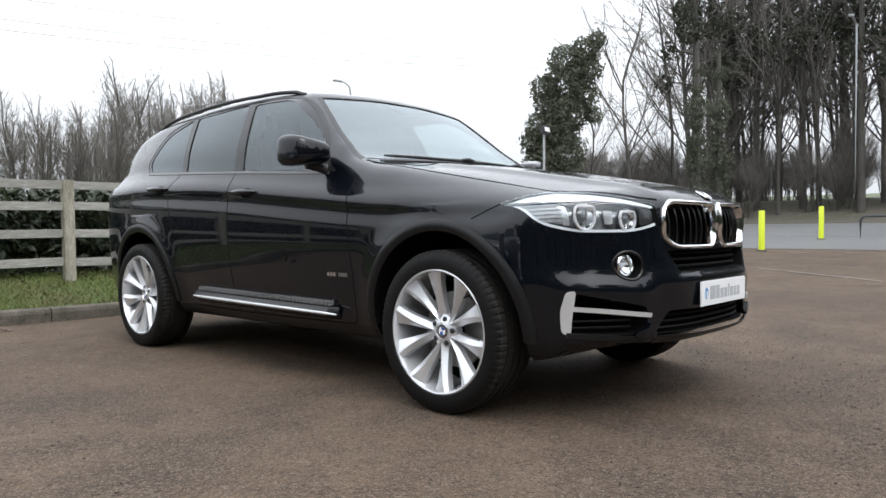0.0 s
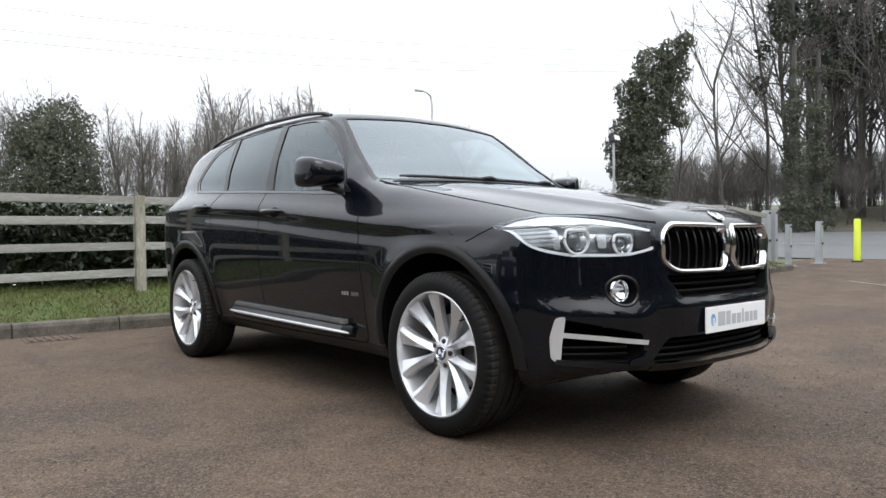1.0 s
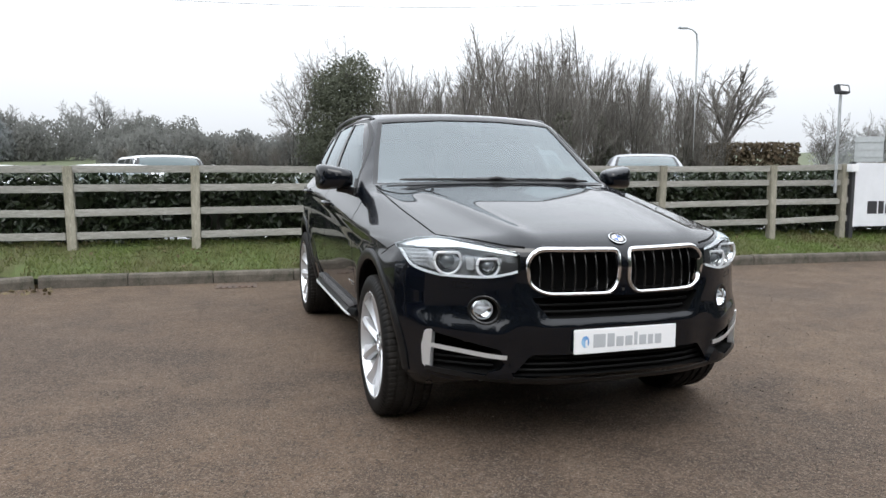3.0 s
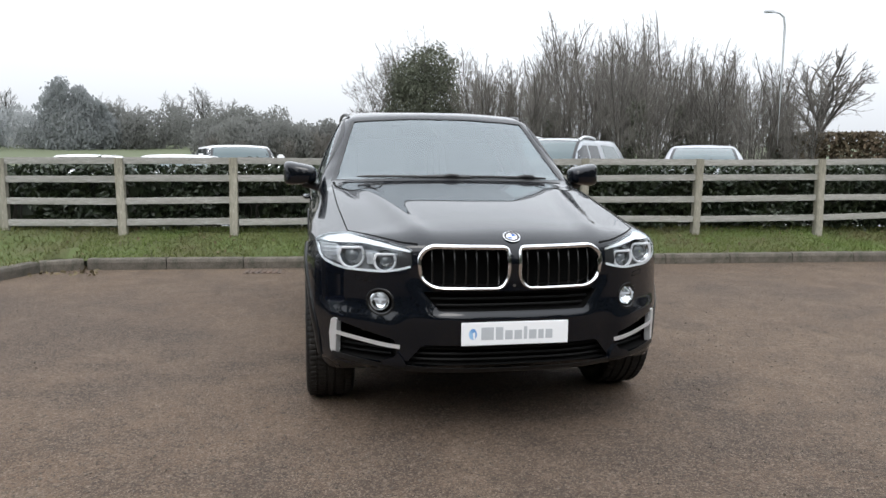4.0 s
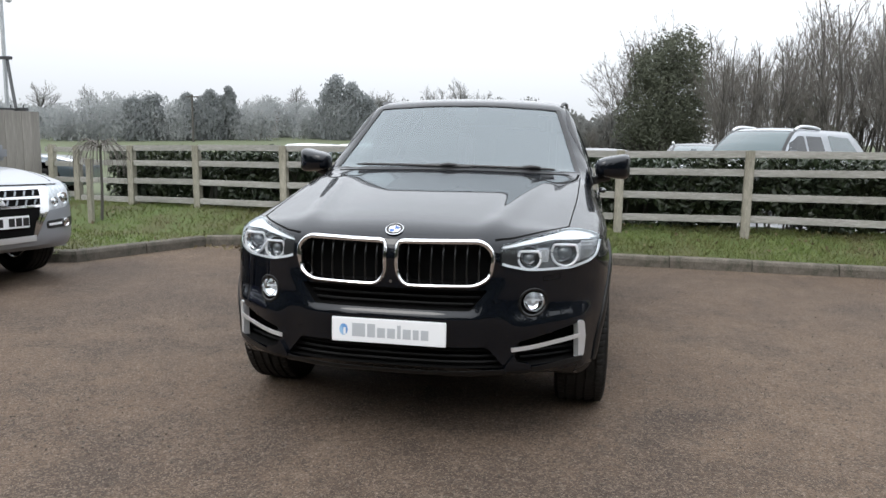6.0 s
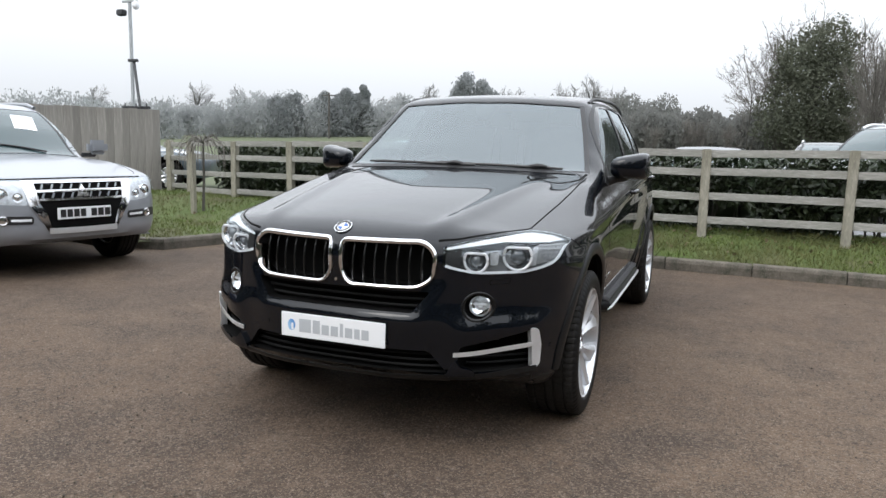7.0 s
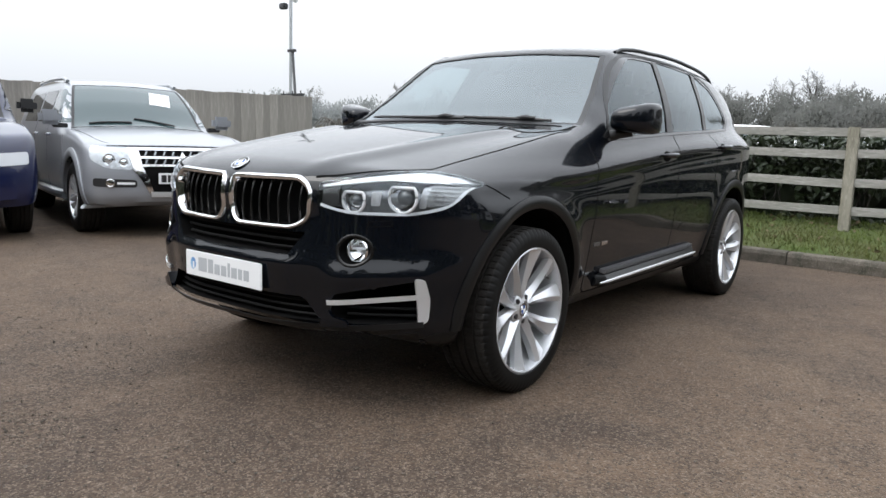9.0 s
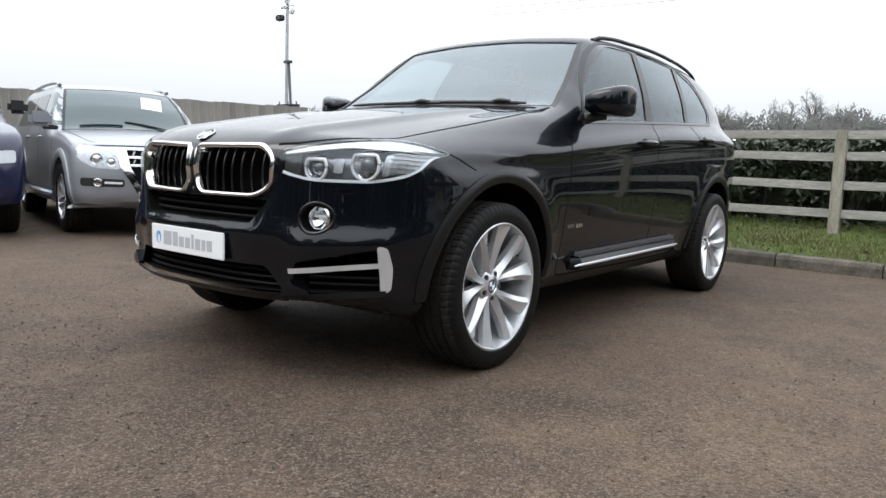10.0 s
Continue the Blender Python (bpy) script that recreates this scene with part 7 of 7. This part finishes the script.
plain_car("white_suv", "white boxy off-road car parked beyond the hedge", F, pose(-2.6, 15.4, gz(-2.6, 15.4), 0, 0, 14), M_WHITEPAINT, .95, [([(.55, 1.14), (1.25, 1.14), (1.25, 1.42), (.82, 1.42)], M_DARKGLASS), ([(1.33, 1.14), (2.1, 1.14), (2.1, 1.42), (1.33, 1.42)], M_DARKGLASS), ([(2.2, 1.14), (3.5, 1.14), (3.45, 1.42), (2.2, 1.42)], M_DARKGLASS)],
          screen_of(.78, .70, .46, .82), 2.8, .36)
F = boxy_shape(.87, 1.22, .90, -.85, 3.6, .45, 1.2, 3.3, .88, .25, .18, .08, .5, .12, .74, .15)
for i, (x, y, r, m, lab) in enumerate(((-6.05, 12.7, 4, M_WHITEPAINT, "white saloon car beyond the hedge, roof showing"), (-3.95, 11.7, 4, M_SILVER, "silver saloon car beyond the hedge, roof showing"), (1.0, 10.6, -6, M_DARKPAINT, "dark saloon car beyond the hedge"), (-3.35, 8.75, 2, M_WHITEPAINT, "white saloon car close behind the hedge"),
                                       (.2, 8.6, 0, M_WHITEPAINT, "low white saloon car close behind the hedge"), (12.5, 10.0, -20, M_WHITEPAINT, "white saloon car near the sign board"))):
    plain_car("saloon_car", lab, F, pose(x, y, gz(x, y) - (.12 if i == 4 else 0), 0, 0, r), m, .87, [([(.72, .90), (1.42, .90), (1.42, 1.02), (1.1, 1.02)], M_DARKGLASS), ([(1.5, .90), (2.3, .90), (2.2, 1.02), (1.5, 1.02)], M_DARKGLASS)], screen_of(.66, .54, .50, 1.12), 2.65, .30)
plain_car("blue_hatchback", "pale blue hatchback parked beyond the corner of the fence", F, pose(-10.35, 10.0, gz(-10.35, 10.0), 0, 0, 112), M_PALEBLUE, .87, [([(.72, .90), (1.42, .90), (1.42, 1.02), (1.1, 1.02)], M_DARKGLASS)], screen_of(.66, .54, .50, 1.12), 2.65, .30)
F = boxy_shape(.88, 1.40, 1.0, -.85, 3.7, .45, 1.25, 3.6, 1.02, .28, .18, .05, .4, .12, .84, .15)
plain_car("dark_estate", "dark estate car with roof rails beyond the hedge", F, pose(3.6, 14.2, gz(3.6, 14.2), 0, 0, -6), M_DARKPAINT, .88, [([(.72, 1.04), (1.42, 1.04), (1.42, 1.28), (1.15, 1.28)], M_DARKGLASS), ([(1.5, 1.04), (2.3, 1.04), (2.25, 1.28), (1.5, 1.28)], M_DARKGLASS)], screen_of(.68, .56, .5, 1.18), 2.7, .32, (.60, 1.4, 3.0))
plain_car("dark_hatchback", "dark hatchback waiting at the roadside", F, pose(24.4, 2.0, gz(24.4, 2.0), 0, 0, 178), M_DARKPAINT, .88, [([(.72, 1.04), (1.42, 1.04), (1.42, 1.28), (1.15, 1.28)], M_DARKGLASS)], screen_of(.68, .56, .5, 1.18), 2.7, .32)
